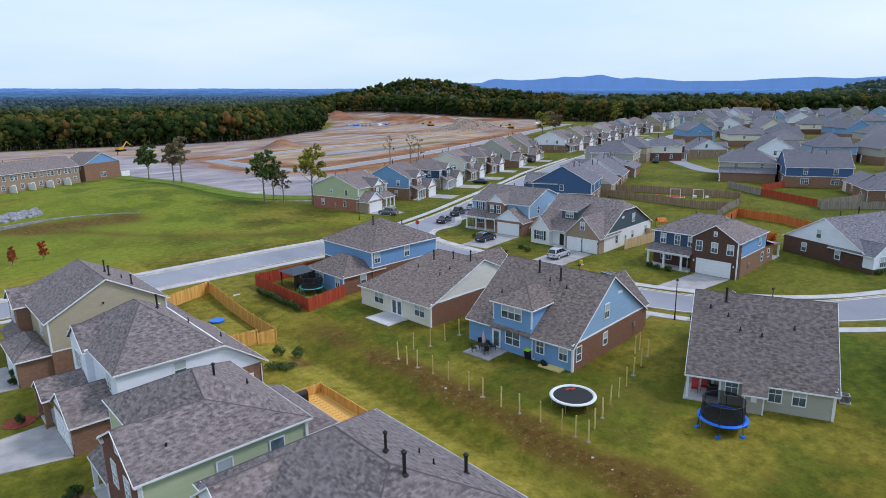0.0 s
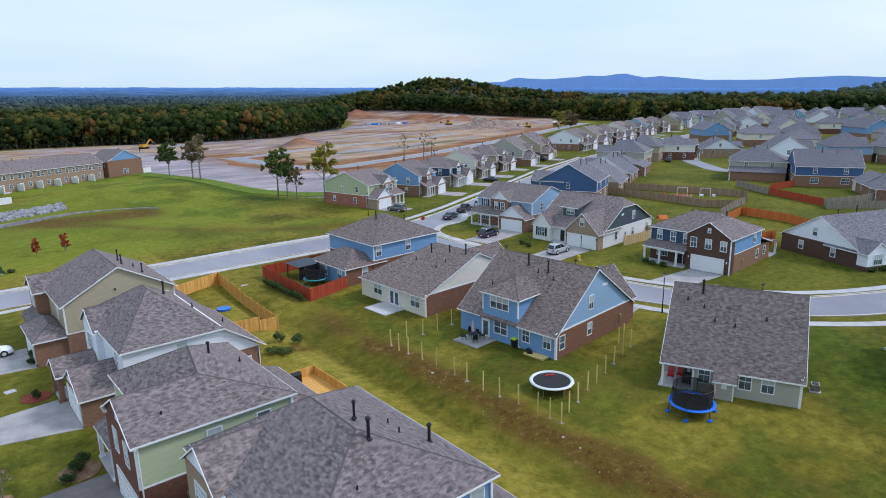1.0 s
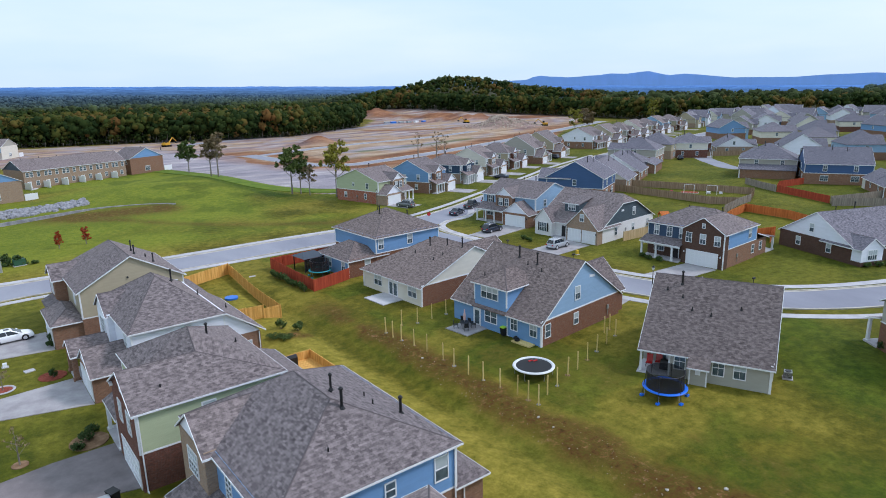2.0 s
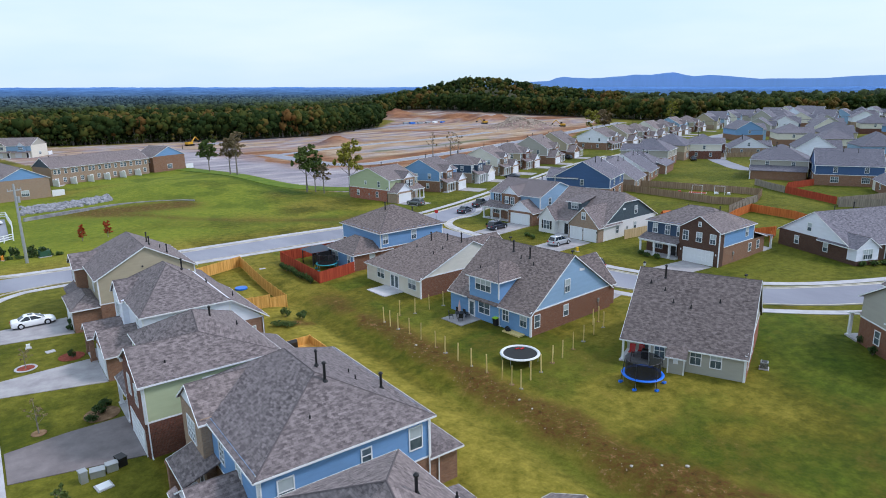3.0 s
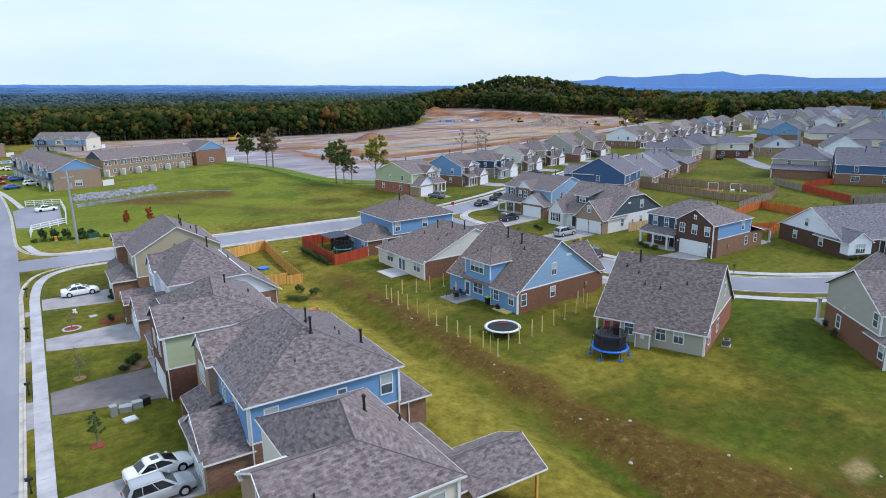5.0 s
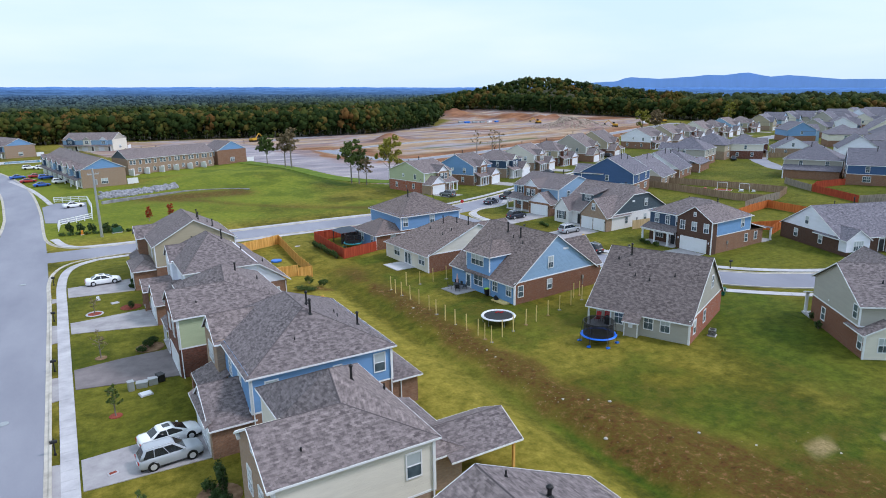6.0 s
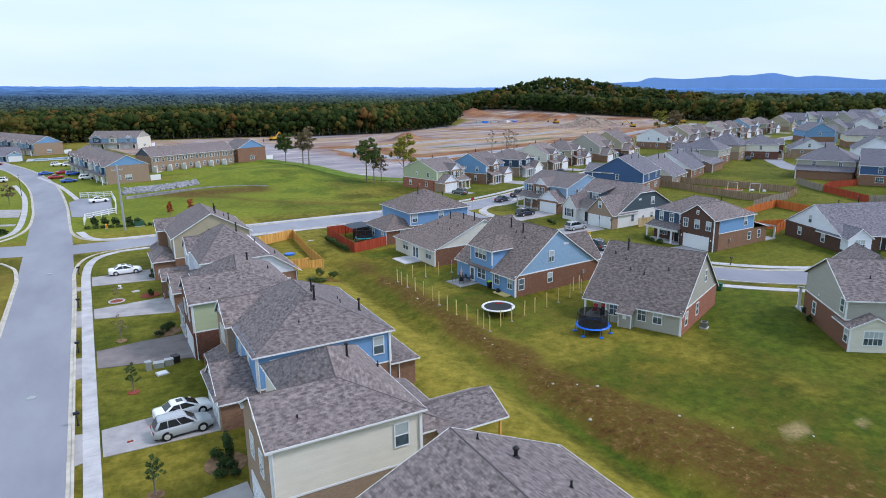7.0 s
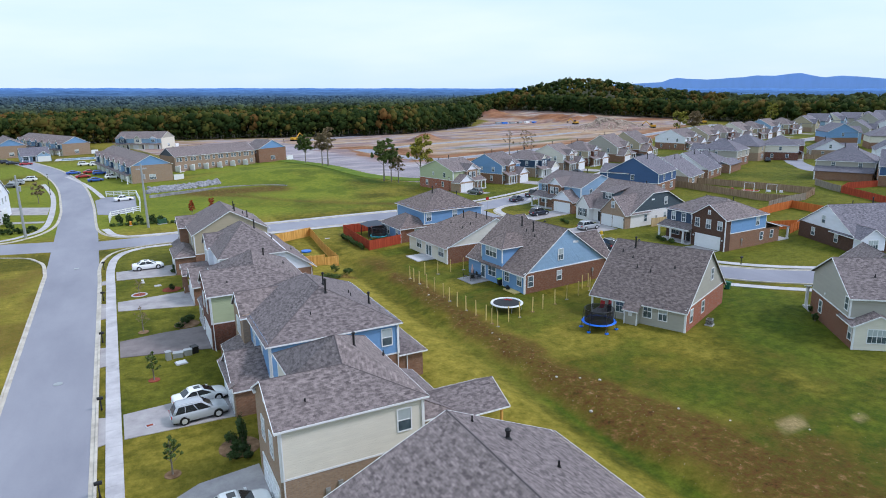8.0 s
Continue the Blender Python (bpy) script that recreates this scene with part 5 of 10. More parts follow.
def house_blue_gable():
    """Blue house with a big gable to the south over brick, rear dormer towards the swale."""
    h = thing("house", "one-and-a-half storey blue house with brick side and rear dormer", "house", 49.9, 71.0, rz=5.0)
    W, L, e = 15.2, 13.6, 2.85
    body(h, 0, 0, W, L, e, SID_BLUE, None)
    wall(h, 0.14, -0.07, W, 0, -0.3, e, BRICK_RST, "brick_wall", "brown brick end wall")
    wall(h, 0, -0.1, W, 0, e, e + 0.14, WHITE, "trim_band")
    xm, zr, o = 7.4, 8.35, 0.4
    p = (zr - e) / xm
    zl = e - p * o
    slope(h, [(-o, L + 0.25, zl), (-o, -0.3, zl), (xm, -0.3, zr), (xm, L + 0.25, zr)], SHINGLE_B)
    slope(h, [(W + o, -0.3, zl), (W + o, L + 0.25, zl), (xm, L + 0.25, zr), (xm, -0.3, zr)], SHINGLE_B)
    ridge(h, (xm, -0.3, zr), (xm, L + 0.25, zr))
    # sun on this gable is painted in as a lighter siding colour
    s = Shape()
    s.prism([(0, -0.02, e), (W, -0.02, e), (xm, -0.02, zr - 0.16)][::-1], (0, L, 0))
    part("gable_wall", s, SID_BLUE2, h, "blue lap siding, coloured lighter on the sunlit gable")
    for Y in (-0.3, L + 0.25):
        edge(h, (-o, Y, zl), (xm, Y, zr))
        edge(h, (W + o, Y, zl), (xm, Y, zr))
    edge(h, (-o, -0.3, zl), (-o, 4.9, zl), name="gutter")
    edge(h, (-o, 10.2, zl), (-o, L + 0.25, zl), name="gutter")
    # rear dormer and the wall below it
    wall(h, -0.06, 5.0, 4.6, 10.0, -0.2, 5.6, SID_BLUE, "dormer_wall")
    hip_roof(h, -0.06, 5.0, 6.4, 10.0, 5.65, 0.55, 0.35, SHINGLE_B)
    for Y in (5.0, 10.0):
        wall(h, -0.12, Y - 0.07, 0.02, Y + 0.07, 3.3, 5.6, WHITE, "corner_board")
    window(h, "W", -0.06, 7.6, 3.85, 0.85, 1.5, (1, 2), n=3)
    window(h, "W", -0.06, 7.4, 0.95, 0.9, 1.5, (1, 2), n=2)
    window(h, "W", 0, 3.9, 0.95, 0.9, 1.5, (2, 2))
    window(h, "W", 0, 1.1, 0.95, 0.9, 1.5, (2, 2))
    door(h, "W", -0.06, 9.6, 0.12, None, 0.95, 2.0, True)
    wall(h, -0.09, -0.1, 0.14, 0.12, 0, e, WHITE, "corner_board")
    downspout(h, -0.1, 4.85, 0.1, e - 0.2)
    window(h, "S", -0.07, 1.0, 0.95, 0.85, 1.45, (1, 2))
    window(h, "S", -0.07, 6.2, 1.1, 0.8, 1.3, (1, 2))
    window(h, "S", -0.03, 6.4, 4.0, 0.85, 1.5, (2, 2))
    s = Shape()
    s.prism([(8.7, -0.05, 6.1), (9.7, -0.05, 6.0), (9.7, -0.05, 6.3), (8.7, -0.05, 6.4)], (0, 0.05, 0))
    part("gable_vent", s, WHITE, h)
    meter(h, "S", -0.07, 12.6, 1.3)
    # front cross wing
    body(h, W - 4.5, 0.45, W + 1.6, 6.8, 3.0, BRICK_RST, None)
    gable_roof(h, 10.4, 0.45, W + 1.6, 6.8, 3.0, 1.04, "x", 0.28, BRICK_RST, SHINGLE_B, ends="1")
    garage(h, "E", W + 1.6, 3.6, 4.9, 2.15)
    slab_part(h, -3.4, 8.0, 0, 11.6, 0.1, mat=DRIVE)
    vent_pipe(h, 5.9, 5.4, 7.2, 1.3, 0.1)
    vent_pipe(h, 6.2, 8.4, 7.5, 1.3, 0.1)
    for x, y in ((5.2, 4.2), (5.6, 6.6), (4.6, 6.9), (3.2, 11.4)):
        vent_pipe(h, x, y, e + p * x, 0.4, 0.06, False)
    s = Shape()
    s.box(-1.1, 0.8, 0, -0.1, 3.4, 0.16)
    part("rear_step", s, POSTWOOD, h, "pale timber step")
    return h


def house_cream():
    h = thing("house", "one-storey cream-sided house with brick end and rear patio", "house", 47.9, 90.3, rz=3.0)
    W, L, e = 17.5, 13.2, 2.75
    body(h, 0, 0, W, L, e, SID_CREAM, None)
    wall(h, 0.12, -0.07, W, 0, -0.3, e, BRICK_RST, "brick_wall", "brown brick end wall")
    wall(h, 0, -0.1, W, 0, e, e + 0.14, WHITE, "trim_band")
    xm, zr, o = 9.4, 6.6, 0.4
    p = (zr - e) / xm
    p2 = (zr - e) / (W - xm)
    zl, zl2 = e - p * o, e - p2 * o
    slope(h, [(-o, L + 0.35, zl), (-o, -0.25, zl), (xm, -0.25, zr), (xm, L - 5.0, zr)], SHINGLE_B)
    slope(h, [(W + o, -0.25, zl2), (W + o, L + 0.35, zl2), (xm, L - 5.0, zr), (xm, -0.25, zr)], SHINGLE_B)
    slope(h, [(W + o, L + 0.35, zl2), (-o, L + 0.35, zl), (xm, L - 5.0, zr)], SHINGLE_B)
    ridge(h, (xm, -0.25, zr), (xm, L - 5, zr))
    ridge(h, (-o, L + 0.35, zl), (xm, L - 5, zr))
    ridge(h, (W + o, L + 0.35, zl2), (xm, L - 5, zr))
    s = Shape()
    s.prism([(0, -0.02, e), (W, -0.02, e), (xm, -0.02, zr - 0.16)][::-1], (0, 4, 0))
    part("gable_wall", s, SID_CREAM, h, "cream lap siding")
    edge(h, (-o, -0.25, zl), (xm, -0.25, zr))
    edge(h, (W + o, -0.25, zl2), (xm, -0.25, zr))
    edge(h, (-o, -0.25, zl), (-o, L + 0.35, zl), name="gutter")
    wall(h, -0.06, -0.1, 0.12, 0.1, 0, e, WHITE, "corner_board")
    wall(h, -0.06, L - 0.1, 0.06, L + 0.05, 0, e, WHITE, "corner_board")
    window(h, "W", 0, 1.9, 0.95, 0.85, 1.5, (1, 2), n=2)
    window(h, "W", 0, 9.6, 0.95, 0.85, 1.5, (1, 2), n=2)
    door(h, "W", 0, 6.6, 0.12, None, 0.9, 2.0, True)
    door(h, "W", 0, 5.6, 0.12, None, 0.9, 2.0, True)
    slab_part(h, -3.3, 4.0, 0, 8.4, 0.1)
    window(h, "S", -0.07, 12.2, 1.2, 0.8, 1.2, (1, 2))
    for x, y, hh in ((7.4, 6.9, 1.2), (8.6, 1.4, 1.3), (8.3, 4.2, 0.9)):
        vent_pipe(h, x, y, e + p * x - 0.05, hh, 0.09)
    for x, y in ((5.4, 7.8), (5.0, 3.4), (6.4, 3.0)):
        vent_pipe(h, x, y, e + p * x, 0.35, 0.06, False)
    gable_roof(h, W - 6, 3.0, W + 2.4, 9.4, 3.0, 0.7, "x", 0.3, BRICK_RST, SHINGLE_B, ends="1")
    return h


def house_blue_two():
    h = thing("house", "two-storey blue house with brick lower wing beside a red fence", "house", 52.3, 108.0, rz=2.0)
    body(h, 0, 0, 12.5, 12.0, 5.6, BRICK_RST, SID_BLUE, 2.9)
    hip_roof(h, 0, 0, 12.5, 12.0, 5.6, 0.5, 0.4, SHINGLE_B)
    body(h, -5.0, 0.2, 0, 8.8, 2.8, SID_BLUE, None)
    wall(h, -4.9, 0.13, 0, 0.2, -0.2, 2.8, BRICK_RST, "brick_wall")
    hip_roof(h, -5.0, 0.2, 2.0, 8.8, 2.8, 0.52, 0.35, SHINGLE_B)
    window(h, "S", -0.02, 0.9, 3.6, 0.9, 1.4, (2, 2))
    window(h, "S", -0.02, 6.5, 3.6, 0.9, 1.4, (2, 2))
    window(h, "S", 0.13, -1.6, 0.95, 0.9, 1.3, (1, 2))
    window(h, "W", -5.0, 1.6, 0.9, 0.9, 1.5, (2, 2))
    window(h, "W", -5.0, 6.0, 0.9, 0.9, 1.5, (1, 2), n=2)
    wall(h, -5.06, 0.1, -4.9, 0.26, 0, 2.8, WHITE, "corner_board")
    vent_pipe(h, 4.6, 5.4, 7.9, 1.2, 0.1)
    vent_pipe(h, 9.6, 4.6, 7.2, 0.6, 0.08)
    vent_pipe(h, -1.9, 3.4, 4.2, 0.35, 0.06, False)
    return h


def house_right():
    """Local x runs along the end wall from the back corner to the street, local y away from the viewer's side."""
    h = thing("house", "two-storey grey-green house with red-brown brick end wall", "house", 69.2, 38.0, rz=52.8)
    D, L, e = 12.2, 12.0, 5.45
    wall(h, 1.5, -L, D, 0, -0.3, 2.95, BRICK_RST, "brick_wall", "red-brown brick end wall")
    wall(h, 1.5, -L, D - 0.03, -0.02, 3.08, e, SID_GREY, "upper_wall")
    wall(h, 1.46, -L, D + 0.04, 0.04, 2.95, 3.08, WHITE, "trim_band")
    wall(h, 1.46, -0.12, 1.58, 0.04, 3.08, e, WHITE, "corner_board")
    zr, xm, o = 8.35, 7.0, 0.4
    pw, pe_ = (zr - e) / (xm - 1.5), (zr - e) / (D - xm)
    A, B = 0.3, -L
    slope(h, [(1.5 - o, A, e - pw * o), (1.5 - o, B, e - pw * o), (xm, B, zr), (xm, A, zr)])
    slope(h, [(D + o, B, e - pe_ * o), (D + o, A, e - pe_ * o), (xm, A, zr), (xm, B, zr)])
    ridge(h, (xm, A, zr), (xm, B, zr))
    edge(h, (1.5 - o, A, e - pw * o), (xm, A, zr))
    edge(h, (D + o, A, e - pe_ * o), (xm, A, zr))
    edge(h, (1.5 - o, A, e - pw * o), (1.5 - o, B, e - pw * o), name="gutter")
    s = Shape()
    s.prism([(1.5, -0.03, e), (D, -0.03, e), (xm, -0.03, zr - 0.16)], (0, -L + 1, 0))
    part("gable_wall", s, SID_GREY, h, "grey-green lap siding")
    # one-storey bay at the back
    wall(h, 0, -0.06, 1.5, 0.0, -0.3, 2.75, BRICK_RST, "brick_wall")
    wall(h, 0, -4.6, 1.5, -0.06, -0.3, 2.75, SID_CREAM, "bay_wall", "cream lap siding")
    gable_roof(h, -0.05, -4.6, 3.6, 0, 2.75, 0.5, "x", 0.3, SID_CREAM, ends="0")
    wall(h, -0.05, -0.14, 0.09, 0.05, 0, 2.75, WHITE, "corner_board")
    window(h, "W", 0, -2.3, 0.85, 0.9, 1.45, (2, 2), n=2)
    window(h, "W", 1.5, -6.5, 4.0, 0.9, 1.4, (2, 2))
    window(h, "N", 0.0, 0.75, 0.9, 0.8, 1.5, (1, 2))
    window(h, "N", 0.0, 9.1, 1.0, 0.8, 1.4, (1, 2))
    window(h, "N", -0.02, 2.4, 3.65, 0.8, 1.4, (1, 2))
    # street porch
    for yy in (-0.2, -3.0):
        column(h, D + 1.9, yy, 0, 2.7, 0.15)
    slope(h, [(D + 2.3, -4, 2.7), (D + 2.3, 0.1, 2.7), (D, 0.1, 3.4), (D, -4, 3.4)])
    edge(h, (D + 2.3, -4, 2.7), (D + 2.3, 0.1, 2.7), name="gutter")
    edge(h, (D + 2.3, 0.1, 2.7), (D, 0.1, 3.4))
    slab_part(h, D, -4, D + 2.2, 0.1, 0.2, "porch_slab")
    gable_roof(h, D - 5.0, -8, D + 0.5, -2.4, 6.6, 0.8, "x", 0.3, SID_GREY, ends="1")
    vent_pipe(h, 4.2, -3.2, 6.9, 0.35, 0.06, False)
    s = Shape()
    s.tube((8.2, 0.1, 3.6), (8.2, 0, 3.6), 0.12, 0.12, 8)
    part("wall_vent", s, WHITE, h)
    return h


# ---- leaves ----
BARKPALE = mat_ground_like("pale_bark", ((0.10, 0.085, 0.07), (0.18, 0.16, 0.135), (0.28, 0.25, 0.22)), 2.0, 0.95, 0.5, (3, 3, 0.6), 8)


def leaf_cloud(centres, radii, n, size, rs, tints, flat=0.75, droop=0.0):
    """Many small turned leaf clumps (two crossed triangles' worth each) about the given crowns."""
    V, F, T = [], [], []
    for (cx, cy, cz), (rx, rz_), tint in zip(centres, radii, tints):
        d = rs.normal(size=(n, 3))
        d /= np.linalg.norm(d, axis=1)[:, None]
        r = rs.uniform(0.35, 1.0, n) ** 0.5
        lob = 0.75 + 0.45 * np.sin(d[:, 0] * 3.1 + cx) * np.sin(d[:, 1] * 2.7 + cy) + 0.2 * np.sin(d[:, 2] * 4 + cx)
        p = d * (r * lob)[:, None] * np.array([rx, rx, rz_]) + np.array([cx, cy, cz])
        a = rs.normal(size=(n, 3))
        a /= np.linalg.norm(a, axis=1)[:, None]
        up = d * 0.5 + np.array([0, 0, 0.6]) + rs.normal(size=(n, 3)) * 0.5
        b = np.cross(a, up)
        b /= np.linalg.norm(b, axis=1)[:, None] + 1e-9
        s = size * rs.uniform(0.6, 1.35, n)[:, None]
        q = np.stack([p - a * s - b * s * 0.5, p + a * s * 0.4 - b * s * 0.9, p + a * s + b * s * 0.4, p - a * s * 0.3 + b * s], 1)
        base = len(V) * 4
        V.append(q.reshape(-1, 3))
        T.append(np.clip(np.repeat(tint + rs.uniform(-0.13, 0.13, n), 4), 0, 1))
    v = np.concatenate(V)
    f = np.arange(len(v)).reshape(-1, 4)
    return v, f, np.concatenate(T)


def cloud_mesh(name, v, f, t, mat):
    me = bpy.data.meshes.new(name)
    me.from_pydata(v.tolist(), [], f if isinstance(f, list) else f.tolist())
    at = me.attributes.new("tint", "FLOAT", "POINT")
    at.data.foreach_set("value", t.astype(np.float32))
    me.materials.append(mat)
    return me


rs = np.random.RandomState(11)




def in_wood(x, y):
    """Whether a place is wooded: behind the site and the estate."""
    r = math.hypot(x, y)
    b = math.degrees(math.atan2(x, y))
    knots = ((-60, 470), (-12, 520), (-4, 440), (5, 436), (13, 425), (18, 412), (24, 424), (29.3, 490), (30.1, 640), (31.1, 745), (36, 690), (41, 640), (45.4, 610), (49.4, 560), (54.5, 520), (61.5, 575), (67.7, 640), (75, 660), (100, 680))
    edge_r = np.interp(b, [k[0] for k in knots], [k[1] for k in knots])
    return r - edge_r



house_grey()
house_blue_gable()
house_cream()
house_blue_two()
house_right()


# ---- houses farther off ----
def far_house(x, y, rz, low, up, gab, label, w=12.0, d=13.0, st=2, roof="gable", wd=2.2, porch=True, pitch=0.55, mat=None, lite=False, group="houses of the estate", bay=None, doors=1, front=None, shutters=None, rear=0):
    """A house whose front faces local -y: body, roof, front gable with garage, porch, windows."""
    h = thing("house", label, "house", x, y, rz=rz, group=group)
    LITE[0] = lite
    FAR = lite or math.hypot(x, y) > 150
    e = 5.6 if st == 2 else 2.85
    mat = mat or SHINGLE_HAZE
    c, s_ = math.cos(radians(rz)), math.sin(radians(rz))
    seen = lambda nx_, ny_: (nx_ * c - ny_ * s_) * (8 - x) + (nx_ * s_ + ny_ * c) * (10 - y) > -20
    body(h, -w / 2, 0, w / 2, d, e, low, up, 2.9)
    if roof == "gable":
        zr = gable_roof(h, -w / 2, 0, w / 2, d, e, pitch, "x", 0.35, up or gab, mat, trim=not lite)
    elif roof == "cross":
        zr = gable_roof(h, -w / 2, 0, w / 2, d, e, pitch, "y", 0.35, up or gab, mat, trim=not lite)
    else:
        zr = hip_roof(h, -w / 2, 0, w / 2, d, e, pitch, 0.35, mat)
    ww = w * 0.48
    gx0 = w / 2 - ww
    fy = -wd
    ge = e - (0.3 if st == 2 else 0)
    body(h, gx0, fy, w / 2 + 0.02, 0.2, ge, gab, None)
    gable_roof(h, gx0, fy, w / 2 + 0.02, d * 0.42, ge, 0.62, "y", 0.3, gab, mat, ends="0", trim=not lite)
    if lite:
        edge(h, (gx0 - 0.3, fy - 0.24, ge - 0.2), (gx0 + ww / 2, fy - 0.24, ge + 0.31 * ww))
        edge(h, (w / 2 + 0.3, fy - 0.24, ge - 0.2), (gx0 + ww / 2, fy - 0.24, ge + 0.31 * ww))
    if st == 2:
        if lite:
            window(h, "S", fy, gx0 + ww * 0.5, 3.5, 0.9, 1.4, (2, 2), n=2, single=True)
        else:
            window(h, "S", fy, gx0 + ww * 0.27, 3.5, 0.9, 1.4, (2, 2), single=FAR)
            window(h, "S", fy, gx0 + ww * 0.73, 3.5, 0.9, 1.4, (2, 2), single=FAR)
        if not lite:
            window(h, "S", fy, gx0 + ww * 0.5, 3.5, 0.9, 1.4, (2, 2), single=FAR)
            window(h, "S", fy, gx0 + ww * 0.5, e + 0.5, 0.4, 0.7, (1, 2), single=FAR)
    elif not lite:
        window(h, "S", fy, gx0 + ww * 0.5, e + 0.35, 0.8, 1.1, (2, 2), single=FAR)
    for k in range(doors):
        garage(h, "S", fy, gx0 + ww * (k + 0.5) / doors, 4.6 if doors == 1 else 2.6, 2.15)
    if porch:
        px0, px1 = -w / 2, gx0
        slope(h, [(px0 - 0.2, -2.0, 2.7), (px1, -2.0, 2.7), (px1, 0.05, 3.6), (px0 - 0.2, 0.05, 3.6)], mat)
        if not lite:
            edge(h, (px0 - 0.2, -2.0, 2.7), (px1, -2.0, 2.7), name="gutter")
            slab_part(h, px0, -1.9, px1, 0, 0.15, "porch_slab")
            for k in range(3):
                column(h, px0 + 0.2 + (px1 - px0 - 0.5) * k / 2, -1.75, 0.1, 2.65, 0.11)
    if front:
        wall(h, -w / 2 + 0.06, -0.06, gx0, -0.021, 3.04, e - 0.02, front, "front_wall")
    if bay:
        bx = -w / 2
        wall(h, bx - 0.05, -1.6, bx + 4.2, 0.1, -0.2, 2.8, SID_WHITE, "bay_wall")
        wall(h, bx - 0.09, -1.64, bx + 4.24, 0.08, -0.2, 0.7, low, "bay_base")
        gable_roof(h, bx - 0.05, -1.6, bx + 4.2, d * 0.4, 2.8, 0.72, "y", 0.3, SID_WHITE, mat, ends="0")
        window(h, "S", -1.6, bx + 2.1, 0.95, 0.85, 1.5, (2, 2), n=2, single=FAR)
    if not lite:
        door(h, "S", 0, gx0 - 1.0, 0.15, DKMETAL)
        if not bay:
            window(h, "S", 0, -w / 2 + 1.8, 0.95, 0.9, 1.5, (2, 2), n=2, single=FAR)
    if st == 2:
        for k in (2.6,) if lite else (1.6, 4.0):
            window(h, "S", -0.06 if front else -0.02, -w / 2 + k, 3.6, 0.9, 1.4, (2, 2), shutter=shutters, single=FAR)
    for sd, pl, nx_ in (("W", -w / 2, -1), ("E", w / 2, 1)):
        off = 0.02 * nx_
        if lite and not seen(nx_, 0):
            continue
        if not lite:
            window(h, sd, pl, d * 0.3, 0.95, 0.8, 1.3, (1, 2), single=FAR)
            window(h, sd, pl, d * 0.72, 0.95, 0.8, 1.3, (1, 2), single=FAR)
        if st == 2:
            window(h, sd, pl + off, d * 0.5, 3.6, 0.8, 1.3, (1, 2), single=FAR)
        elif roof == "gable" and not lite:
            window(h, sd, pl, d * 0.55, 3.6, 0.8, 1.3, (1, 2), single=FAR)
    if seen(0, 1) or not lite:
        for k in (0.7,) if lite else (0.25, 0.7):
            window(h, "N", d, -w / 2 + w * k, 0.95, 0.9, 1.4, (2, 2), n=2, single=FAR)
            if st == 2:
                window(h, "N", d + 0.02, -w / 2 + w * k, 3.6, 0.9, 1.4, (2, 2), single=FAR)
    if rear:
        body(h, -w / 2 + 0.3, d, w / 2 - 0.2, d + rear, 2.7, low, None)
        slope(h, [(w / 2 + 0.1, d + rear + 0.35, 2.6), (-w / 2, d + rear + 0.35, 2.6), (-w / 2, d, 3.9), (w / 2 + 0.1, d, 3.9)], mat)
        edge(h, (w / 2 + 0.1, d + rear + 0.35, 2.6), (w / 2 + 0.1, d, 3.9))
        column(h, w / 2 - 0.3, d + rear + 0.1, 0, 2.6, 0.14)
    if not lite:
        vent_pipe(h, 1.2, d * 0.62, zr - 0.6, 1.2, 0.1)
        vent_pipe(h, -2.2, d * 0.66, zr - 0.8, 0.8, 0.07)
    LITE[0] = False
    return h



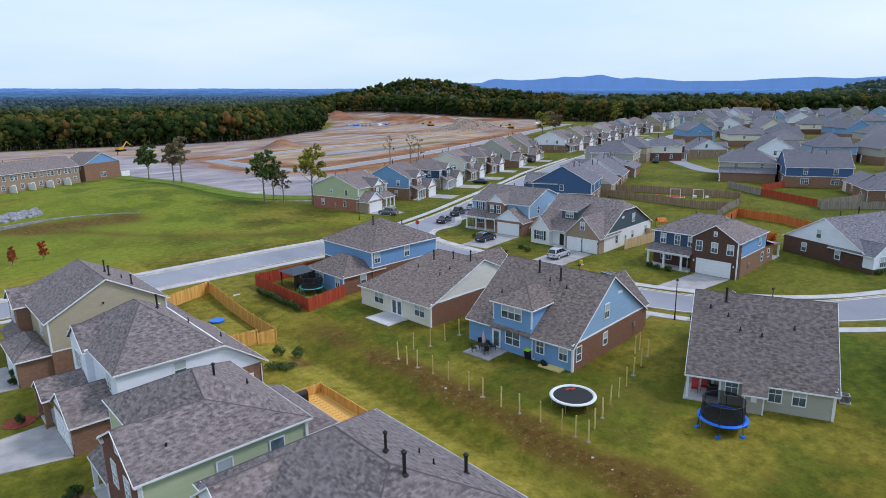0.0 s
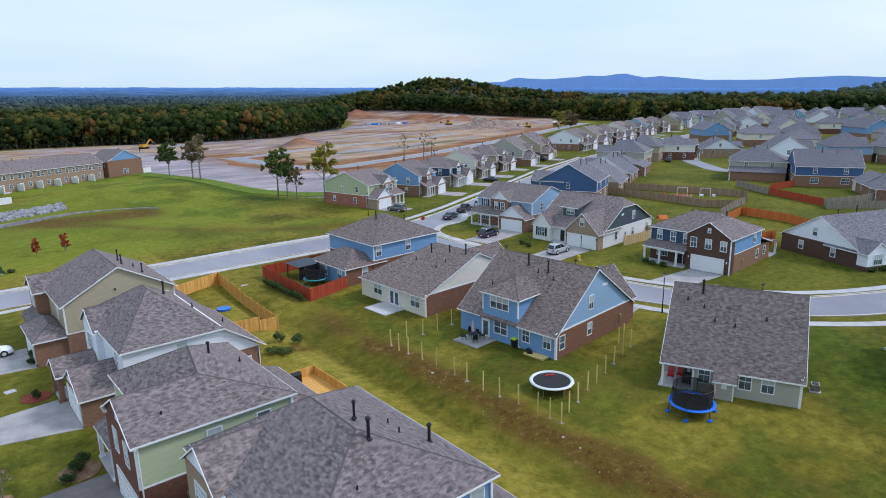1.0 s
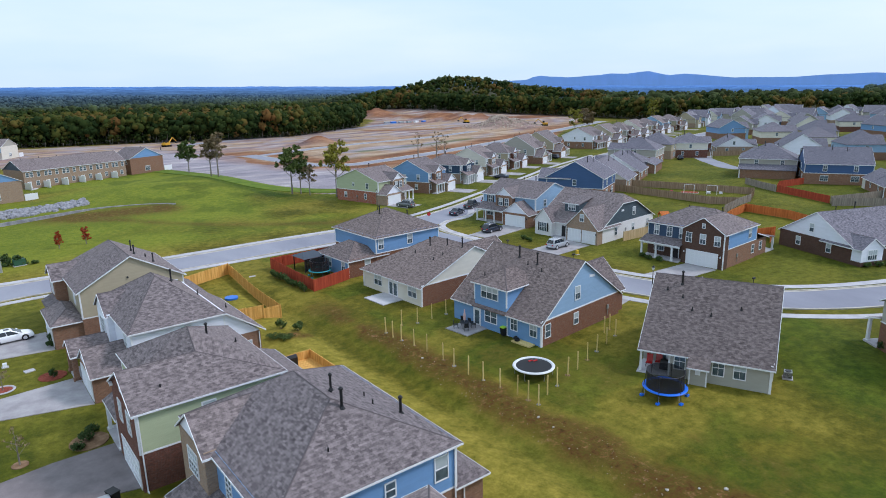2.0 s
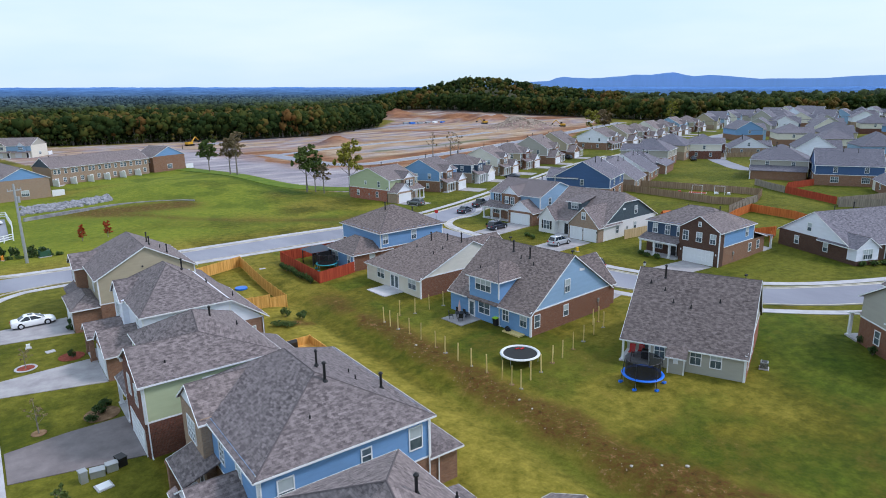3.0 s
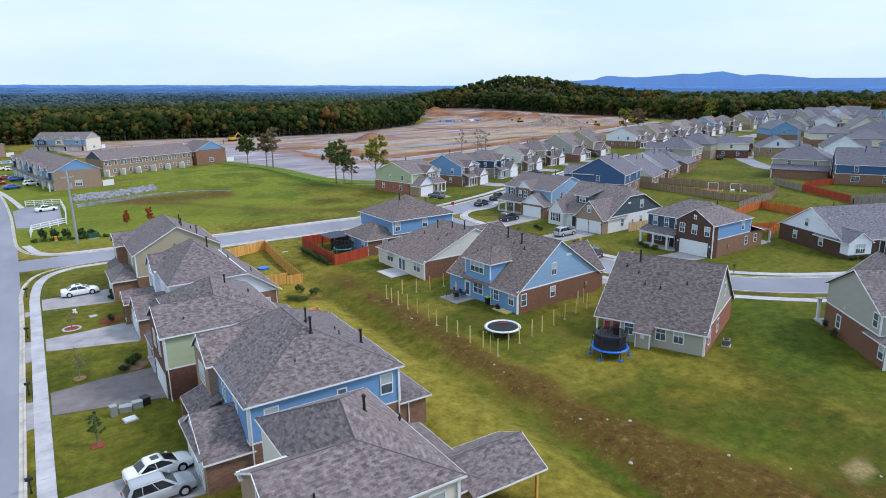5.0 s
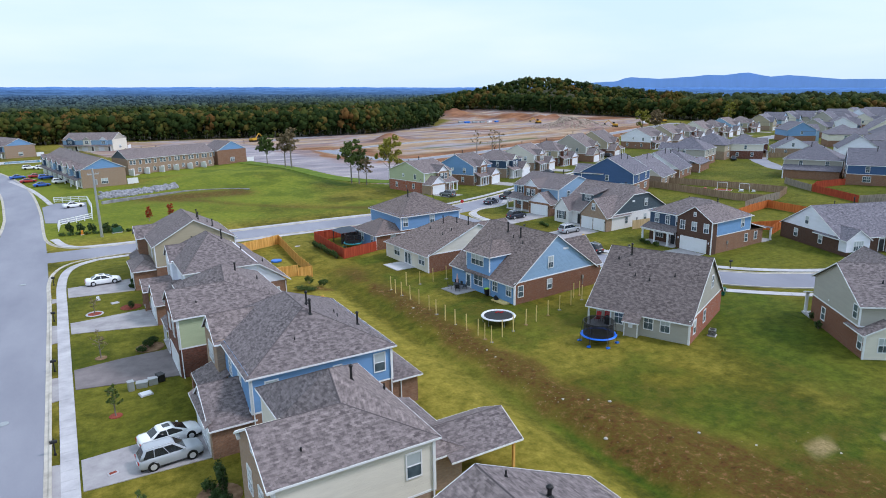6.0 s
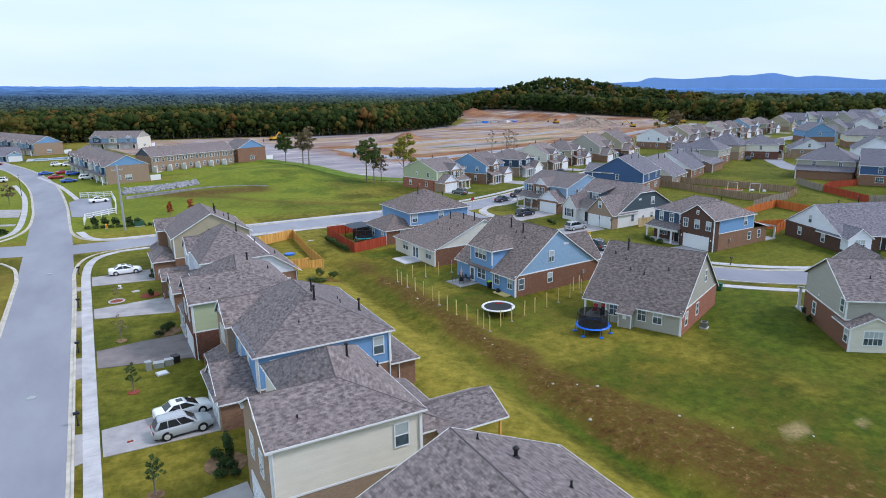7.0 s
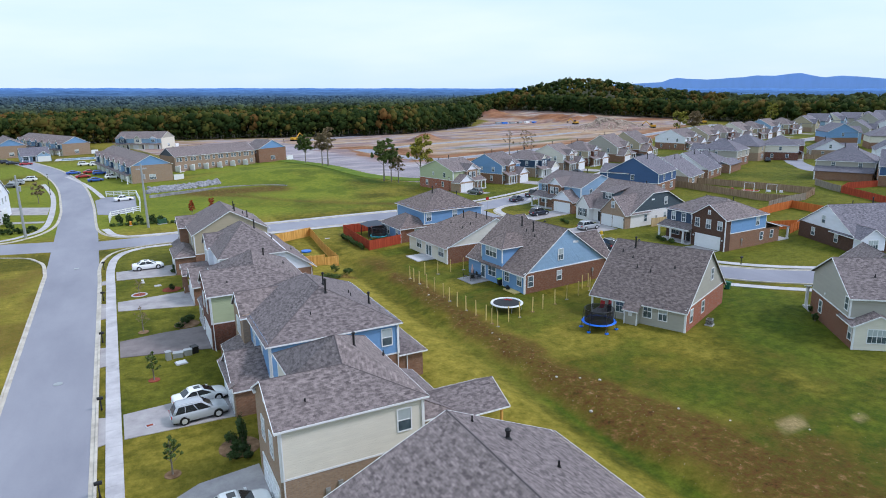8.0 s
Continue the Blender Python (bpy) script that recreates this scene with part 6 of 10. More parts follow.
def street_house(x, y, rz, low, up, gab, label, w=12.0, d=13.0, side=-1, roof="gable", pitch=0.45, wing=BRICK_TAN, reach=3.0, trimmed=SID_WHITE, drive=7.0, doors=1, far=False):
    """Two storeys whose front faces local -y: a one-storey garage wing with a white gable, a tall gabled bay
    and a porch beside it. side: the hand on which the garage stands."""
    h = thing("house", label, "house", x, y, rz=rz, group="houses of the estate")
    e, W = 5.6, w / 2
    body(h, -W, 0, W, d, e, low, up, 2.9)
    if roof == "gable":
        zr = gable_roof(h, -W, 0, W, d, e, pitch, "x", 0.35, up)
    else:
        zr = hip_roof(h, -W, 0, W, d, e, pitch, 0.35)
    # garage wing
    gw = min(5.9, w * 0.5)
    g0, g1 = (W - gw, W + 0.25) if side > 0 else (-W - 0.25, -W + gw)
    gm = (g0 + g1) / 2
    body(h, g0, -reach, g1, 0.1 if far else 0.6, 2.75, wing, None)
    gable_roof(h, g0, -reach, g1, 0.0, 2.75, 0.72, "y", 0.3, trimmed, ends="0")
    for k in range(doors):
        garage(h, "S", -reach, gm + (k - (doors - 1) / 2) * 2.9, (4.6 if gw > 5.5 else 4.2) if doors == 1 else 2.6, 2.15)
    for u in (g0 + 0.3, g1 - 0.3):
        s = Shape()
        s.box(u - 0.08, -reach - 0.14, 1.7, u + 0.08, -reach, 2.0)
        part("wall_lamp", s, BLACK, h)
    # tall bay with its own gable
    bw = min(3.4, w * 0.3)
    b0, b1 = (g0 - bw, g0 + 0.8) if side > 0 else (g1 - 0.8, g1 + bw)
    bm_ = (b0 + b1) / 2
    wall(h, b0, -1.0, b1, 0.1, -0.2, 2.9, wing, "bay_wall")
    wall(h, b0 - 0.02, -1.02, b1 + 0.02, 0.1, 2.9, e, gab, "bay_wall")
    gable_roof(h, b0, -1.0, b1, d * 0.42, e, 0.8, "y", 0.28, trimmed, ends="0")
    window(h, "S", -1.02, bm_ - 0.75, 3.55, 0.85, 1.45, (2, 2), shutter=DKMETAL, single=far)
    window(h, "S", -1.02, bm_ + 0.75, 3.55, 0.85, 1.45, (2, 2), single=far)
    # porch over the rest of the front
    p0, p1 = (-W - 0.1, b0) if side > 0 else (b1, W + 0.1)
    q0, q1 = (p0, b1 - 1.0) if side > 0 else (b0 + 1.0, p1)
    slope(h, [(q0, -2.6, 2.65), (q1, -2.6, 2.65), (q1, -0.95, 3.35), (q0, -0.95, 3.35)])
    slope(h, [(p0, -0.97, 3.342), (p1, -0.97, 3.342), (p1, 0.0, 3.75), (p0, 0.0, 3.75)])
    edge(h, (q0, -2.6, 2.65), (q1, -2.6, 2.65), name="gutter")
    wall(h, q0 + 0.15, -2.42, q1 - 0.1, -2.28, 2.3, 2.55, WHITE, "porch_beam")
    slab_part(h, q0 + 0.05, -2.5, q1 - 0.05, -0.9, 0.15, "porch_slab")
    for k in range(4):
        column(h, q0 + 0.3 + (q1 - q0 - 0.6) * k / 3, -2.35, 0.1, 2.35, 0.12)
    door(h, "S", -1.02, bm_ + side * 0.6, 0.15, DKMETAL)
    wx = (p0 + p1) / 2
    if abs(p1 - p0) > 1.6:
        window(h, "S", 0, wx, 0.95, 0.9, 1.5, (2, 2), n=2 if abs(p1 - p0) > 3 else 1, single=far)
        window(h, "S", -0.02, wx, 3.75, 0.85, 1.4, (2, 2), shutter=DKMETAL if abs(p1 - p0) > 2.4 else None, single=far)
    for sd, pl, nx_ in (("W", -W, -1), ("E", W, 1)):
        window(h, sd, pl, d * 0.3, 0.95, 0.75, 1.3, (1, 2), single=far)
        window(h, sd, pl + 0.02 * nx_, d * 0.25, 3.6, 0.8, 1.3, (1, 2), single=far)
        window(h, sd, pl + 0.02 * nx_, d * 0.58, 4.0, 0.6, 0.8, (1, 2), single=far)
        window(h, sd, pl, d * 0.78, 0.95, 0.8, 1.3, (1, 2), single=far)
        meter(h, sd, pl, d * 0.5, 1.2)
    for k in (0.25, 0.7):
        window(h, "N", d, -W + w * k, 0.95, 0.9, 1.4, (2, 2), n=2, single=far)
        window(h, "N", d + 0.02, -W + w * k, 3.6, 0.9, 1.4, (2, 2), single=far)
    for px in (-W + 0.12, W - 0.12):
        s = Shape()
        s.box(px - 0.05, -0.12, 0.1, px + 0.05, -0.02, e - 0.3)
        part("downspout", s, WHITE, h)
    vent_pipe(h, 1.2, d * 0.62, zr - 0.6, 1.2, 0.1)
    vent_pipe(h, -2.2, d * 0.66, zr - 0.8, 0.8, 0.07)
    vent_pipe(h, 3.0, d * 0.36, zr - 1.2, 0.4, 0.06, False)
    m = pose(x, y, 0, 0, 0, rz)
    driveway([tuple((m @ Vector((u, v, 0)))[:2]) for u, v in ((gm - 2.7, -reach - drive), (gm + 2.7, -reach - drive), (gm + 2.7, -reach - 0.02), (gm - 2.7, -reach - 0.02))])
    return h


# the row on the outer side of the cross street, going away from the junction
street_house(89.6, 159.3, 14, BRICK_ORG, SID_GREEN, BRICK_TAN, "two-storey pale green house with orange brick base", 10.4, 14.5, -1, "gable", 0.36, drive=6.4)
street_house(107.6, 164.4, 25, BRICK_BRN, SID_BLUE, BRICK_BRN, "two-storey house in blue siding with brown brick bay", 9.8, 12.5, 1, "gable", 0.5, drive=6.6)
street_house(124.4, 171.6, 25, BRICK_TAN, SID_NAVY, SID_NAVY, "two-storey navy house with pale brick garage wing", 9.8, 12.5, 1, "hip", 0.5, wing=BRICK_WHT, trimmed=SID_CREAM, drive=6.6)
street_house(140.8, 178.8, 25, BRICK_TAN, SID_CREAM, BRICK_TAN, "two-storey tan brick house with white gables", 9.8, 12.5, 1, "gable", 0.5, drive=6.6)
street_house(157, 185.6, 24, BRICK_RED, SID_TAN, BRICK_RED, "two-storey red-brown brick house with white gables", 10.2, 12.5, 1, "hip", 0.55, wing=BRICK_BRN, drive=5, far=True)
street_house(175, 190.4, 24, BRICK_BRN, SID_GREY, BRICK_BRN, "two-storey brown brick house beside the street", 11.8, 14, -1, "gable", 0.6, wing=BRICK_BRN, trimmed=SID_GREY, drive=5, far=True)
street_house(194, 198.6, 23, BRICK_RED, SID_TAN, BRICK_BRN, "two-storey brick house with tan siding and brown gables", 12, 14, -1, "gable", 0.6, wing=BRICK_BRN, trimmed=BRICK_BRN, drive=5, far=True)
street_house(231, 208.5, 17, BRICK_BRN, SID_WHITE, BRICK_TAN, "two-storey white-sided house on brown brick", 15, 14, 1, "gable", 0.45, drive=5, far=True)
for k, (fx, fy_, lw, sd, gb, lab) in enumerate(((250, 213.5, BRICK_TAN, SID_TAN, BRICK_BRN, "two-storey tan house with brown brick bay"), (267, 218, BRICK_RED, SID_GREY, BRICK_RED, "two-storey grey house with dark brick bay"),
                                                (285, 223.5, BRICK_TAN, SID_CREAM, BRICK_TAN, "two-storey cream house with tan brick bay"), (303, 229, BRICK_BRN, SID_TAN, BRICK_TAN, "two-storey brown house in a row"),
                                                (323, 236, BRICK_TAN, SID_BLUE2, SID_BLUE2, "two-storey light blue house with white gables"), (344, 241, BRICK_BRN, SID_TAN, BRICK_BRN, "two-storey brown brick house in a row"))):
    street_house(fx, fy_, 15, lw, sd, gb, lab, 12, 13, 1 if k % 2 else -1, ("gable", "hip")[k % 2], 0.55, wing=lw, far=True)
# corner houses across the junction
street_house(93.4, 121.6, -80, BRICK_BRN, SID_BLUE2, BRICK_BRN, "two-storey light blue house with brown brick wing and porch", 13.4, 13.2, 1, "gable", 0.36, wing=BRICK_BRN, reach=3.1, drive=11.5)


def house_slate():
    """White brick with a slate half-hipped gable, double garage under a tan brick gable, roof dormer."""
    h = thing("house", "white brick house with slate gable and tan brick garage", "house", 91.3, 103.3, rz=-85, group="houses of the estate")
    W, d, e, zr, ym = 7.1, 17.4, 2.95, 7.9, 8.4
    body(h, -W, 0, W, d, e, BRICK_WHT, None)
    p = (zr - e) / ym
    o, zl = 0.4, e - 0.4 * p
    cl = 1.5
    zc = zr - cl * 0.9
    ya, yb = ym - (zr - zc) / p, ym + (zr - zc) / p
    A, B = -W - 0.25, W + 0.25
    slope(h, [(A, -o, zl), (B, -o, zl), (B, ya, zc), (B - cl, ym, zr), (A, ym, zr)])
    slope(h, [(B, d + o, zl), (A, d + o, zl), (A, ym, zr), (B - cl, ym, zr), (B, yb, zc)])
    slope(h, [(B, ya, zc), (B, yb, zc), (B - cl, ym, zr)])
    ridge(h, (A, ym, zr), (B - cl, ym, zr))
    s = Shape()
    s.prism([(W - 0.02, 0, e), (W - 0.02, ya + 0.1, zc - 0.17), (W - 0.02, yb - 0.1, zc - 0.17), (W - 0.02, d, e)], (-2 * W + 0.04, 0, 0))
    part("gable_wall", s, SID_SLATE, h, "dark slate lap siding")
    wall(h, W, 0, W + 0.04, d, e - 0.02, e + 0.14, WHITE, "trim_band")
    for a, c in (((B, -o, zl), (B, ya, zc)), ((B, ya, zc), (B, yb, zc)), ((B, d + o, zl), (B, yb, zc)), ((A, -o, zl), (A, ym, zr)), ((A, d + o, zl), (A, ym, zr))):
        edge(h, a, c)
    edge(h, (-3.0, -o, zl), (0.4, -o, zl), name="gutter")
    # garage under a brick gable
    body(h, 0.5, -1.5, W + 0.02, 0.1, e, BRICK_TAN, None)
    gable_roof(h, 0.5, -1.5, W + 0.02, 5.6, e, 0.98, "y", 0.28, BRICK_TAN, ends="0")
    for u in (2.25, 5.35):
        garage(h, "S", -1.5, u, 2.6, 2.2)
    window(h, "S", -1.5, 3.8, 3.9, 0.75, 1.25, (2, 2))
    for u in (0.75, 3.8, 6.85):
        s = Shape()
        s.box(u - 0.07, -1.64, 1.75, u + 0.07, -1.5, 2.05)
        part("wall_lamp", s, BLACK, h)
    # bay with a white gable and shuttered window
    wall(h, -W - 0.02, -1.1, -3.2, 0.1, -0.2, e, BRICK_WHT, "bay_wall")
    gable_roof(h, -W - 0.02, -1.1, -3.2, 4.6, e, 1.15, "y", 0.26, BRICK_WHT, ends="0")
    window(h, "S", -1.1, -5.15, 0.8, 0.75, 1.6, (2, 2), n=2, shutter=BLACK)
    # dormer in the front slope
    wall(h, -2.9, 2.5, 0.3, 6.0, e, 6.1, SID_SLATE, "dormer_wall")
    slope(h, [(-3.2, 2.1, 6.05), (0.6, 2.1, 6.05), (0.6, 6.6, 6.95), (-3.2, 6.6, 6.95)])
    edge(h, (-3.2, 2.1, 6.05), (0.6, 2.1, 6.05), name="gutter")
    window(h, "S", 2.5, -1.3, 4.75, 0.75, 1.05, (2, 2), n=2)
    slab_part(h, -3.1, -1.3, 0.4, 0, 0.15, "porch_slab")
    door(h, "S", 0, -1.2, 0.15, DKMETAL)
    # end wall openings
    window(h, "E", W, 4.4, 0.95, 0.8, 1.3, (1, 2))
    window(h, "E", W, 10.2, 0.95, 0.8, 1.3, (1, 2))
    window(h, "E", W, 15.4, 0.95, 0.8, 1.4, (1, 2))
    window(h, "E", W, 10.3, 3.9, 0.85, 1.4, (2, 2))
    s = Shape()
    s.box(W, 6.0, 5.0, W + 0.05, 6.8, 5.35)
    part("gable_vent", s, WHITE, h)
    meter(h, "E", W, 7.6, 1.3)
    vent_pipe(h, 2.4, 9.6, 7.0, 1.0, 0.09)
    vent_pipe(h, -2.4, 9.9, 6.9, 0.7, 0.07)
    return h


house_slate()


def house_umber():
    """Dark brick front gable beside navy siding over a porch; light blue upper side, one-storey rear wing."""
    h = thing("house", "two-storey dark brick house with navy and blue siding", "house", 92.9, 80.5, rz=-87, group="houses of the estate")
    W, d, e = 6.75, 9.6, 5.6
    body(h, -W, 0, W, d, e, BRICK_BRN, SID_BLUE, 2.9)
    hip_roof(h, -W, 0, W, d, e, 0.5, 0.35)
    # brick half under its own gable
    wall(h, 0.0, -1.3, W + 0.05, 0.06, -0.3, e + 0.02, BRICK_DRK, "front_wall", "dark umber brick")
    gable_roof(h, 0.0, -1.3, W + 0.05, 4.6, e, 0.62, "y", 0.3, BRICK_DRK, ends="0")
    wall(h, W - 0.05, -1.36, W + 0.11, -1.24, 0, e - 0.1, WHITE, "corner_board")
    garage(h, "S", -1.3, 3.4, 4.9, 2.2)
    for u in (1.1, 3.4, 5.7):
        window(h, "S", -1.3, u, 3.55, 0.85, 1.45, (2, 2))
    window(h, "S", -1.3, 3.4, e + 0.45, 0.36, 0.6, (1, 2))
    for u in (0.45, 6.35):
        s = Shape()
        s.box(u - 0.07, -1.44, 1.75, u + 0.07, -1.3, 2.05)
        part("wall_lamp", s, WHITE, h)
    # navy half with a porch
    wall(h, -W + 0.05, -0.06, 0.0, -0.021, 2.95, e - 0.02, SID_NAVY, "front_wall", "navy lap siding")
    wall(h, -W + 0.05, -0.05, 0.0, -0.021, -0.1, 2.95, BRICK_DRK, "front_wall")
    for u in (-5.2, -2.9, -0.75):
        window(h, "S", -0.06, u, 3.55, 0.8, 1.45, (2, 2), shutter=None)
    slope(h, [(-W - 0.25, -2.3, 2.65), (0.15, -2.3, 2.65), (0.15, 0.02, 3.4), (-W - 0.25, 0.02, 3.4)])
    edge(h, (-W - 0.25, -2.3, 2.65), (0.15, -2.3, 2.65), name="gutter")
    wall(h, -W, -2.15, 0.1, -2.0, 2.3, 2.55, WHITE, "porch_beam")
    slab_part(h, -W, -2.2, 0, 0, 0.16, "porch_slab")
    for u in (-W + 0.15, -4.0, -1.2):
        column(h, u, -2.05, 0.1, 2.35, 0.13)
    door(h, "S", -0.05, -1.6, 0.15, DKMETAL)
    window(h, "S", -0.05, -4.6, 0.95, 0.85, 1.5, (2, 2), n=2)
    # side and rear
    window(h, "E", W + 0.02, 7.2, 3.7, 0.8, 1.4, (2, 2))
    window(h, "E", W, 8.6, 0.95, 0.8, 1.3, (1, 2))
    wall(h, -W + 0.4, d, W - 0.1, d + 4.2, -0.3, 2.7, BRICK_BRN, "rear_wall")
    slope(h, [(W + 0.2, d + 4.6, 2.65), (-W + 0.1, d + 4.6, 2.65), (-W + 0.1, d, 4.05), (W + 0.2, d, 4.05)])
    edge(h, (W + 0.2, d + 4.6, 2.65), (W + 0.2, d, 4.05))
    slope(h, [(W + 0.2, d + 7.0, 2.4), (W - 4.5, d + 7.0, 2.4), (W - 4.5, d + 4.2, 2.8), (W + 0.2, d + 4.2, 2.8)])
    column(h, W - 0.1, d + 6.8, 0, 2.35, 0.14)
    column(h, W - 4.2, d + 6.8, 0, 2.35, 0.14)
    slab_part(h, W - 4.6, d + 4.1, W + 0.1, d + 7.1, 0.12)
    window(h, "E", W - 0.1, d + 2.0, 0.95, 0.8, 1.3, (1, 2))
    meter(h, "E", W, 3.2, 1.3)
    vent_pipe(h, 2.8, 5.6, 7.6, 0.5, 0.08)
    vent_pipe(h, -2.6, 5.2, 7.7, 0.35, 0.06, False)
    return h


house_umber()
for q in (((91.4, 74.3), (91.7, 79.4), (80.9, 80.2), (81.9, 75.0)), ((89.6, 97.0), (89.9, 103.0), (77.7, 101.6), (77.6, 96.0)), ((110.6, 57.4), (113.6, 53.2), (104.6, 49.6), (100.6, 53.4))):
    driveway(q)
driveway([(66.6, 73.6), (66.4, 79.4), (69.9, 79.8), (70.5, 74.4)])
far_house(117.1, 59.4, -20.8, BRICK_DRK, None, SID_WHITE, "one-storey dark brick house with white gable", 17, 14.2, 1, "gable", 1.2, False, 0.58, bay=True)
far_house(126, 138.6, -155, BRICK_BRN, SID_DEEP, SID_DEEP, "two-storey deep blue house with shingle roof", 13, 14, 2, "gable")
far_house(142.5, 146.4, -155, BRICK_TAN, SID_CREAM, SID_CREAM, "cream-sided house with grey roof", 13, 16, 1, "gable", pitch=0.62)
far_house(158.5, 153.8, -155, BRICK_BRN, SID_WHITE, SID_BLUE2, "white-sided house with brick base", 13, 16, 1, "gable", pitch=0.6)
far_house(175, 161, -156, BRICK_BRN, SID_BLUE2, SID_GREY, "blue-sided house with lean-to patio roof", 13, 14, 1, "hip", rear=3)
far_house(193, 169, -158, BRICK_BRN, SID_GREY, SID_GREY, "grey two-storey house with hip roof", 13, 14, 2, "hip")
far_house(214, 176, -162, BRICK_TAN, SID_TAN, SID_TAN, "tan two-storey house with hip roof", 13, 14, 2, "hip", lite=True)
far_house(230, 158, 40, BRICK_RED, SID_CREAM, BRICK_RED, "two-storey red brick house with shutters", 12, 12, 2, "hip", shutters=DKMETAL)
far_house(253, 152, 40, BRICK_TAN, SID_WHITE, SID_WHITE, "white-gabled house with brick garage", 14, 14, 1, "gable")
far_house(203, 121, 115, BRICK_BRN, SID_GREY, SID_GREY, "large grey-brown two-storey house", 15, 14, 2, "hip", rear=2.5)
far_house(202, 103, 120, BRICK_BRN, SID_DEEP, SID_DEEP, "deep blue two-storey house behind a red fence", 16, 14, 2, "gable")
far_house(192, 82, 125, BRICK_BRN, SID_CREAM, SID_CREAM, "cream one-storey house with brick base", 16, 14, 1, "hip")
far_house(182, 60, 125, BRICK_BRN, SID_CREAM, SID_WHITE, "cream and white house with brick base", 16, 14, 2, "gable")

def pent(x0, y0, x1, y1, e, rise, axis):
    """Walls of a gabled block as one closed mesh."""
    s = Shape()
    if axis == "x":
        ym = (y0 + y1) / 2
        s.prism([(x0, y0, -0.3), (x0, y0, e), (x0, ym, e + rise), (x0, y1, e), (x0, y1, -0.3)], (x1 - x0, 0, 0))
    else:
        xm = (x0 + x1) / 2
        s.prism([(x1, y0, -0.3), (x1, y0, e), (xm, y0, e + rise), (x0, y0, e), (x0, y0, -0.3)], (0, y1 - y0, 0))
    return s


def saddle(x0, y0, x1, y1, e, rise, axis, hip=0.0, o=0.35):
    """A roof of two or four slopes as one mesh; hip: the inset of the ridge's ends."""
    s = Shape()
    t = (0, 0, -0.14)
    if axis == "x":
        ym, lo, zr = (y0 + y1) / 2, e + 0.12 - rise * o / ((y1 - y0) / 2), e + rise + 0.12
        A, B, C, D = (x0 - o, y0 - o, lo), (x1 + o, y0 - o, lo), (x1 + o, y1 + o, lo), (x0 - o, y1 + o, lo)
        p, q = (x0 - o + hip, ym, zr), (x1 + o - hip, ym, zr)
        s.prism([A, B, q, p], t)
        s.prism([C, D, p, q], t)
        if hip:
            s.prism([D, A, p], t)
            s.prism([B, C, q], t)
    else:
        xm, lo, zr = (x0 + x1) / 2, e + 0.12 - rise * o / ((x1 - x0) / 2), e + rise + 0.12
        A, B, C, D = (x0 - o, y0 - o, lo), (x1 + o, y0 - o, lo), (x1 + o, y1 + o, lo), (x0 - o, y1 + o, lo)
        p, q = (xm, y0 - o + hip, zr), (xm, y1 + o - hip, zr)
        s.prism([D, A, p, q], t)
        s.prism([B, C, q, p], t)
        if hip:
            s.prism([A, B, p], t)
            s.prism([C, D, q], t)
    return s


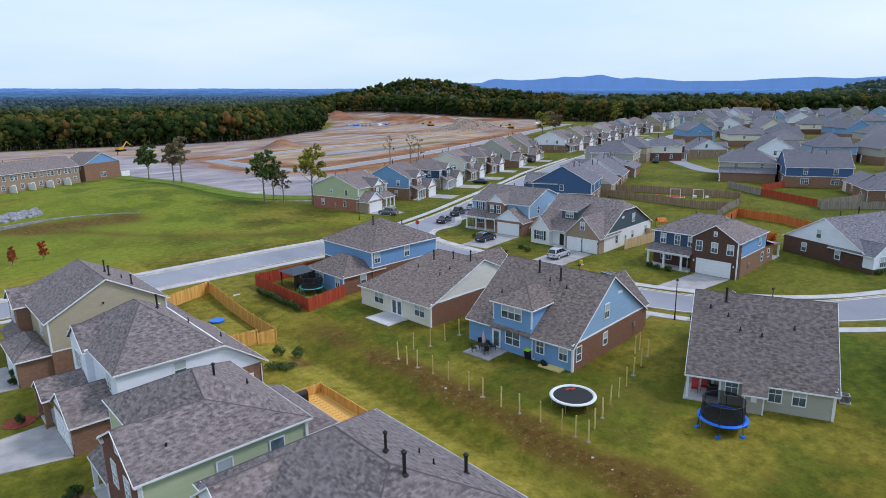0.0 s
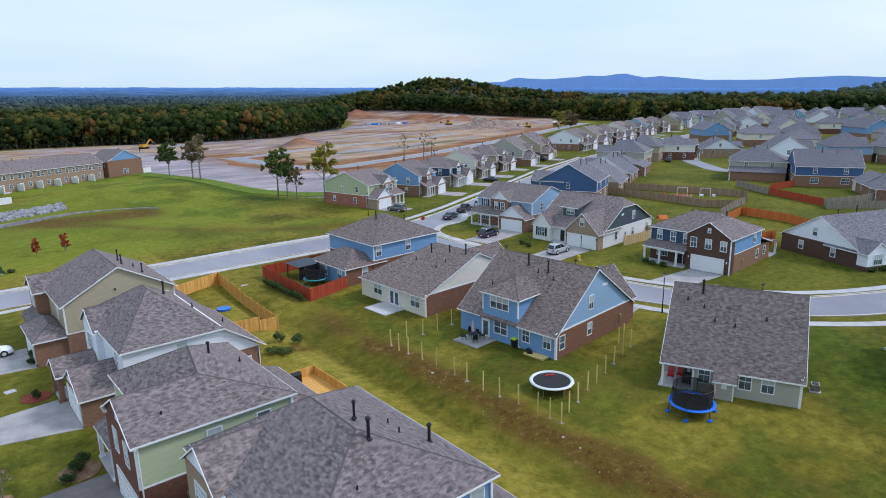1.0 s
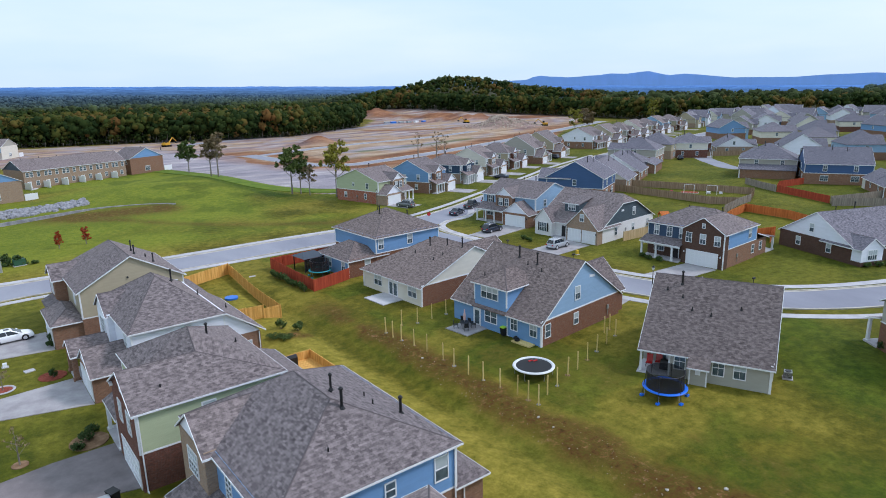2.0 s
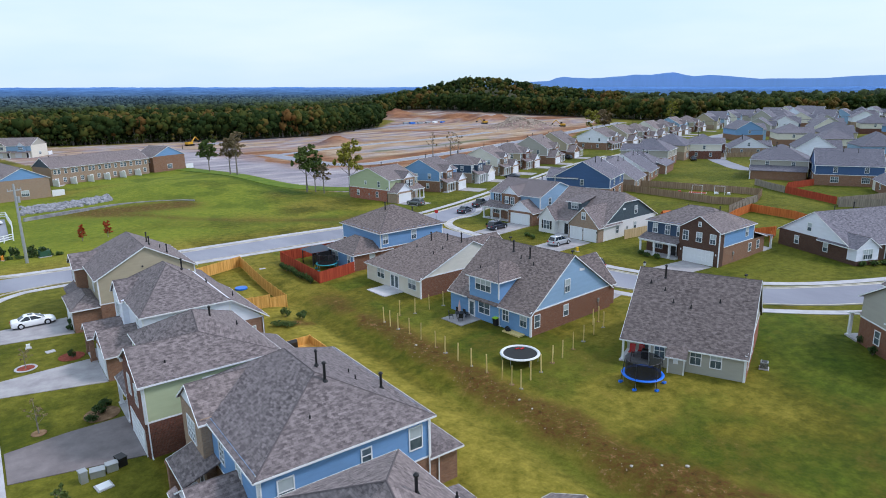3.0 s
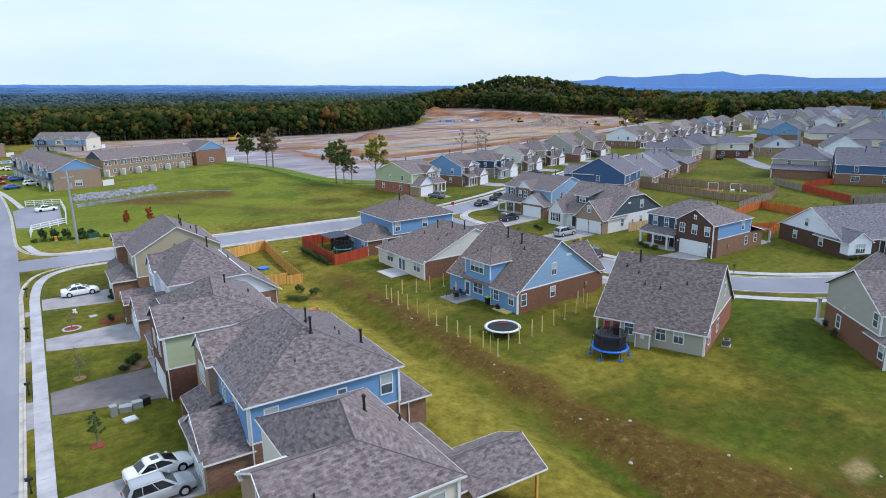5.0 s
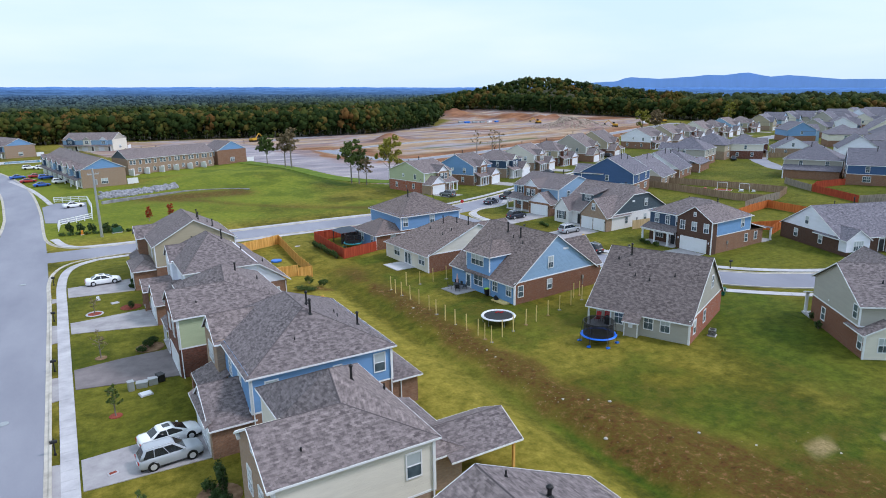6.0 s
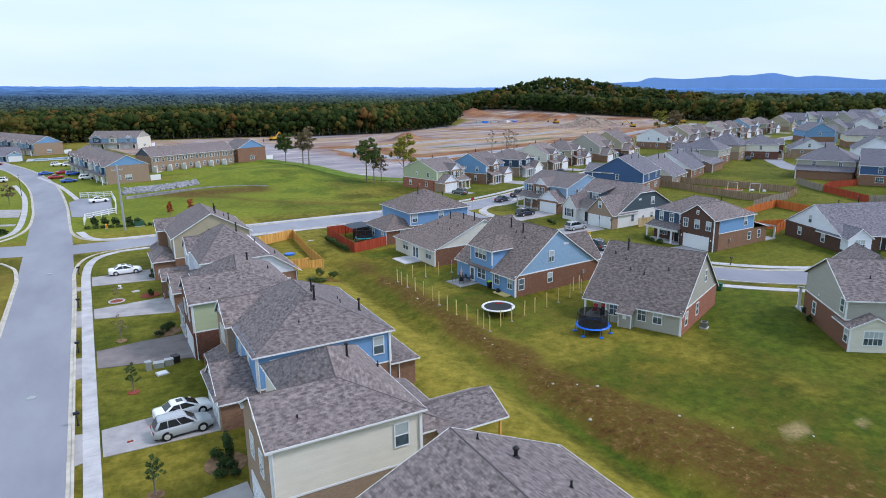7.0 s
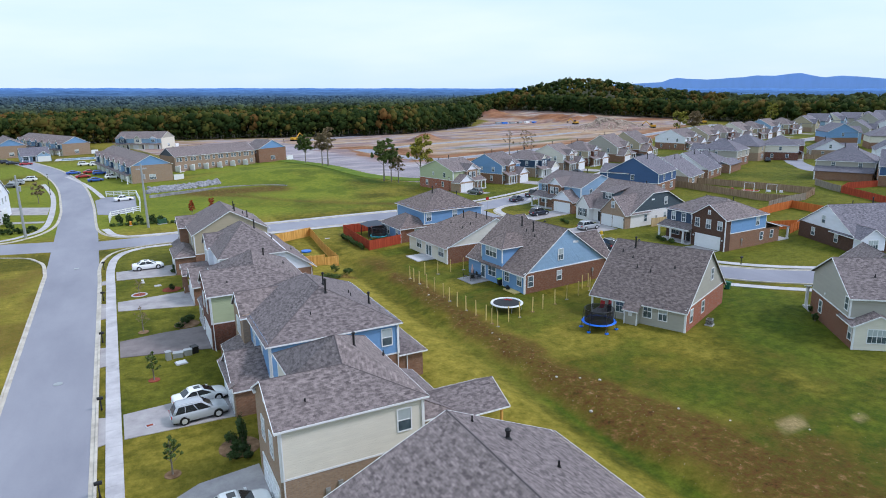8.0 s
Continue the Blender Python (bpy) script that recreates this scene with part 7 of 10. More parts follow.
def estate_house(x, y, rz, col, brick, accent, roof, w, d, rise, flip, label):
    """A house deep in the estate: brick base, siding, main roof, front gable, porch roof, windows."""
    h = thing("house", label, "house", x, y, rz=rz, group="houses of the estate")
    e = 5.5
    hip = roof == "hip"
    axis = "y" if roof == "cross" else "x"
    W, D = w / 2, d / 2
    if hip:
        wall(h, -W, -D, W, D, -0.3, e, col)
    else:
        part("wall", pent(-W, -D, W, D, e, rise - 0.05, axis), col, h)
    near = math.hypot(x, y) < 480
    remote = math.hypot(x, y) > 620
    if near:
        wall(h, -W - 0.04, -D - 0.04, W + 0.04, D + 0.04, -0.3, 2.7, brick, "lower_wall")
    part("roof", saddle(-W, -D, W, D, e, rise, axis, D * 0.9 if hip else 0), SHINGLE_HAZE, h, uv=True)
    lo_, top = e - 0.02 - rise * 0.35 / (D if axis == "x" else W), e + rise + 0.13
    if roof == "gable":
        for X in (-W - 0.37, W + 0.37):
            for Y in (-D - 0.35, D + 0.35):
                edge(h, (X, Y, lo_ + 0.13), (X, 0, top))
    elif roof == "cross":
        for Y in (-D - 0.37, D + 0.37):
            for X in (-W - 0.35, W + 0.35):
                edge(h, (X, Y, lo_ + 0.13), (0, Y, top))
    for u, v in ((-W, -D), (W, -D)):
        wall(h, u - 0.07, v - 0.07, u + 0.07, v + 0.07, 2.7, e, WHITE, "corner_board")
    # porch roof on the side away from the front gable
    p0_, p1_ = (-W * 0.05, W) if flip else (-W, W * 0.05)
    slope(h, [(p0_, -D - 1.9, 2.7), (p1_, -D - 1.9, 2.7), (p1_, -D, 3.5), (p0_, -D, 3.5)], SHINGLE_HAZE)
    for u in (p0_ + 0.3, p1_ - 0.3):
        column(h, u, -D - 1.7, 0, 2.6, 0.14)
    g0, g1 = ((-W + 0.3, -W * 0.05) if flip else (W * 0.05, W - 0.3))
    gr = (g1 - g0) * 0.42
    part("front_gable", pent(g0, -D - 1.6, g1, 0, e - 0.4, gr, "y"), accent, h)
    part("gable_roof", saddle(g0, -D - 1.6, g1, 0, e - 0.4, gr + 0.05, "y"), SHINGLE_HAZE, h, uv=True)
    gm_ = (g0 + g1) / 2
    c, s_ = math.cos(radians(rz)), math.sin(radians(rz))
    if -s_ * x + c * y > 0:
        # the front looks towards the older streets
        edge(h, (g0 - 0.35, -D - 1.97, e - 0.6), (gm_, -D - 1.97, e - 0.24 + gr))
        edge(h, (g1 + 0.35, -D - 1.97, e - 0.6), (gm_, -D - 1.97, e - 0.24 + gr))
        if near:
            part("garage_door", cached(("gar", 4.6, 2.15), lambda: garage_mesh(4.6, 2.15)), None, h, m=on_wall("S", -D - 1.65, gm_, 0.03))
        if not remote:
            window(h, "S", -D - 1.6, gm_, 3.4, 0.9, 1.4, (2, 2), n=2, single=True)
            window(h, "S", -D, (p0_ + p1_) / 2, 3.7, 0.9, 1.3, (2, 2), single=True)
    for sd, pl, nx_, ny_ in (("W", -W, -1, 0), ("E", W, 1, 0), ("N", D, 0, 1)):
        if (nx_ * c - ny_ * s_) * -x + (nx_ * s_ + ny_ * c) * -y > (150 if near else 330 if not remote else 1e6):
            window(h, sd, pl, 0.0, 3.5, 0.9, 1.4, (2, 2), single=True)
    return h


rng = random.Random(7)
WORD = {"siding_light_blue": "light blue", "siding_cream": "cream", "siding_grey_beige": "grey beige", "siding_tan": "tan", "siding_white": "white", "siding_navy": "navy", "siding_blue": "blue"}
# centre, heading, siding, brick, front gable, roof, size along and across
for x, y, rz, col, brk, acc, rf, w_, d_ in (
        (366, 249, 15, SID_TAN, BRICK_TAN, SID_TAN, "gable", 12, 12), (387, 255, 15, SID_BLUE2, BRICK_TAN, SID_WHITE, "cross", 12, 12), (408, 259, 15, SID_CREAM, BRICK_BRN, SID_BLUE2, "gable", 12, 12),
        (428, 260, 12, SID_GREY, BRICK_BRN, SID_WHITE, "cross", 12, 12), (448, 262, 12, SID_TAN, BRICK_BRN, SID_BLUE2, "hip", 12, 12), (468, 262, 8, SID_GREY, BRICK_RED, SID_GREY, "cross", 12, 12),
        (488, 262, 8, SID_CREAM, BRICK_RED, SID_TAN, "gable", 12, 12), (508, 258, 5, SID_GREY, BRICK_RED, SID_WHITE, "cross", 13, 12),
        (416, 240, 190, SID_GREY, BRICK_TAN, SID_GREY, "gable", 12, 12), (436, 238, 190, SID_BLUE2, BRICK_BRN, SID_WHITE, "hip", 12, 12), (456, 240, 190, SID_WHITE, BRICK_BRN, SID_TAN, "gable", 12, 12), (478, 238, 190, SID_GREY, BRICK_TAN, SID_GREY, "cross", 12, 12),
        (308, 193, 55, SID_BLUE, BRICK_BRN, SID_BLUE2, "gable", 14, 13), (336, 200, 20, SID_GREY, BRICK_BRN, SID_GREY, "gable", 12, 12), (361, 200, 30, SID_WHITE, BRICK_TAN, SID_NAVY, "gable", 15, 13), (376, 186, 35, SID_GREY, BRICK_RED, SID_NAVY, "gable", 14, 13),
        (392, 216, 12, SID_TAN, BRICK_BRN, SID_CREAM, "hip", 12, 12), (412, 214, 12, SID_CREAM, BRICK_BRN, SID_WHITE, "gable", 12, 12), (436, 212, 10, SID_GREY, BRICK_BRN, SID_BLUE2, "cross", 12, 12),
        (439, 192, 30, SID_WHITE, BRICK_TAN, SID_CREAM, "gable", 14, 13), (460, 212, 10, SID_BLUE2, BRICK_BRN, SID_WHITE, "gable", 13, 12), (486, 212, 8, SID_TAN, BRICK_BRN, SID_WHITE, "hip", 12, 12), (510, 214, 5, SID_WHITE, BRICK_BRN, SID_GREY, "gable", 12, 12),
        (470, 180, 20, SID_BLUE2, BRICK_TAN, SID_GREY, "hip", 14, 13), (490, 191, 15, SID_GREY, BRICK_BRN, SID_NAVY, "cross", 12, 12), (526, 186, 10, SID_GREY, BRICK_BRN, SID_NAVY, "gable", 13, 12), (544, 176, 10, SID_BLUE2, BRICK_BRN, SID_NAVY, "gable", 14, 12),
        (297, 165, 40, SID_CREAM, BRICK_BRN, SID_CREAM, "hip", 14, 13), (278, 139, 40, SID_CREAM, BRICK_TAN, SID_WHITE, "hip", 13, 12), (310, 152, 40, SID_TAN, BRICK_RED, SID_WHITE, "hip", 15, 13), (340, 170, 38, SID_CREAM, BRICK_RED, SID_GREY, "gable", 14, 13), (386, 166, 30, SID_CREAM, BRICK_RED, SID_TAN, "hip", 14, 13),
        (238, 128, 35, SID_WHITE, BRICK_TAN, SID_NAVY, "gable", 14, 12), (258, 116, 40, SID_BLUE2, BRICK_BRN, SID_CREAM, "hip", 14, 13), (363, 142, 55, SID_BLUE, BRICK_BRN, SID_BLUE2, "gable", 17, 14), (262, 100, 50, SID_GREY, BRICK_BRN, BRICK_BRN, "gable", 14, 12),
        (410, 158, 30, SID_GREY, BRICK_BRN, SID_WHITE, "gable", 13, 13), (430, 150, 30, SID_BLUE2, BRICK_TAN, SID_BLUE2, "hip", 13, 13), (330, 120, 50, SID_GREY, BRICK_TAN, SID_WHITE, "hip", 14, 13), (300, 108, 50, SID_CREAM, BRICK_TAN, SID_NAVY, "gable", 14, 13),
        (286, 86, 50, SID_TAN, BRICK_RED, SID_WHITE, "gable", 14, 13), (240, 84, 50, SID_GREY, BRICK_TAN, SID_CREAM, "hip", 14, 13), (250, 62, 55, SID_BLUE2, BRICK_RED, SID_WHITE, "gable", 14, 13), (396, 122, 40, SID_CREAM, BRICK_RED, SID_WHITE, "hip", 14, 13), (460, 140, 25, SID_TAN, BRICK_RED, SID_GREY, "gable", 14, 13), (500, 156, 15, SID_WHITE, BRICK_BRN, SID_TAN, "gable", 13, 12)):
    estate_house(x, y, rz, col, brk, acc, rf, w_, d_, rng.uniform(3.4, 4.4), rng.random() < 0.5, "two-storey house with %s siding and grey shingle roof" % WORD[col.name])


# ---- fences ----
def panel_mesh(length, h, mat, bw=0.14):
    """Upright boards, every other one set back a little, welded into one panel."""
    s = Shape()
    n = max(2, round(length / bw))
    prof = []
    for k in range(n):
        y = 0.012 if k % 2 else 0.0
        prof += [(length * k / n, y), (length * (k + 1) / n, y)]
    for x, y in prof:
        s.v += [(x, y - 0.012, 0.05), (x, y - 0.012, h), (x, y + 0.018, h), (x, y + 0.018, 0.05)]
    for i in range(len(prof) - 1):
        a, b2 = i * 4, i * 4 + 4
        for u, w in ((0, 1), (1, 2), (2, 3), (3, 0)):
            s.f.append([a + u, b2 + u, b2 + w, a + w])
            s.uv.append([(0, 0)] * 4)
    s.f += [[0, 1, 2, 3], [len(s.v) - 4 + k for k in (3, 2, 1, 0)]]
    s.uv += [[(0, 0)] * 4] * 2
    return s.data("panel", mat)


def fence(label, pts, h, mat, name="fence", step=2.4, group="", rails=False):
    x0, y0 = pts[0]
    t = thing(name, label, "fence", x0, y0, 0, group=group)
    for (xa, ya), (xb, yb) in zip(pts, pts[1:]):
        L = math.hypot(xb - xa, yb - ya)
        n = max(1, round(L / step))
        ang = math.degrees(math.atan2(yb - ya, xb - xa))
        me = panel_mesh(L / n, h, mat)
        for k in range(n):
            px, py = xa + (xb - xa) * k / n, ya + (yb - ya) * k / n
            z = float(land(px, py))
            m = pose(px - x0, py - y0, z, 0, 0, ang)
            part("panel", me, None, t, m=m)
            pm = cached(("post", mat.name, h), lambda: box_mesh("post", mat, -0.05, 0.02, -0.1, 0.05, 0.11, h + 0.04))
            part("post", pm, None, t, m=m)
            rm = cached(("rail", mat.name, round(L / n, 3)), lambda: box_mesh("rail", mat, 0.0, 0.02, 0, L / n, 0.06, 0.09))
            for zz in (0.3, h - 0.3) if rails else ():
                part("rail", rm, None, t, m=m @ pose(0, 0, zz))
    return t


fence("new honey-coloured cedar privacy fence round a back yard", [(24.6, 118.6), (27, 119.6), (34.2, 122.6), (33.4, 111), (32.8, 100.2), (28.3, 100.4), (25.6, 100.5)], 1.8, CEDAR, rails=True)
fence("dark red stained privacy fence round a back yard", [(54, 121.6), (47, 121.4), (40.6, 121.2), (40.4, 113), (40.3, 105.6), (44, 106.6), (47.2, 107.6)], 1.8, REDWOOD, rails=True)
fence("orange stained privacy fence between two houses", [(104.5, 80), (114, 80.9), (119.5, 79), (113.6, 77)], 1.8, RUSTWOOD)
fence("orange stained privacy fence round a back yard", [(106, 86), (118, 89.5), (129.5, 92.6), (137.9, 94), (136.6, 84), (131.0, 74)], 1.8, RUSTWOOD)
fence("pale timber privacy fence beside a white brick house", [(96.4, 94.9), (107, 94.4), (107.4, 98)], 1.8, TANWOOD)
fence("brown timber privacy fence behind back yards", [(137, 137), (141, 129.2), (141, 112), (140.5, 104.4), (144, 98.6)], 1.8, BROWNWOOD)
fence("weathered timber privacy fence across the yards", [(150.2, 99.2), (144, 98.6), (132.7, 96)], 1.8, GREYWOOD)
fence("brown timber privacy fence round a garden", [(148.1, 136), (151.5, 129.3), (157, 114), (159.4, 103.1), (150.2, 99.2)], 1.8, BROWNWOOD)
fence("weathered timber privacy fence beside a large house", [(175, 113.5), (170, 106), (167.6, 101.6)], 1.8, GREYWOOD)
fence("deep red stained privacy fence round a back yard", [(174.4, 104.1), (167.6, 101.4), (163.8, 93.5), (160, 85.9)], 1.8, REDWOOD)
fence("deep red stained privacy fence at the rear of a yard", [(174.6, 104.1), (180, 103.2), (185, 102.4)], 1.8, REDWOOD)
fence("weathered timber privacy fence beside a cream house", [(160, 85.6), (169.7, 82.2), (180, 80)], 1.8, GREYWOOD)
fence("weathered timber privacy fence round a side yard", [(159.8, 85.4), (157.2, 84.2), (165.5, 76.1), (172, 66)], 1.8, GREYWOOD)
fence("warm timber privacy fence behind distant houses", [(224, 160), (236, 152), (246, 146)], 1.8, BROWNWOOD)


def rail_fence(pts):
    x0, y0 = pts[0]
    t = thing("rail_fence", "white three-rail fence round a small car park", "fence", x0, y0)
    for (xa, ya), (xb, yb) in zip(pts, pts[1:]):
        L = math.hypot(xb - xa, yb - ya)
        n = max(1, round(L / 2.2))
        ang = math.degrees(math.atan2(yb - ya, xb - xa))
        for k in range(n + 1):
            m = pose(xa + (xb - xa) * k / n - x0, ya + (yb - ya) * k / n - y0, 0, 0, 0, ang)
            part("post", cached(("wpost",), lambda: box_mesh("post", WHITE, -0.08, -0.08, 0, 0.08, 0.08, 1.5)), None, t, m=m)
        for z in (0.4, 0.85, 1.3):
            me = cached(("wrail", round(L, 2)), lambda: box_mesh("rail", WHITE, 0, -0.03, 0, L, 0.03, 0.16))
            part("rail", me, None, t, m=pose(xa - x0, ya - y0, z, 0, 0, ang))
    return t


rail_fence([(-0.9, 160), (-0.6, 166), (5.8, 171), (6.4, 186), (6.0, 200.5), (-1.6, 203)])
driveway([(-3.4, 172), (0.5, 169.5), (5.2, 173), (5.6, 199), (-1.5, 201.5), (-4.3, 196)], mat=ASPHALT, label="small asphalt car park inside a white fence")


# ---- terraced houses beyond the cross street ----
def terrace(x, y, rz, length, label, units=5, depth=12.5, rear=False, face=SID_BLUE2, endgab=SID_BLUE, endw=BRICK_TAN, group="terraces"):
    """Local x runs along the row; the front faces -y."""
    h = thing("terraced_house", label, "terrace", x, y, rz=rz, group=group)
    e = 5.6
    L = length
    wall(h, 0, 0, L, depth, -0.3, e, endw)
    if not rear:
        wall(h, 0.1, -0.08, L - 0.1, 0, 2.9, e, face, "front_wall")
        wall(h, 0.1, -0.06, L - 0.1, 0, -0.2, 2.9, SID_CREAM, "front_wall")
    zr = gable_roof(h, 0, 0, L, depth, e, 0.5, "x", 0.35, endgab)
    u = L / units
    for k in range(units):
        cx = u * (k + 0.5)
        if not rear:
            gable_roof(h, cx - 2.0, -0.7, cx + 2.0, 3.5, e - 0.1, 0.75, "y", 0.25, (SID_BLUE2, SID_GREY, SID_WHITE)[k % 3], ends="0")
            wall(h, cx - 1.9, -0.7, cx + 1.9, 0.0, 2.9, e - 0.1, (SID_NAVY, SID_CREAM, SID_BLUE2)[k % 3], "bay_wall")
            window(h, "S", -0.7, cx, 3.6, 0.9, 1.4, (2, 2), n=2, single=True)
            garage(h, "S", -0.06, cx - u * 0.2, 2.7, 2.15)
            door(h, "S", -0.06, cx + u * 0.27, 0.1, DKMETAL)
            slope(h, [(cx - u * 0.48, -1.6, 2.6), (cx + u * 0.48, -1.6, 2.6), (cx + u * 0.48, 0, 3.2), (cx - u * 0.48, 0, 3.2)])
            column(h, cx + u * 0.45, -1.4, 0, 2.6, 0.12)
        else:
            for q in (0.2, 0.42, 0.8):
                window(h, "S", 0, u * (k + q), 3.6, 0.8, 1.3, (1, 2), single=True)
            door(h, "S", 0, u * (k + 0.25), 0.1, None, 0.95, 2.0, True)
            window(h, "S", 0, u * (k + 0.7), 0.95, 0.9, 1.3, (2, 2), single=True)
            s = Shape()
            s.box(u * k - 0.09, -3.6, 0, u * k + 0.09, 0, 2.1)
            part("privacy_screen", s, WHITE, h, "white vinyl privacy screen")
            slab_part(h, u * (k + 0.05), -3.0, u * (k + 0.6), 0, 0.08)
    window(h, "W", 0, depth * 0.5, 1.0, 0.9, 1.5, (2, 2), n=2)
    window(h, "E", L, depth * 0.5, 1.0, 0.9, 1.5, (2, 2), n=2)
    s = Shape()
    s.box(L, depth + 0.2, 0, L + 0.1, depth + 3.4, 1.85)
    part("privacy_screen", s, WHITE, h)
    for k in range(3):
        vent_pipe(h, u * (k + 0.6), depth * 0.6, zr - 0.7, 0.9, 0.1)
    return h


terrace(-4.5, 284, -79.5, 57, "terrace of tan brick houses with blue gables and siding", 7)
terrace(21, 254.5, 21, 33, "terrace of tan brick houses with white rear screens", 6, 11.5, True, endgab=SID_SLATE, endw=BRICK_TAN)
terrace(49.5, 277.5, -68, 11, "brown brick end house with blue gable", 1, 13, True, endgab=SID_BLUE, endw=BRICK_BRN)
terrace(-44, 416, -68, 64, "far terrace of tan brick houses with blue gables", 7)
terrace(-54, 399, -80, 41, "far terrace with tan brick end wall and blue gable", 5)
terrace(3, 384, -35, 26, "far terrace with grey gables behind a car park", 3, endgab=SID_GREY, endw=SID_CREAM)
far_house(-29, 333, 12, SID_BLUE2, None, SID_BLUE2, "small light blue clubhouse with white trim", 11, 9, 1, "gable", 2.0, pitch=0.7, group="")
pool = thing("swimming_pool", "blue swimming pool with pale surround and fence", "pool", -13, 334)
s = Shape()
s.box(-9, -5, -0.2, 9, 7, 0.06)
part("surround", s, CONCRETE, pool)
POOL = mat_plain("pool_water", (0.10, 0.42, 0.62), 0.08, 0.6, var=0.1)
s = Shape()
s.box(-6.5, -3, 0.0, 6.5, 5, 0.085)
part("water", s, POOL, pool)
# white-sided building at the edge of view, beyond the west street
far_house(-24.2, 172, 85, SID_WHITE, SID_WHITE, SID_WHITE, "tall white-sided terrace end beside the west street", 26, 10, 2, "gable", 1.0, group="")
far_house(-31, 208, 85, SID_WHITE, SID_WHITE, SID_GREY, "white-sided house beside the west street", 20, 10, 2, "gable", 1.0, group="")
driveway([(-24, 184), (-14.2, 178.6), (-14.4, 190.4), (-24, 196)], 0.05)
driveway([(-24, 171), (-14.1, 167.2), (-14.1, 169.4), (-24, 173.4)], 0.05)


# ---- cars ----
PAINT = {}


def paint(col):
    if col not in PAINT:
        PAINT[col] = mat_plain("car_paint", col, 0.22, 0.6, 0.0, var=0.03)
        PAINT[col].node_tree.nodes["Principled BSDF"].inputs["Coat Weight"].default_value = 0.6
    return PAINT[col]


RED_LAMP = mat_plain("red_lamp", (0.45, 0.02, 0.02), 0.2, 0.6)
CLEAR_LAMP = mat_plain("clear_lamp", (0.7, 0.72, 0.75), 0.1, 0.7)
CHROME = mat_plain("bright_metal", (0.62, 0.63, 0.66), 0.3, 0.6, 0.35)


def loft(stations, close=True):
    """Rings of equal length joined along their order."""
    s = Shape()
    n = len(stations[0])
    for r in stations:
        s.v += r
    for i in range(len(stations) - 1):
        for k in range(n):
            m = (k + 1) % n
            s.f.append([i * n + k, i * n + m, (i + 1) * n + m, (i + 1) * n + k])
            s.uv.append([(0, 0)] * 4)
    s.f += [list(range(n))[::-1], [(len(stations) - 1) * n + k for k in range(n)]]
    s.uv += [[(0, 0)] * n] * 2
    return s


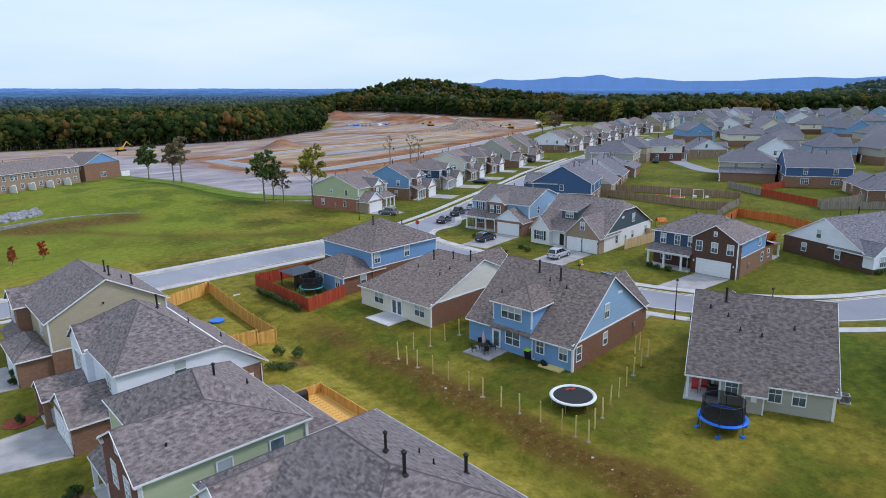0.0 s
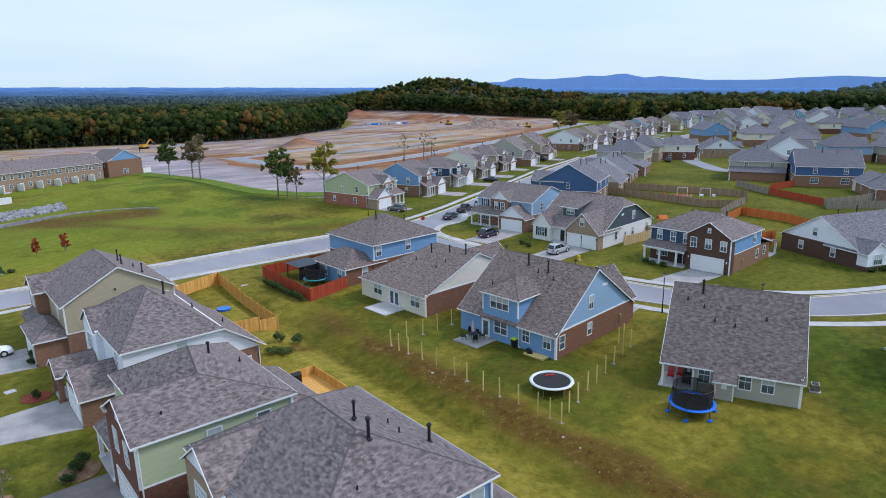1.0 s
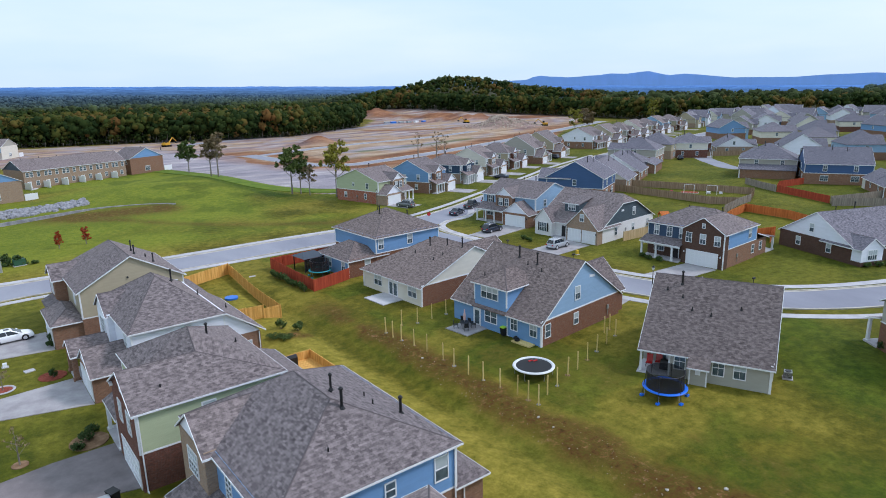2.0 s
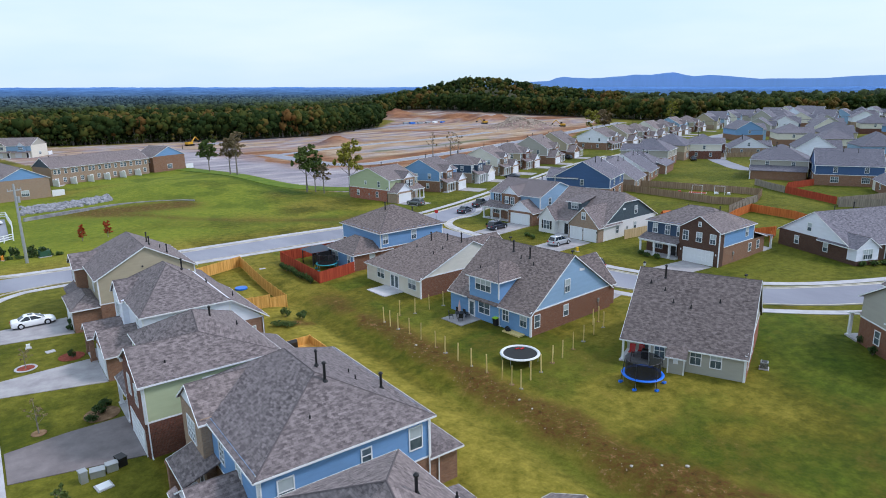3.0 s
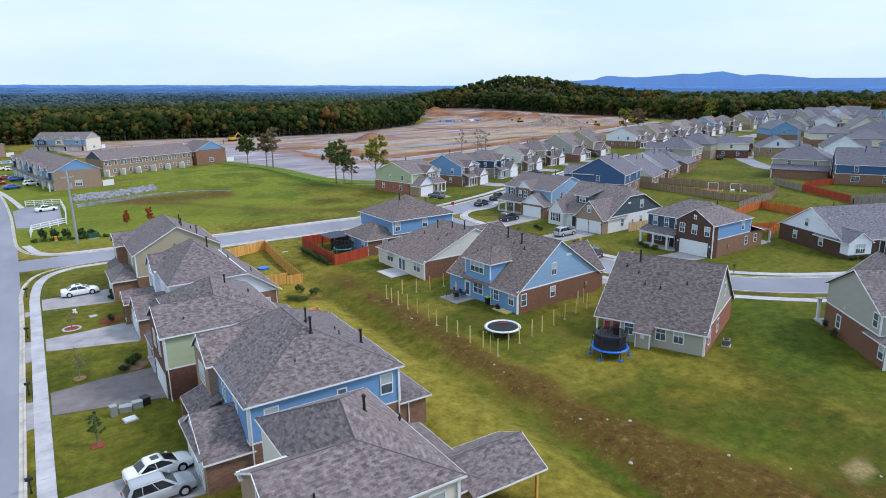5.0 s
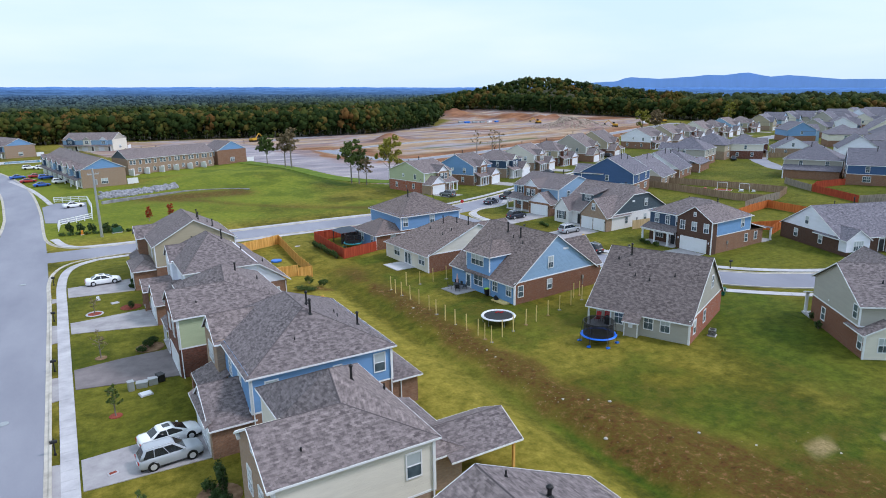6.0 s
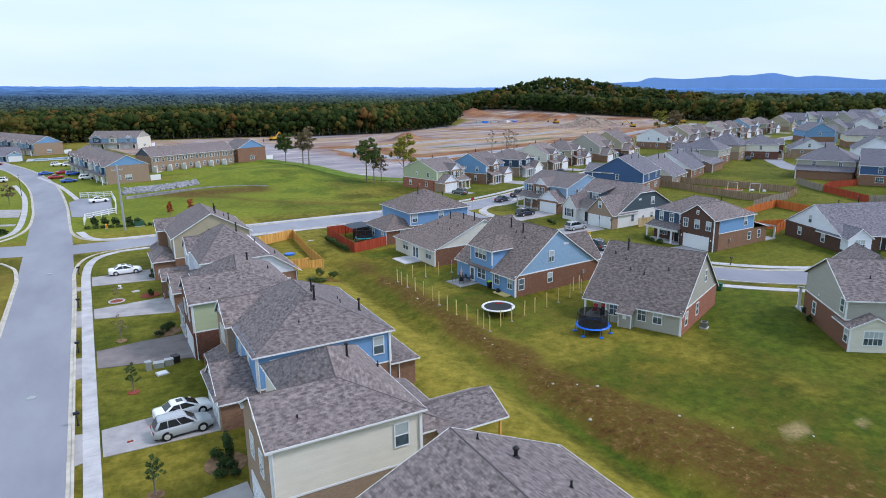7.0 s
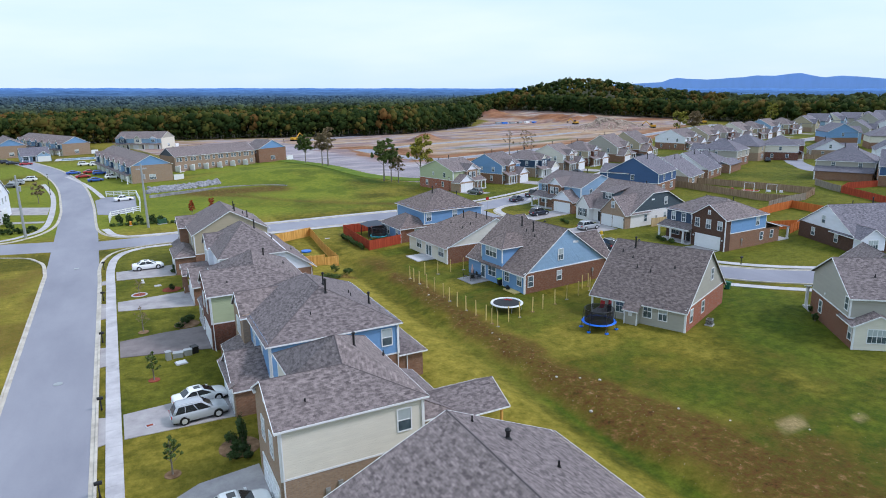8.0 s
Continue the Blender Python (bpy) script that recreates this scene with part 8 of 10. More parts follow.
def car_data(kind):
    """Meshes of a car that faces local +x: lofted lower body, painted cabin, inset panes."""
    suv, truck = kind == "suv", kind == "truck"
    L, W = (4.75, 0.93) if suv else (5.6, 0.98) if truck else (4.8, 0.91)
    gz = 0.26 if suv or truck else 0.19
    belt = 1.06 if suv or truck else 0.92
    roof = 1.72 if suv else 1.84 if truck else 1.45
    hood = belt - 0.02
    H = L / 2
    tail = belt if suv or truck else belt + 0.06
    xs = [(-H, 0.74, gz + 0.18, belt - 0.30), (-H + 0.06, 0.88, gz + 0.06, tail - 0.10), (-H + 0.22, 0.955, gz, tail), (-H + 0.8, 0.99, gz - 0.02, tail + 0.01), (-H * 0.45, 1.0, gz - 0.02, belt + 0.01), (0.0, 1.0, gz - 0.02, belt),
          (H * 0.36, 1.0, gz - 0.02, belt), (H * 0.55, 0.985, gz - 0.02, hood - 0.02), (H - 0.5, 0.965, gz, hood - 0.10), (H - 0.16, 0.89, gz + 0.03, hood - 0.22), (H - 0.03, 0.78, gz + 0.08, hood - 0.36), (H, 0.66, gz + 0.16, hood - 0.44)]
    rings = []
    for x, f, z0, z in xs:
        w = W * f
        rings.append([(x, -w * 0.90, z0), (x, -w * 0.985, z0 + 0.12), (x, -w, z0 + (z - z0) * 0.55), (x, -w * 0.975, z - 0.10), (x, -w * 0.90, z - 0.015), (x, -w * 0.6, z + 0.03),
                      (x, w * 0.6, z + 0.03), (x, w * 0.90, z - 0.015), (x, w * 0.975, z - 0.10), (x, w, z0 + (z - z0) * 0.55), (x, w * 0.985, z0 + 0.12), (x, w * 0.90, z0)])
    body_ = loft(rings)
    # foot and top of the rear screen, top and foot of the windscreen
    if suv:
        r0, r1, f1, f0 = -H + 0.10, -H + 0.50, 0.28, 1.12
    elif truck:
        r0, r1, f1, f0 = -0.95, -0.80, 0.75, 1.5
    else:
        r0, r1, f1, f0 = -H + 0.62, -H + 1.45, 0.25, 1.30
    w0, w1, zb = W * 0.90, W * 0.70, belt - 0.04

    def ring(k):
        """A level of the cabin, k from the waist to the roof."""
        w = w0 + (w1 - w0) * k
        a, b2 = r0 + (r1 - r0) * k, f0 + (f1 - f0) * k
        z = zb + (roof - 0.07 - zb) * k
        return [(a, -w * 0.86, z), (a + 0.12, -w, z), (b2 - 0.16, -w, z), (b2, -w * 0.84, z), (b2, w * 0.84, z), (b2 - 0.16, w, z), (a + 0.12, w, z), (a, w * 0.86, z)]
    top = ring(1)
    cx = (r1 + f1) / 2
    shell = [ring(0), ring(0.5), top]
    for sc, z in ((0.97, roof - 0.025), (0.86, roof)):
        shell.append([(cx + (p[0] - cx) * sc, p[1] * sc, z) for p in top])
    cabin = loft(shell)
    panes = []

    def pane(q, out):
        s = Shape()
        s.prism(q, out)
        panes.append(s)

    def at(u, k, sg):
        """A point on the cabin's side: u from rear to front."""
        w = w0 + (w1 - w0) * k
        a, b2 = r0 + (r1 - r0) * k + 0.12, f0 + (f1 - f0) * k - 0.16
        return (a + (b2 - a) * u, sg * (w + 0.012), zb + (roof - 0.07 - zb) * k)
    for sg in (-1, 1):
        cuts = ((0.03, 0.29), (0.31, 0.63), (0.65, 0.985)) if suv else ((0.04, 0.48), (0.51, 0.985))
        for u0, u1 in cuts:
            q = [at(u0, 0.08, sg), at(u1, 0.08, sg), at(u1 - 0.005, 0.95, sg), at(u0 + 0.005, 0.95, sg)]
            pane(q if sg < 0 else q[::-1], (0, -sg * 0.03, 0))

    def screen(x0, x1, off):
        z = lambda k: zb + (roof - 0.07 - zb) * k
        y = lambda k: (w0 + (w1 - w0) * k) * 0.80
        X = lambda k: x0 + (x1 - x0) * k + off
        q = [(X(0.08), -y(0.08), z(0.08)), (X(0.08), y(0.08), z(0.08)), (X(0.93), y(0.93), z(0.93)), (X(0.93), -y(0.93), z(0.93))]
        pane(q if off > 0 else q[::-1], (-off * 2, 0, -0.01))
    screen(f0, f1, 0.014)
    screen(r0, r1, -0.014)
    rw = 0.36 if suv or truck else 0.33
    tyre = Shape()
    for a, b2, ra, rb in ((-0.115, -0.08, rw * 0.93, rw), (-0.08, 0.08, rw, rw), (0.08, 0.115, rw, rw * 0.93)):
        tyre.tube((0, a, 0), (0, b2, 0), ra, rb, 20)
    rim = Shape()
    rim.tube((0, -0.122, 0), (0, 0.122, 0), rw * 0.30, None, 10)
    for k in range(5):
        a = k * 1.2566
        for sg in (-1, 1):
            rim.tube((0, sg * 0.118, 0), (math.cos(a) * rw * 0.62, sg * 0.118, math.sin(a) * rw * 0.62), 0.045, 0.035, 4)
    rim.tube((0, -0.117, 0), (0, 0.117, 0), rw * 0.66, None, 16)
    arch = Shape()
    arch.tube((0, -0.05, 0), (0, 0.05, 0), rw * 1.16, None, 18)
    bed = None
    if truck:
        bed = Shape()
        bed.box(-H + 0.2, -W * 0.78, belt - 0.05, -1.05, W * 0.78, belt + 0.045)
    rails = None
    if suv:
        rails = Shape()
        for sg in (-1, 1):
            rails.tube((r1 + 0.15, sg * w1 * 0.86, roof + 0.035), (f1 - 0.1, sg * w1 * 0.86, roof + 0.035), 0.022, 0.022, 5)
    return dict(L=L, W=W, gz=gz, belt=belt, hood=hood, body=body_, cabin=cabin, panes=panes, tyre=tyre, rim=rim, arch=arch, bed=bed, rails=rails, rwheel=rw, roof=roof, sun=(r1, f1, w1))


def car(kind, col, x, y, rz, label, group="", far=False):
    d = cached(("car", kind), lambda: car_data(kind))
    t = thing("car", label, "car", x, y, 0.07, rz, group)
    pm = paint(col)
    L, W = d["L"], d["W"]
    mk = lambda nm, sh, mat, smooth=False: cached(("carm", kind, nm, mat.name, col), lambda: sh.data(nm.rstrip("0123456789"), mat, smooth))
    part("body", mk("body", d["body"], pm, True), None, t)
    part("cabin", mk("cabin", d["cabin"], pm, True), None, t)
    for k, p in enumerate(d["panes"]):
        part("pane", mk("pane%d" % k, p, CAR_GLASS), None, t)
    if d["bed"]:
        part("truck_bed", mk("truck_bed", d["bed"], BLACK), None, t)
    if d["rails"] and not far:
        part("roof_rails", mk("roof_rails", d["rails"], CHROME), None, t)
    for wx in (-L * 0.29, L * 0.30):
        for sg in (-1, 1):
            if not far:
                part("wheel_arch", mk("wheel_arch", d["arch"], BLACK), None, t, m=pose(wx, sg * (W - 0.055), d["rwheel"] + 0.02))
            w = part("wheel", mk("wheel", d["tyre"], RUBBER), None, t, m=pose(wx, sg * (W - 0.1), d["rwheel"]))
            if not far:
                part("rim", mk("rim", d["rim"], CHROME), None, w)
    if far:
        return t
    for sg in (-1, 1):
        s = Shape()
        s.box(-L / 2 - 0.01, sg * W * 0.68 - 0.13, d["belt"] - 0.34, -L / 2 + 0.26, sg * W * 0.68 + 0.16, d["belt"] - 0.12)
        part("tail_lamp", s, RED_LAMP, t)
        s = Shape()
        s.prism([(L / 2 - 0.42, sg * W * 0.68 - 0.16, d["hood"] - 0.13), (L / 2 - 0.06, sg * W * 0.62 - 0.14, d["hood"] - 0.30), (L / 2 - 0.10, sg * W * 0.62 + 0.14, d["hood"] - 0.30), (L / 2 - 0.48, sg * W * 0.68 + 0.16, d["hood"] - 0.15)], (0, 0, -0.12))
        part("headlamp", s, CLEAR_LAMP, t)
        s = Shape()
        s.prism([(0.78, sg * (W + 0.03) - 0.10, d["belt"] + 0.16), (0.96, sg * (W + 0.03) - 0.08, d["belt"] + 0.13), (0.96, sg * (W + 0.03) + 0.08, d["belt"] + 0.13), (0.78, sg * (W + 0.03) + 0.10, d["belt"] + 0.16)], (0, 0, -0.14))
        part("mirror", s, pm, t)
    s = Shape()
    s.box(L / 2 - 0.08, -W * 0.4, d["hood"] - 0.50, L / 2 + 0.012, W * 0.4, d["hood"] - 0.38)
    part("grille", s, BLACK, t)
    s = Shape()
    s.box(-L / 2 + 0.1, -W * 0.9, d["gz"] - 0.04, L / 2 - 0.12, W * 0.9, d["gz"] + 0.1)
    part("sill", s, BLACK, t)
    if kind == "sedan":
        r1, f1, w1 = d["sun"]
        s = Shape()
        s.box(f1 - 0.75, -w1 * 0.5, d["roof"] - 0.02, f1 - 0.2, w1 * 0.5, d["roof"] + 0.008)
        part("sunroof", s, CAR_GLASS, t)
    s = Shape()
    s.box(-L / 2 - 0.02, -0.26, 0.5, -L / 2 + 0.05, 0.26, 0.62)
    part("number_plate", s, WHITE, t)
    return t


WHT, SIL, NAVY, BLK, REDC, BLUC, GRYC = (0.86, 0.87, 0.88), (0.40, 0.43, 0.47), (0.012, 0.018, 0.04), (0.01, 0.01, 0.012), (0.35, 0.015, 0.02), (0.02, 0.09, 0.42), (0.12, 0.13, 0.14)
car("suv", SIL, 5.9, 55.9, 4, "silver sport utility car parked on a driveway")
car("sedan", WHT, 6.3, 59.0, 8, "white saloon car parked on a driveway")
car("sedan", WHT, 4.6, 112.4, 2, "white saloon car parked on a driveway by the corner")
car("sedan", WHT, 6.4, 40.6, 2, "white saloon car on a driveway by a garage")
car("suv", NAVY, 84.6, 117.0, 8, "dark blue sport utility car on a driveway")
car("suv", SIL, 84.4, 99.8, 5, "silver sport utility car on a driveway")
car("suv", BLK, 77.4, 86.0, 80, "black car parked beside the kerb")
car("sedan", NAVY, 90.6, 135.2, 24, "dark saloon car parked at the kerb", "cars along the street")
car("truck", BLK, 98.2, 139.0, 24, "black pickup truck parked at the kerb", "cars along the street")
car("suv", SIL, 105.2, 141.2, 24, "silver car parked at the kerb", "cars along the street")
car("suv", GRYC, 87.4, 150.6, 105, "grey car on a driveway by a garage")
for x, y, r, c_, k in ((-12.2, 268.7, 10, BLUC, "sedan"), (-6.9, 268.6, 10, REDC, "sedan"), (-8.8, 255, 10, REDC, "sedan"), (-3.8, 261.6, 10, BLUC, "suv"), (-4.8, 241.5, 10, BLUC, "sedan"), (0.2, 246.5, 10, WHT, "suv"), (-9.7, 300, 10, WHT, "suv"), (-5.4, 297, 10, WHT, "suv"), (2.6, 192, 12, WHT, "sedan"),
                       (-31.5, 318.5, 10, REDC, "sedan"), (-36.9, 324.5, 10, NAVY, "sedan"), (-40, 331, 10, NAVY, "suv"), (-24.7, 255, 170, WHT, "suv"), (-27.5, 247, 170, SIL, "suv"), (-28.5, 240, 170, GRYC, "sedan"),
                       (214, 158, 40, NAVY, "suv"), (186, 194, 100, NAVY, "suv"), (136, 169.5, 115, NAVY, "sedan"), (260, 206, 15, REDC, "sedan"), (275, 203, 15, BLUC, "sedan"), (292, 207, 100, WHT, "suv")):
    car(k, c_, x, y, r, {WHT: "white", SIL: "silver", NAVY: "dark blue", REDC: "red", BLUC: "bright blue", GRYC: "grey"}[c_] + " car parked among the distant houses", "parked cars far off", True)


# ---- trees and shrubs ----
def leaf_bunch(C, R, n, size, tint, mat, name="crown"):
    v, f, tt = leaf_cloud(C, R, n, size, rs, [tint] * len(C))
    return cloud_mesh(name, v, f, tt, mat)


def tree(x, y, h, crown, mat, label, tint=0.5, leaves=220, size=0.22, bare=0.3, name="tree", group="", lean=0.0, limbs=7):
    """A tapered trunk with limbs, and clumps of leaves round the limbs' ends."""
    t = thing(name, label, "tree", x, y, float(land(x, y)), group=group)
    q = random.Random(int(x * 13 + y * 7))
    s = Shape()
    tip = Vector((lean, lean * 0.4, h * 0.92))
    s.tube((0, 0, -0.2), tip * 0.5, 0.02 * h + 0.02, 0.012 * h + 0.01, 8)
    s.tube(tip * 0.5, tip, 0.012 * h + 0.01, 0.012, 6)
    part("trunk", s, BARKPALE, t)
    C, R = [], []
    for k in range(limbs):
        f = bare + (0.95 - bare) * (k + 0.3) / limbs
        a = k * 2.4 + q.uniform(-0.4, 0.4)
        base = tip * f
        ln = crown * (1.05 - 0.6 * f) * q.uniform(0.6, 1.2)
        end = base + Vector((math.cos(a) * ln, math.sin(a) * ln, ln * q.uniform(0.6, 1.1)))
        b2 = Shape()
        b2.tube(base, end, 0.006 * h + 0.006, 0.006, 5)
        # twigs that fork off the limb
        ends = [end]
        for g in (0.45, 0.75):
            p = base + (end - base) * g
            e2 = p + Vector((q.uniform(-1, 1), q.uniform(-1, 1), q.uniform(0.3, 1.0))) * ln * 0.45
            b2.tube(p, e2, 0.003 * h + 0.004, 0.004, 4)
            ends.append(e2)
        part("limb", b2, BARKPALE, t)
        for p in ends:
            C.append((p.x, p.y, p.z))
            r_ = crown * q.uniform(0.14, 0.30)
            R.append((r_, r_ * q.uniform(0.7, 1.0)))
    if leaves:
        part("crown", leaf_bunch(C, R, max(6, leaves // len(C)), size, tint, mat), None, t)
    return t


def shrub(x, y, r, h, mat, label, tint=0.4, n=150, size=0.13, group="", name="shrub"):
    t = thing(name, label, "shrub", x, y, float(land(x, y)), group=group)
    s = Shape()
    for k in range(4):
        a = k * 1.57
        s.tube((0.03 * k, 0, -0.05), (math.cos(a) * r * 0.6, math.sin(a) * r * 0.6, h * 0.7), 0.025, 0.008, 4)
    part("stem", s, BARK, t)
    C = [(math.cos(k * 2.1) * r * 0.45, math.sin(k * 2.1) * r * 0.45, h * (0.35 + 0.25 * (k % 3) / 2)) for k in range(5)] + [(0, 0, h * 0.65)]
    part("leaves", leaf_bunch(C, [(r * 0.55, h * 0.33)] * 6, n // 6, size, tint, mat, "leaves"), None, t)
    return t


for x, y, h, cr, m_, tn, lv in ((69, 254, 10.5, 4.0, LEAF, 0.75, 700), (70.5, 236, 12, 3.4, LEAF_DRY, 0.6, 260), (71.8, 233, 14.5, 3.6, LEAF_DRY, 0.8, 300), (76, 188, 12.5, 4.4, LEAF, 0.9, 620), (77.6, 186, 9.5, 3.6, LEAF, 0.7, 330), (78.5, 182.5, 8, 2.6, LEAF_DRY, 0.4, 60), (82.8, 175.5, 14.2, 4.6, LEAF_OLIVE, 0.7, 520)):
    tree(x, y, h, cr, m_, "tall slender tree with thin autumn crown at the site's edge", tn, lv * 6, 0.23, 0.36, group="trees at the site's edge", limbs=14)
for x, y, h in ((149.5, 231, 11), (144, 212, 13), (146, 210, 12)):
    tree(x, y, h, 2.6, LEAF_DRY, "bare slender tree standing in the building site", 0.7, 60, 0.2, 0.35, group="bare trees")
for x, y, h, m_ in ((296, 278, 13, LEAF_OLIVE), (304, 275, 10, LEAF_DRY), (410, 305, 14, LEAF_OLIVE), (352, 318, 10, LEAF_DRY)):
    tree(x, y, h, 5, m_, "autumn tree beside the far building site", 0.6, 1600, 0.35, 0.2, limbs=12)
for x, y in ((16.6, 161.5), (21.2, 162)):
    tree(x, y, 3.4, 0.75, LEAF_RED, "small young tree with bright red autumn leaves", 0.7, 2600, 0.10, 0.12, group="young red trees", limbs=14)
tree(2.8, 66.1, 2.9, 0.75, LEAF, "young green tree staked in a front lawn", 0.85, 1500, 0.05, 0.32, limbs=12)
tree(3.0, 47.6, 3.1, 0.8, LEAF, "young green tree in a front lawn", 0.75, 1500, 0.05, 0.32, limbs=12)
tree(2.5, 81.2, 2.8, 1.1, LEAF_DRY, "young nearly bare tree in a front lawn", 0.8, 70, 0.07, 0.3)
tree(2.7, 97.6, 2.2, 0.8, LEAF_DRY, "thin bare young tree in a front lawn", 0.8, 40, 0.07, 0.3)
tree(-17.6, 200, 5.0, 2.0, LEAF_DRY, "young tree with rusty leaves beside a drive", 0.9, 380, 0.2, 0.25)
for x, y, r, h in ((7.2, 81.8, 0.8, 1.1), (6.4, 80.6, 0.7, 0.8), (7.9, 83.0, 0.7, 0.9), (8.0, 49.0, 0.7, 0.9), (7.4, 47.6, 0.7, 0.7), (8.5, 50.6, 0.5, 2.4), (7.6, 50.3, 0.7, 1.0), (7.0, 97.8, 0.5, 1.1), (8.4, 108.6, 0.7, 1.5), (8.0, 107.4, 0.6, 0.9)):
    shrub(x, y, r, h, LEAF, "dark green shrub in a front bed", 0.3, 900, 0.05, "front garden shrubs")
for k in range(13):
    shrub(39.2 + 0.2 * math.sin(k), 106.6 + k * 0.86, 0.55, 1.3, LEAF, "green arborvitae shrub along a red fence", 0.45, 420, 0.075, "hedge along the red fence")
for x, y, r, h in ((30.6, 95.4, 0.9, 1.5), (32.2, 94.2, 0.8, 1.2), (33.4, 96.2, 0.5, 0.8), (28.6, 92.6, 1.3, 0.8), (29.6, 91.8, 1.2, 0.7)):
    shrub(x, y, r, h, LEAF, "green shrub in a mulched bed behind a house", 0.65, 800, 0.06, "bed behind the house")
for x, y in ((7.6, 153.5), (5.0, 155), (3.0, 156.4), (9.4, 152.2), (1.0, 157.6)):
    shrub(x, y, 1.0, 2.2, LEAF, "dark conical evergreen shrub by the corner bed", 0.2, 220, 0.2, "evergreens at the corner")
for k in range(9):
    shrub(-0.4 + 1.5 * k, 154.6 - 0.35 * k, 0.8, 0.7, LEAF, "low green bedding shrub at the corner", 0.55, 120, 0.15, "low shrubs at the corner")
for x, y in ((89.2, 84.6), (89.5, 82.8), (89.8, 86.2), (109.4, 60.2), (111, 59.2), (112.6, 58.4), (84.6, 108.2), (84.0, 106.2), (85, 120.2)):
    shrub(x, y, 0.75, 0.9, LEAF, "leafy green shrub below a front porch", 0.6, 150, 0.15, "shrubs below porches")
for x, y in ((76.2, 47.2), (77.4, 46.4), (73.9, 45.2)):
    shrub(x, y, 0.5, 1.2, LEAF, "dark green shrub beside a porch", 0.2, 160, 0.11)
for x, y in ((-20, 163), (-21, 168), (-22, 173), (-22.5, 178), (-16.5, 156), (-18, 157), (-19.5, 156.4), (-21, 157.2), (-15.4, 158)):
    shrub(x, y, 1.0, 1.4, LEAF, "dark green shrub beside the west street", 0.3, 160, 0.2, "shrubs by the west street")


def bed_ring(x, y, r, mat, label):
    s = Shape()
    z = float(land(x, y))
    s.disc((x, y, z - 0.1), r, 0.16, 20)
    t = tagged(part("mulch_bed", s, mat), label, "garden bed")
    return t


bed_ring(2.8, 66.1, 0.55, MULCH, "round red mulch bed at a young tree")
bed_ring(2.5, 81.2, 0.6, DIRT, "round bare soil bed at a young tree")
bed_ring(3.0, 47.6, 0.6, DIRT, "round bare soil bed below a young tree")
bed_ring(7.0, 98.2, 1.3, MULCH, "bright red mulch bed beside a porch")
bed_ring(7.4, 81.6, 1.5, DIRT, "dark mulch bed with shrubs by a porch")
bed_ring(8.1, 49.2, 1.6, DIRT, "dark mulch bed with shrubs by a garage")
kerbring = Shape()
kerbring.ring((2.7, 97.6, 0.06), 0.95, 0.13, 24, 6)
tagged(part("stone_edging", kerbring, CONCRETE), "round white stone edging on a lawn", "garden edging")
bed_ring(2.7, 97.6, 0.85, MULCH, "red mulch inside white stone edging")


# ---- yard things across the swale ----
def trampoline(x, y, r, pad, label, net=False):
    t = thing("trampoline", label, "trampoline", x, y, float(land(x, y)))
    z = 0.92
    s = Shape()
    s.tube((0, 0, z - 0.02), (0, 0, z + 0.02), r * 0.86, r * 0.86, 36)
    part("mat", s, BLACK, t, "black woven jumping mat")
    s = Shape()
    s.ring((0, 0, z + 0.03), r * 0.94, r * 0.085, 36, 6)
    part("pad", s, pad, t)
    for k in range(6):
        a = k * math.pi / 3 + 0.3
        c, d = math.cos(a), math.sin(a)
        s = Shape()
        s.tube((c * r * 0.95, d * r * 0.95, z), (c * r * 0.9, d * r * 0.9, 0.02), 0.03, 0.03, 6)
        part("leg", s, GALV, t)
        if net:
            s = Shape()
            s.tube((c * r * 1.04, d * r * 1.04, 0.1), (c * r * 0.88, d * r * 0.88, 2.55), 0.035, 0.035, 6)
            part("net_pole", s, DKMETAL, t)
            s = Shape()
            s.box(c * r * 1.04 - 0.18, d * r * 1.04 - 0.14, 0, c * r * 1.04 + 0.18, d * r * 1.04 + 0.14, 0.16)
            part("weight_bag", s, pad, t)
    if net:
        s = Shape()
        n = 36
        for zz in (z + 0.05, 2.5):
            s.v += [(r * 0.85 * math.cos(2 * math.pi * k / n), r * 0.85 * math.sin(2 * math.pi * k / n), zz) for k in range(n)]
        for k in range(n):
            s.f.append([k, (k + 1) % n, n + (k + 1) % n, n + k])
            s.uv.append([(0, 0)] * 4)
        part("net", s, NET, t, "fine black safety netting")
        s = Shape()
        s.ring((0, 0, 2.5), r * 0.86, 0.03, 36, 5)
        part("top_ring", s, DKMETAL, t)
    return t


NET = bpy.data.materials.new("netting")
NET.use_nodes = True
nn, nl = NET.node_tree.nodes, NET.node_tree.links
nb = nn["Principled BSDF"]
nb.inputs["Base Color"].default_value = (0.012, 0.012, 0.016, 1)
nb.inputs["Alpha"].default_value = 0.75
PAD_BLUE = mat_plain("blue_vinyl", (0.02, 0.17, 0.80), 0.45, 0.4)
PAD_WHITE = mat_plain("white_vinyl", (0.70, 0.72, 0.74), 0.5, 0.4)
trampoline(44.4, 66.8, 2.05, PAD_WHITE, "round black trampoline with white edge pad on the grass")
trampoline(50.2, 55.9, 1.95, PAD_BLUE, "round trampoline with blue pad and black safety net", True)
trampoline(44.8, 112.4, 1.7, mat_plain("teal_vinyl", (0.02, 0.30, 0.36), 0.5), "round trampoline with teal pad inside a red fence", True)
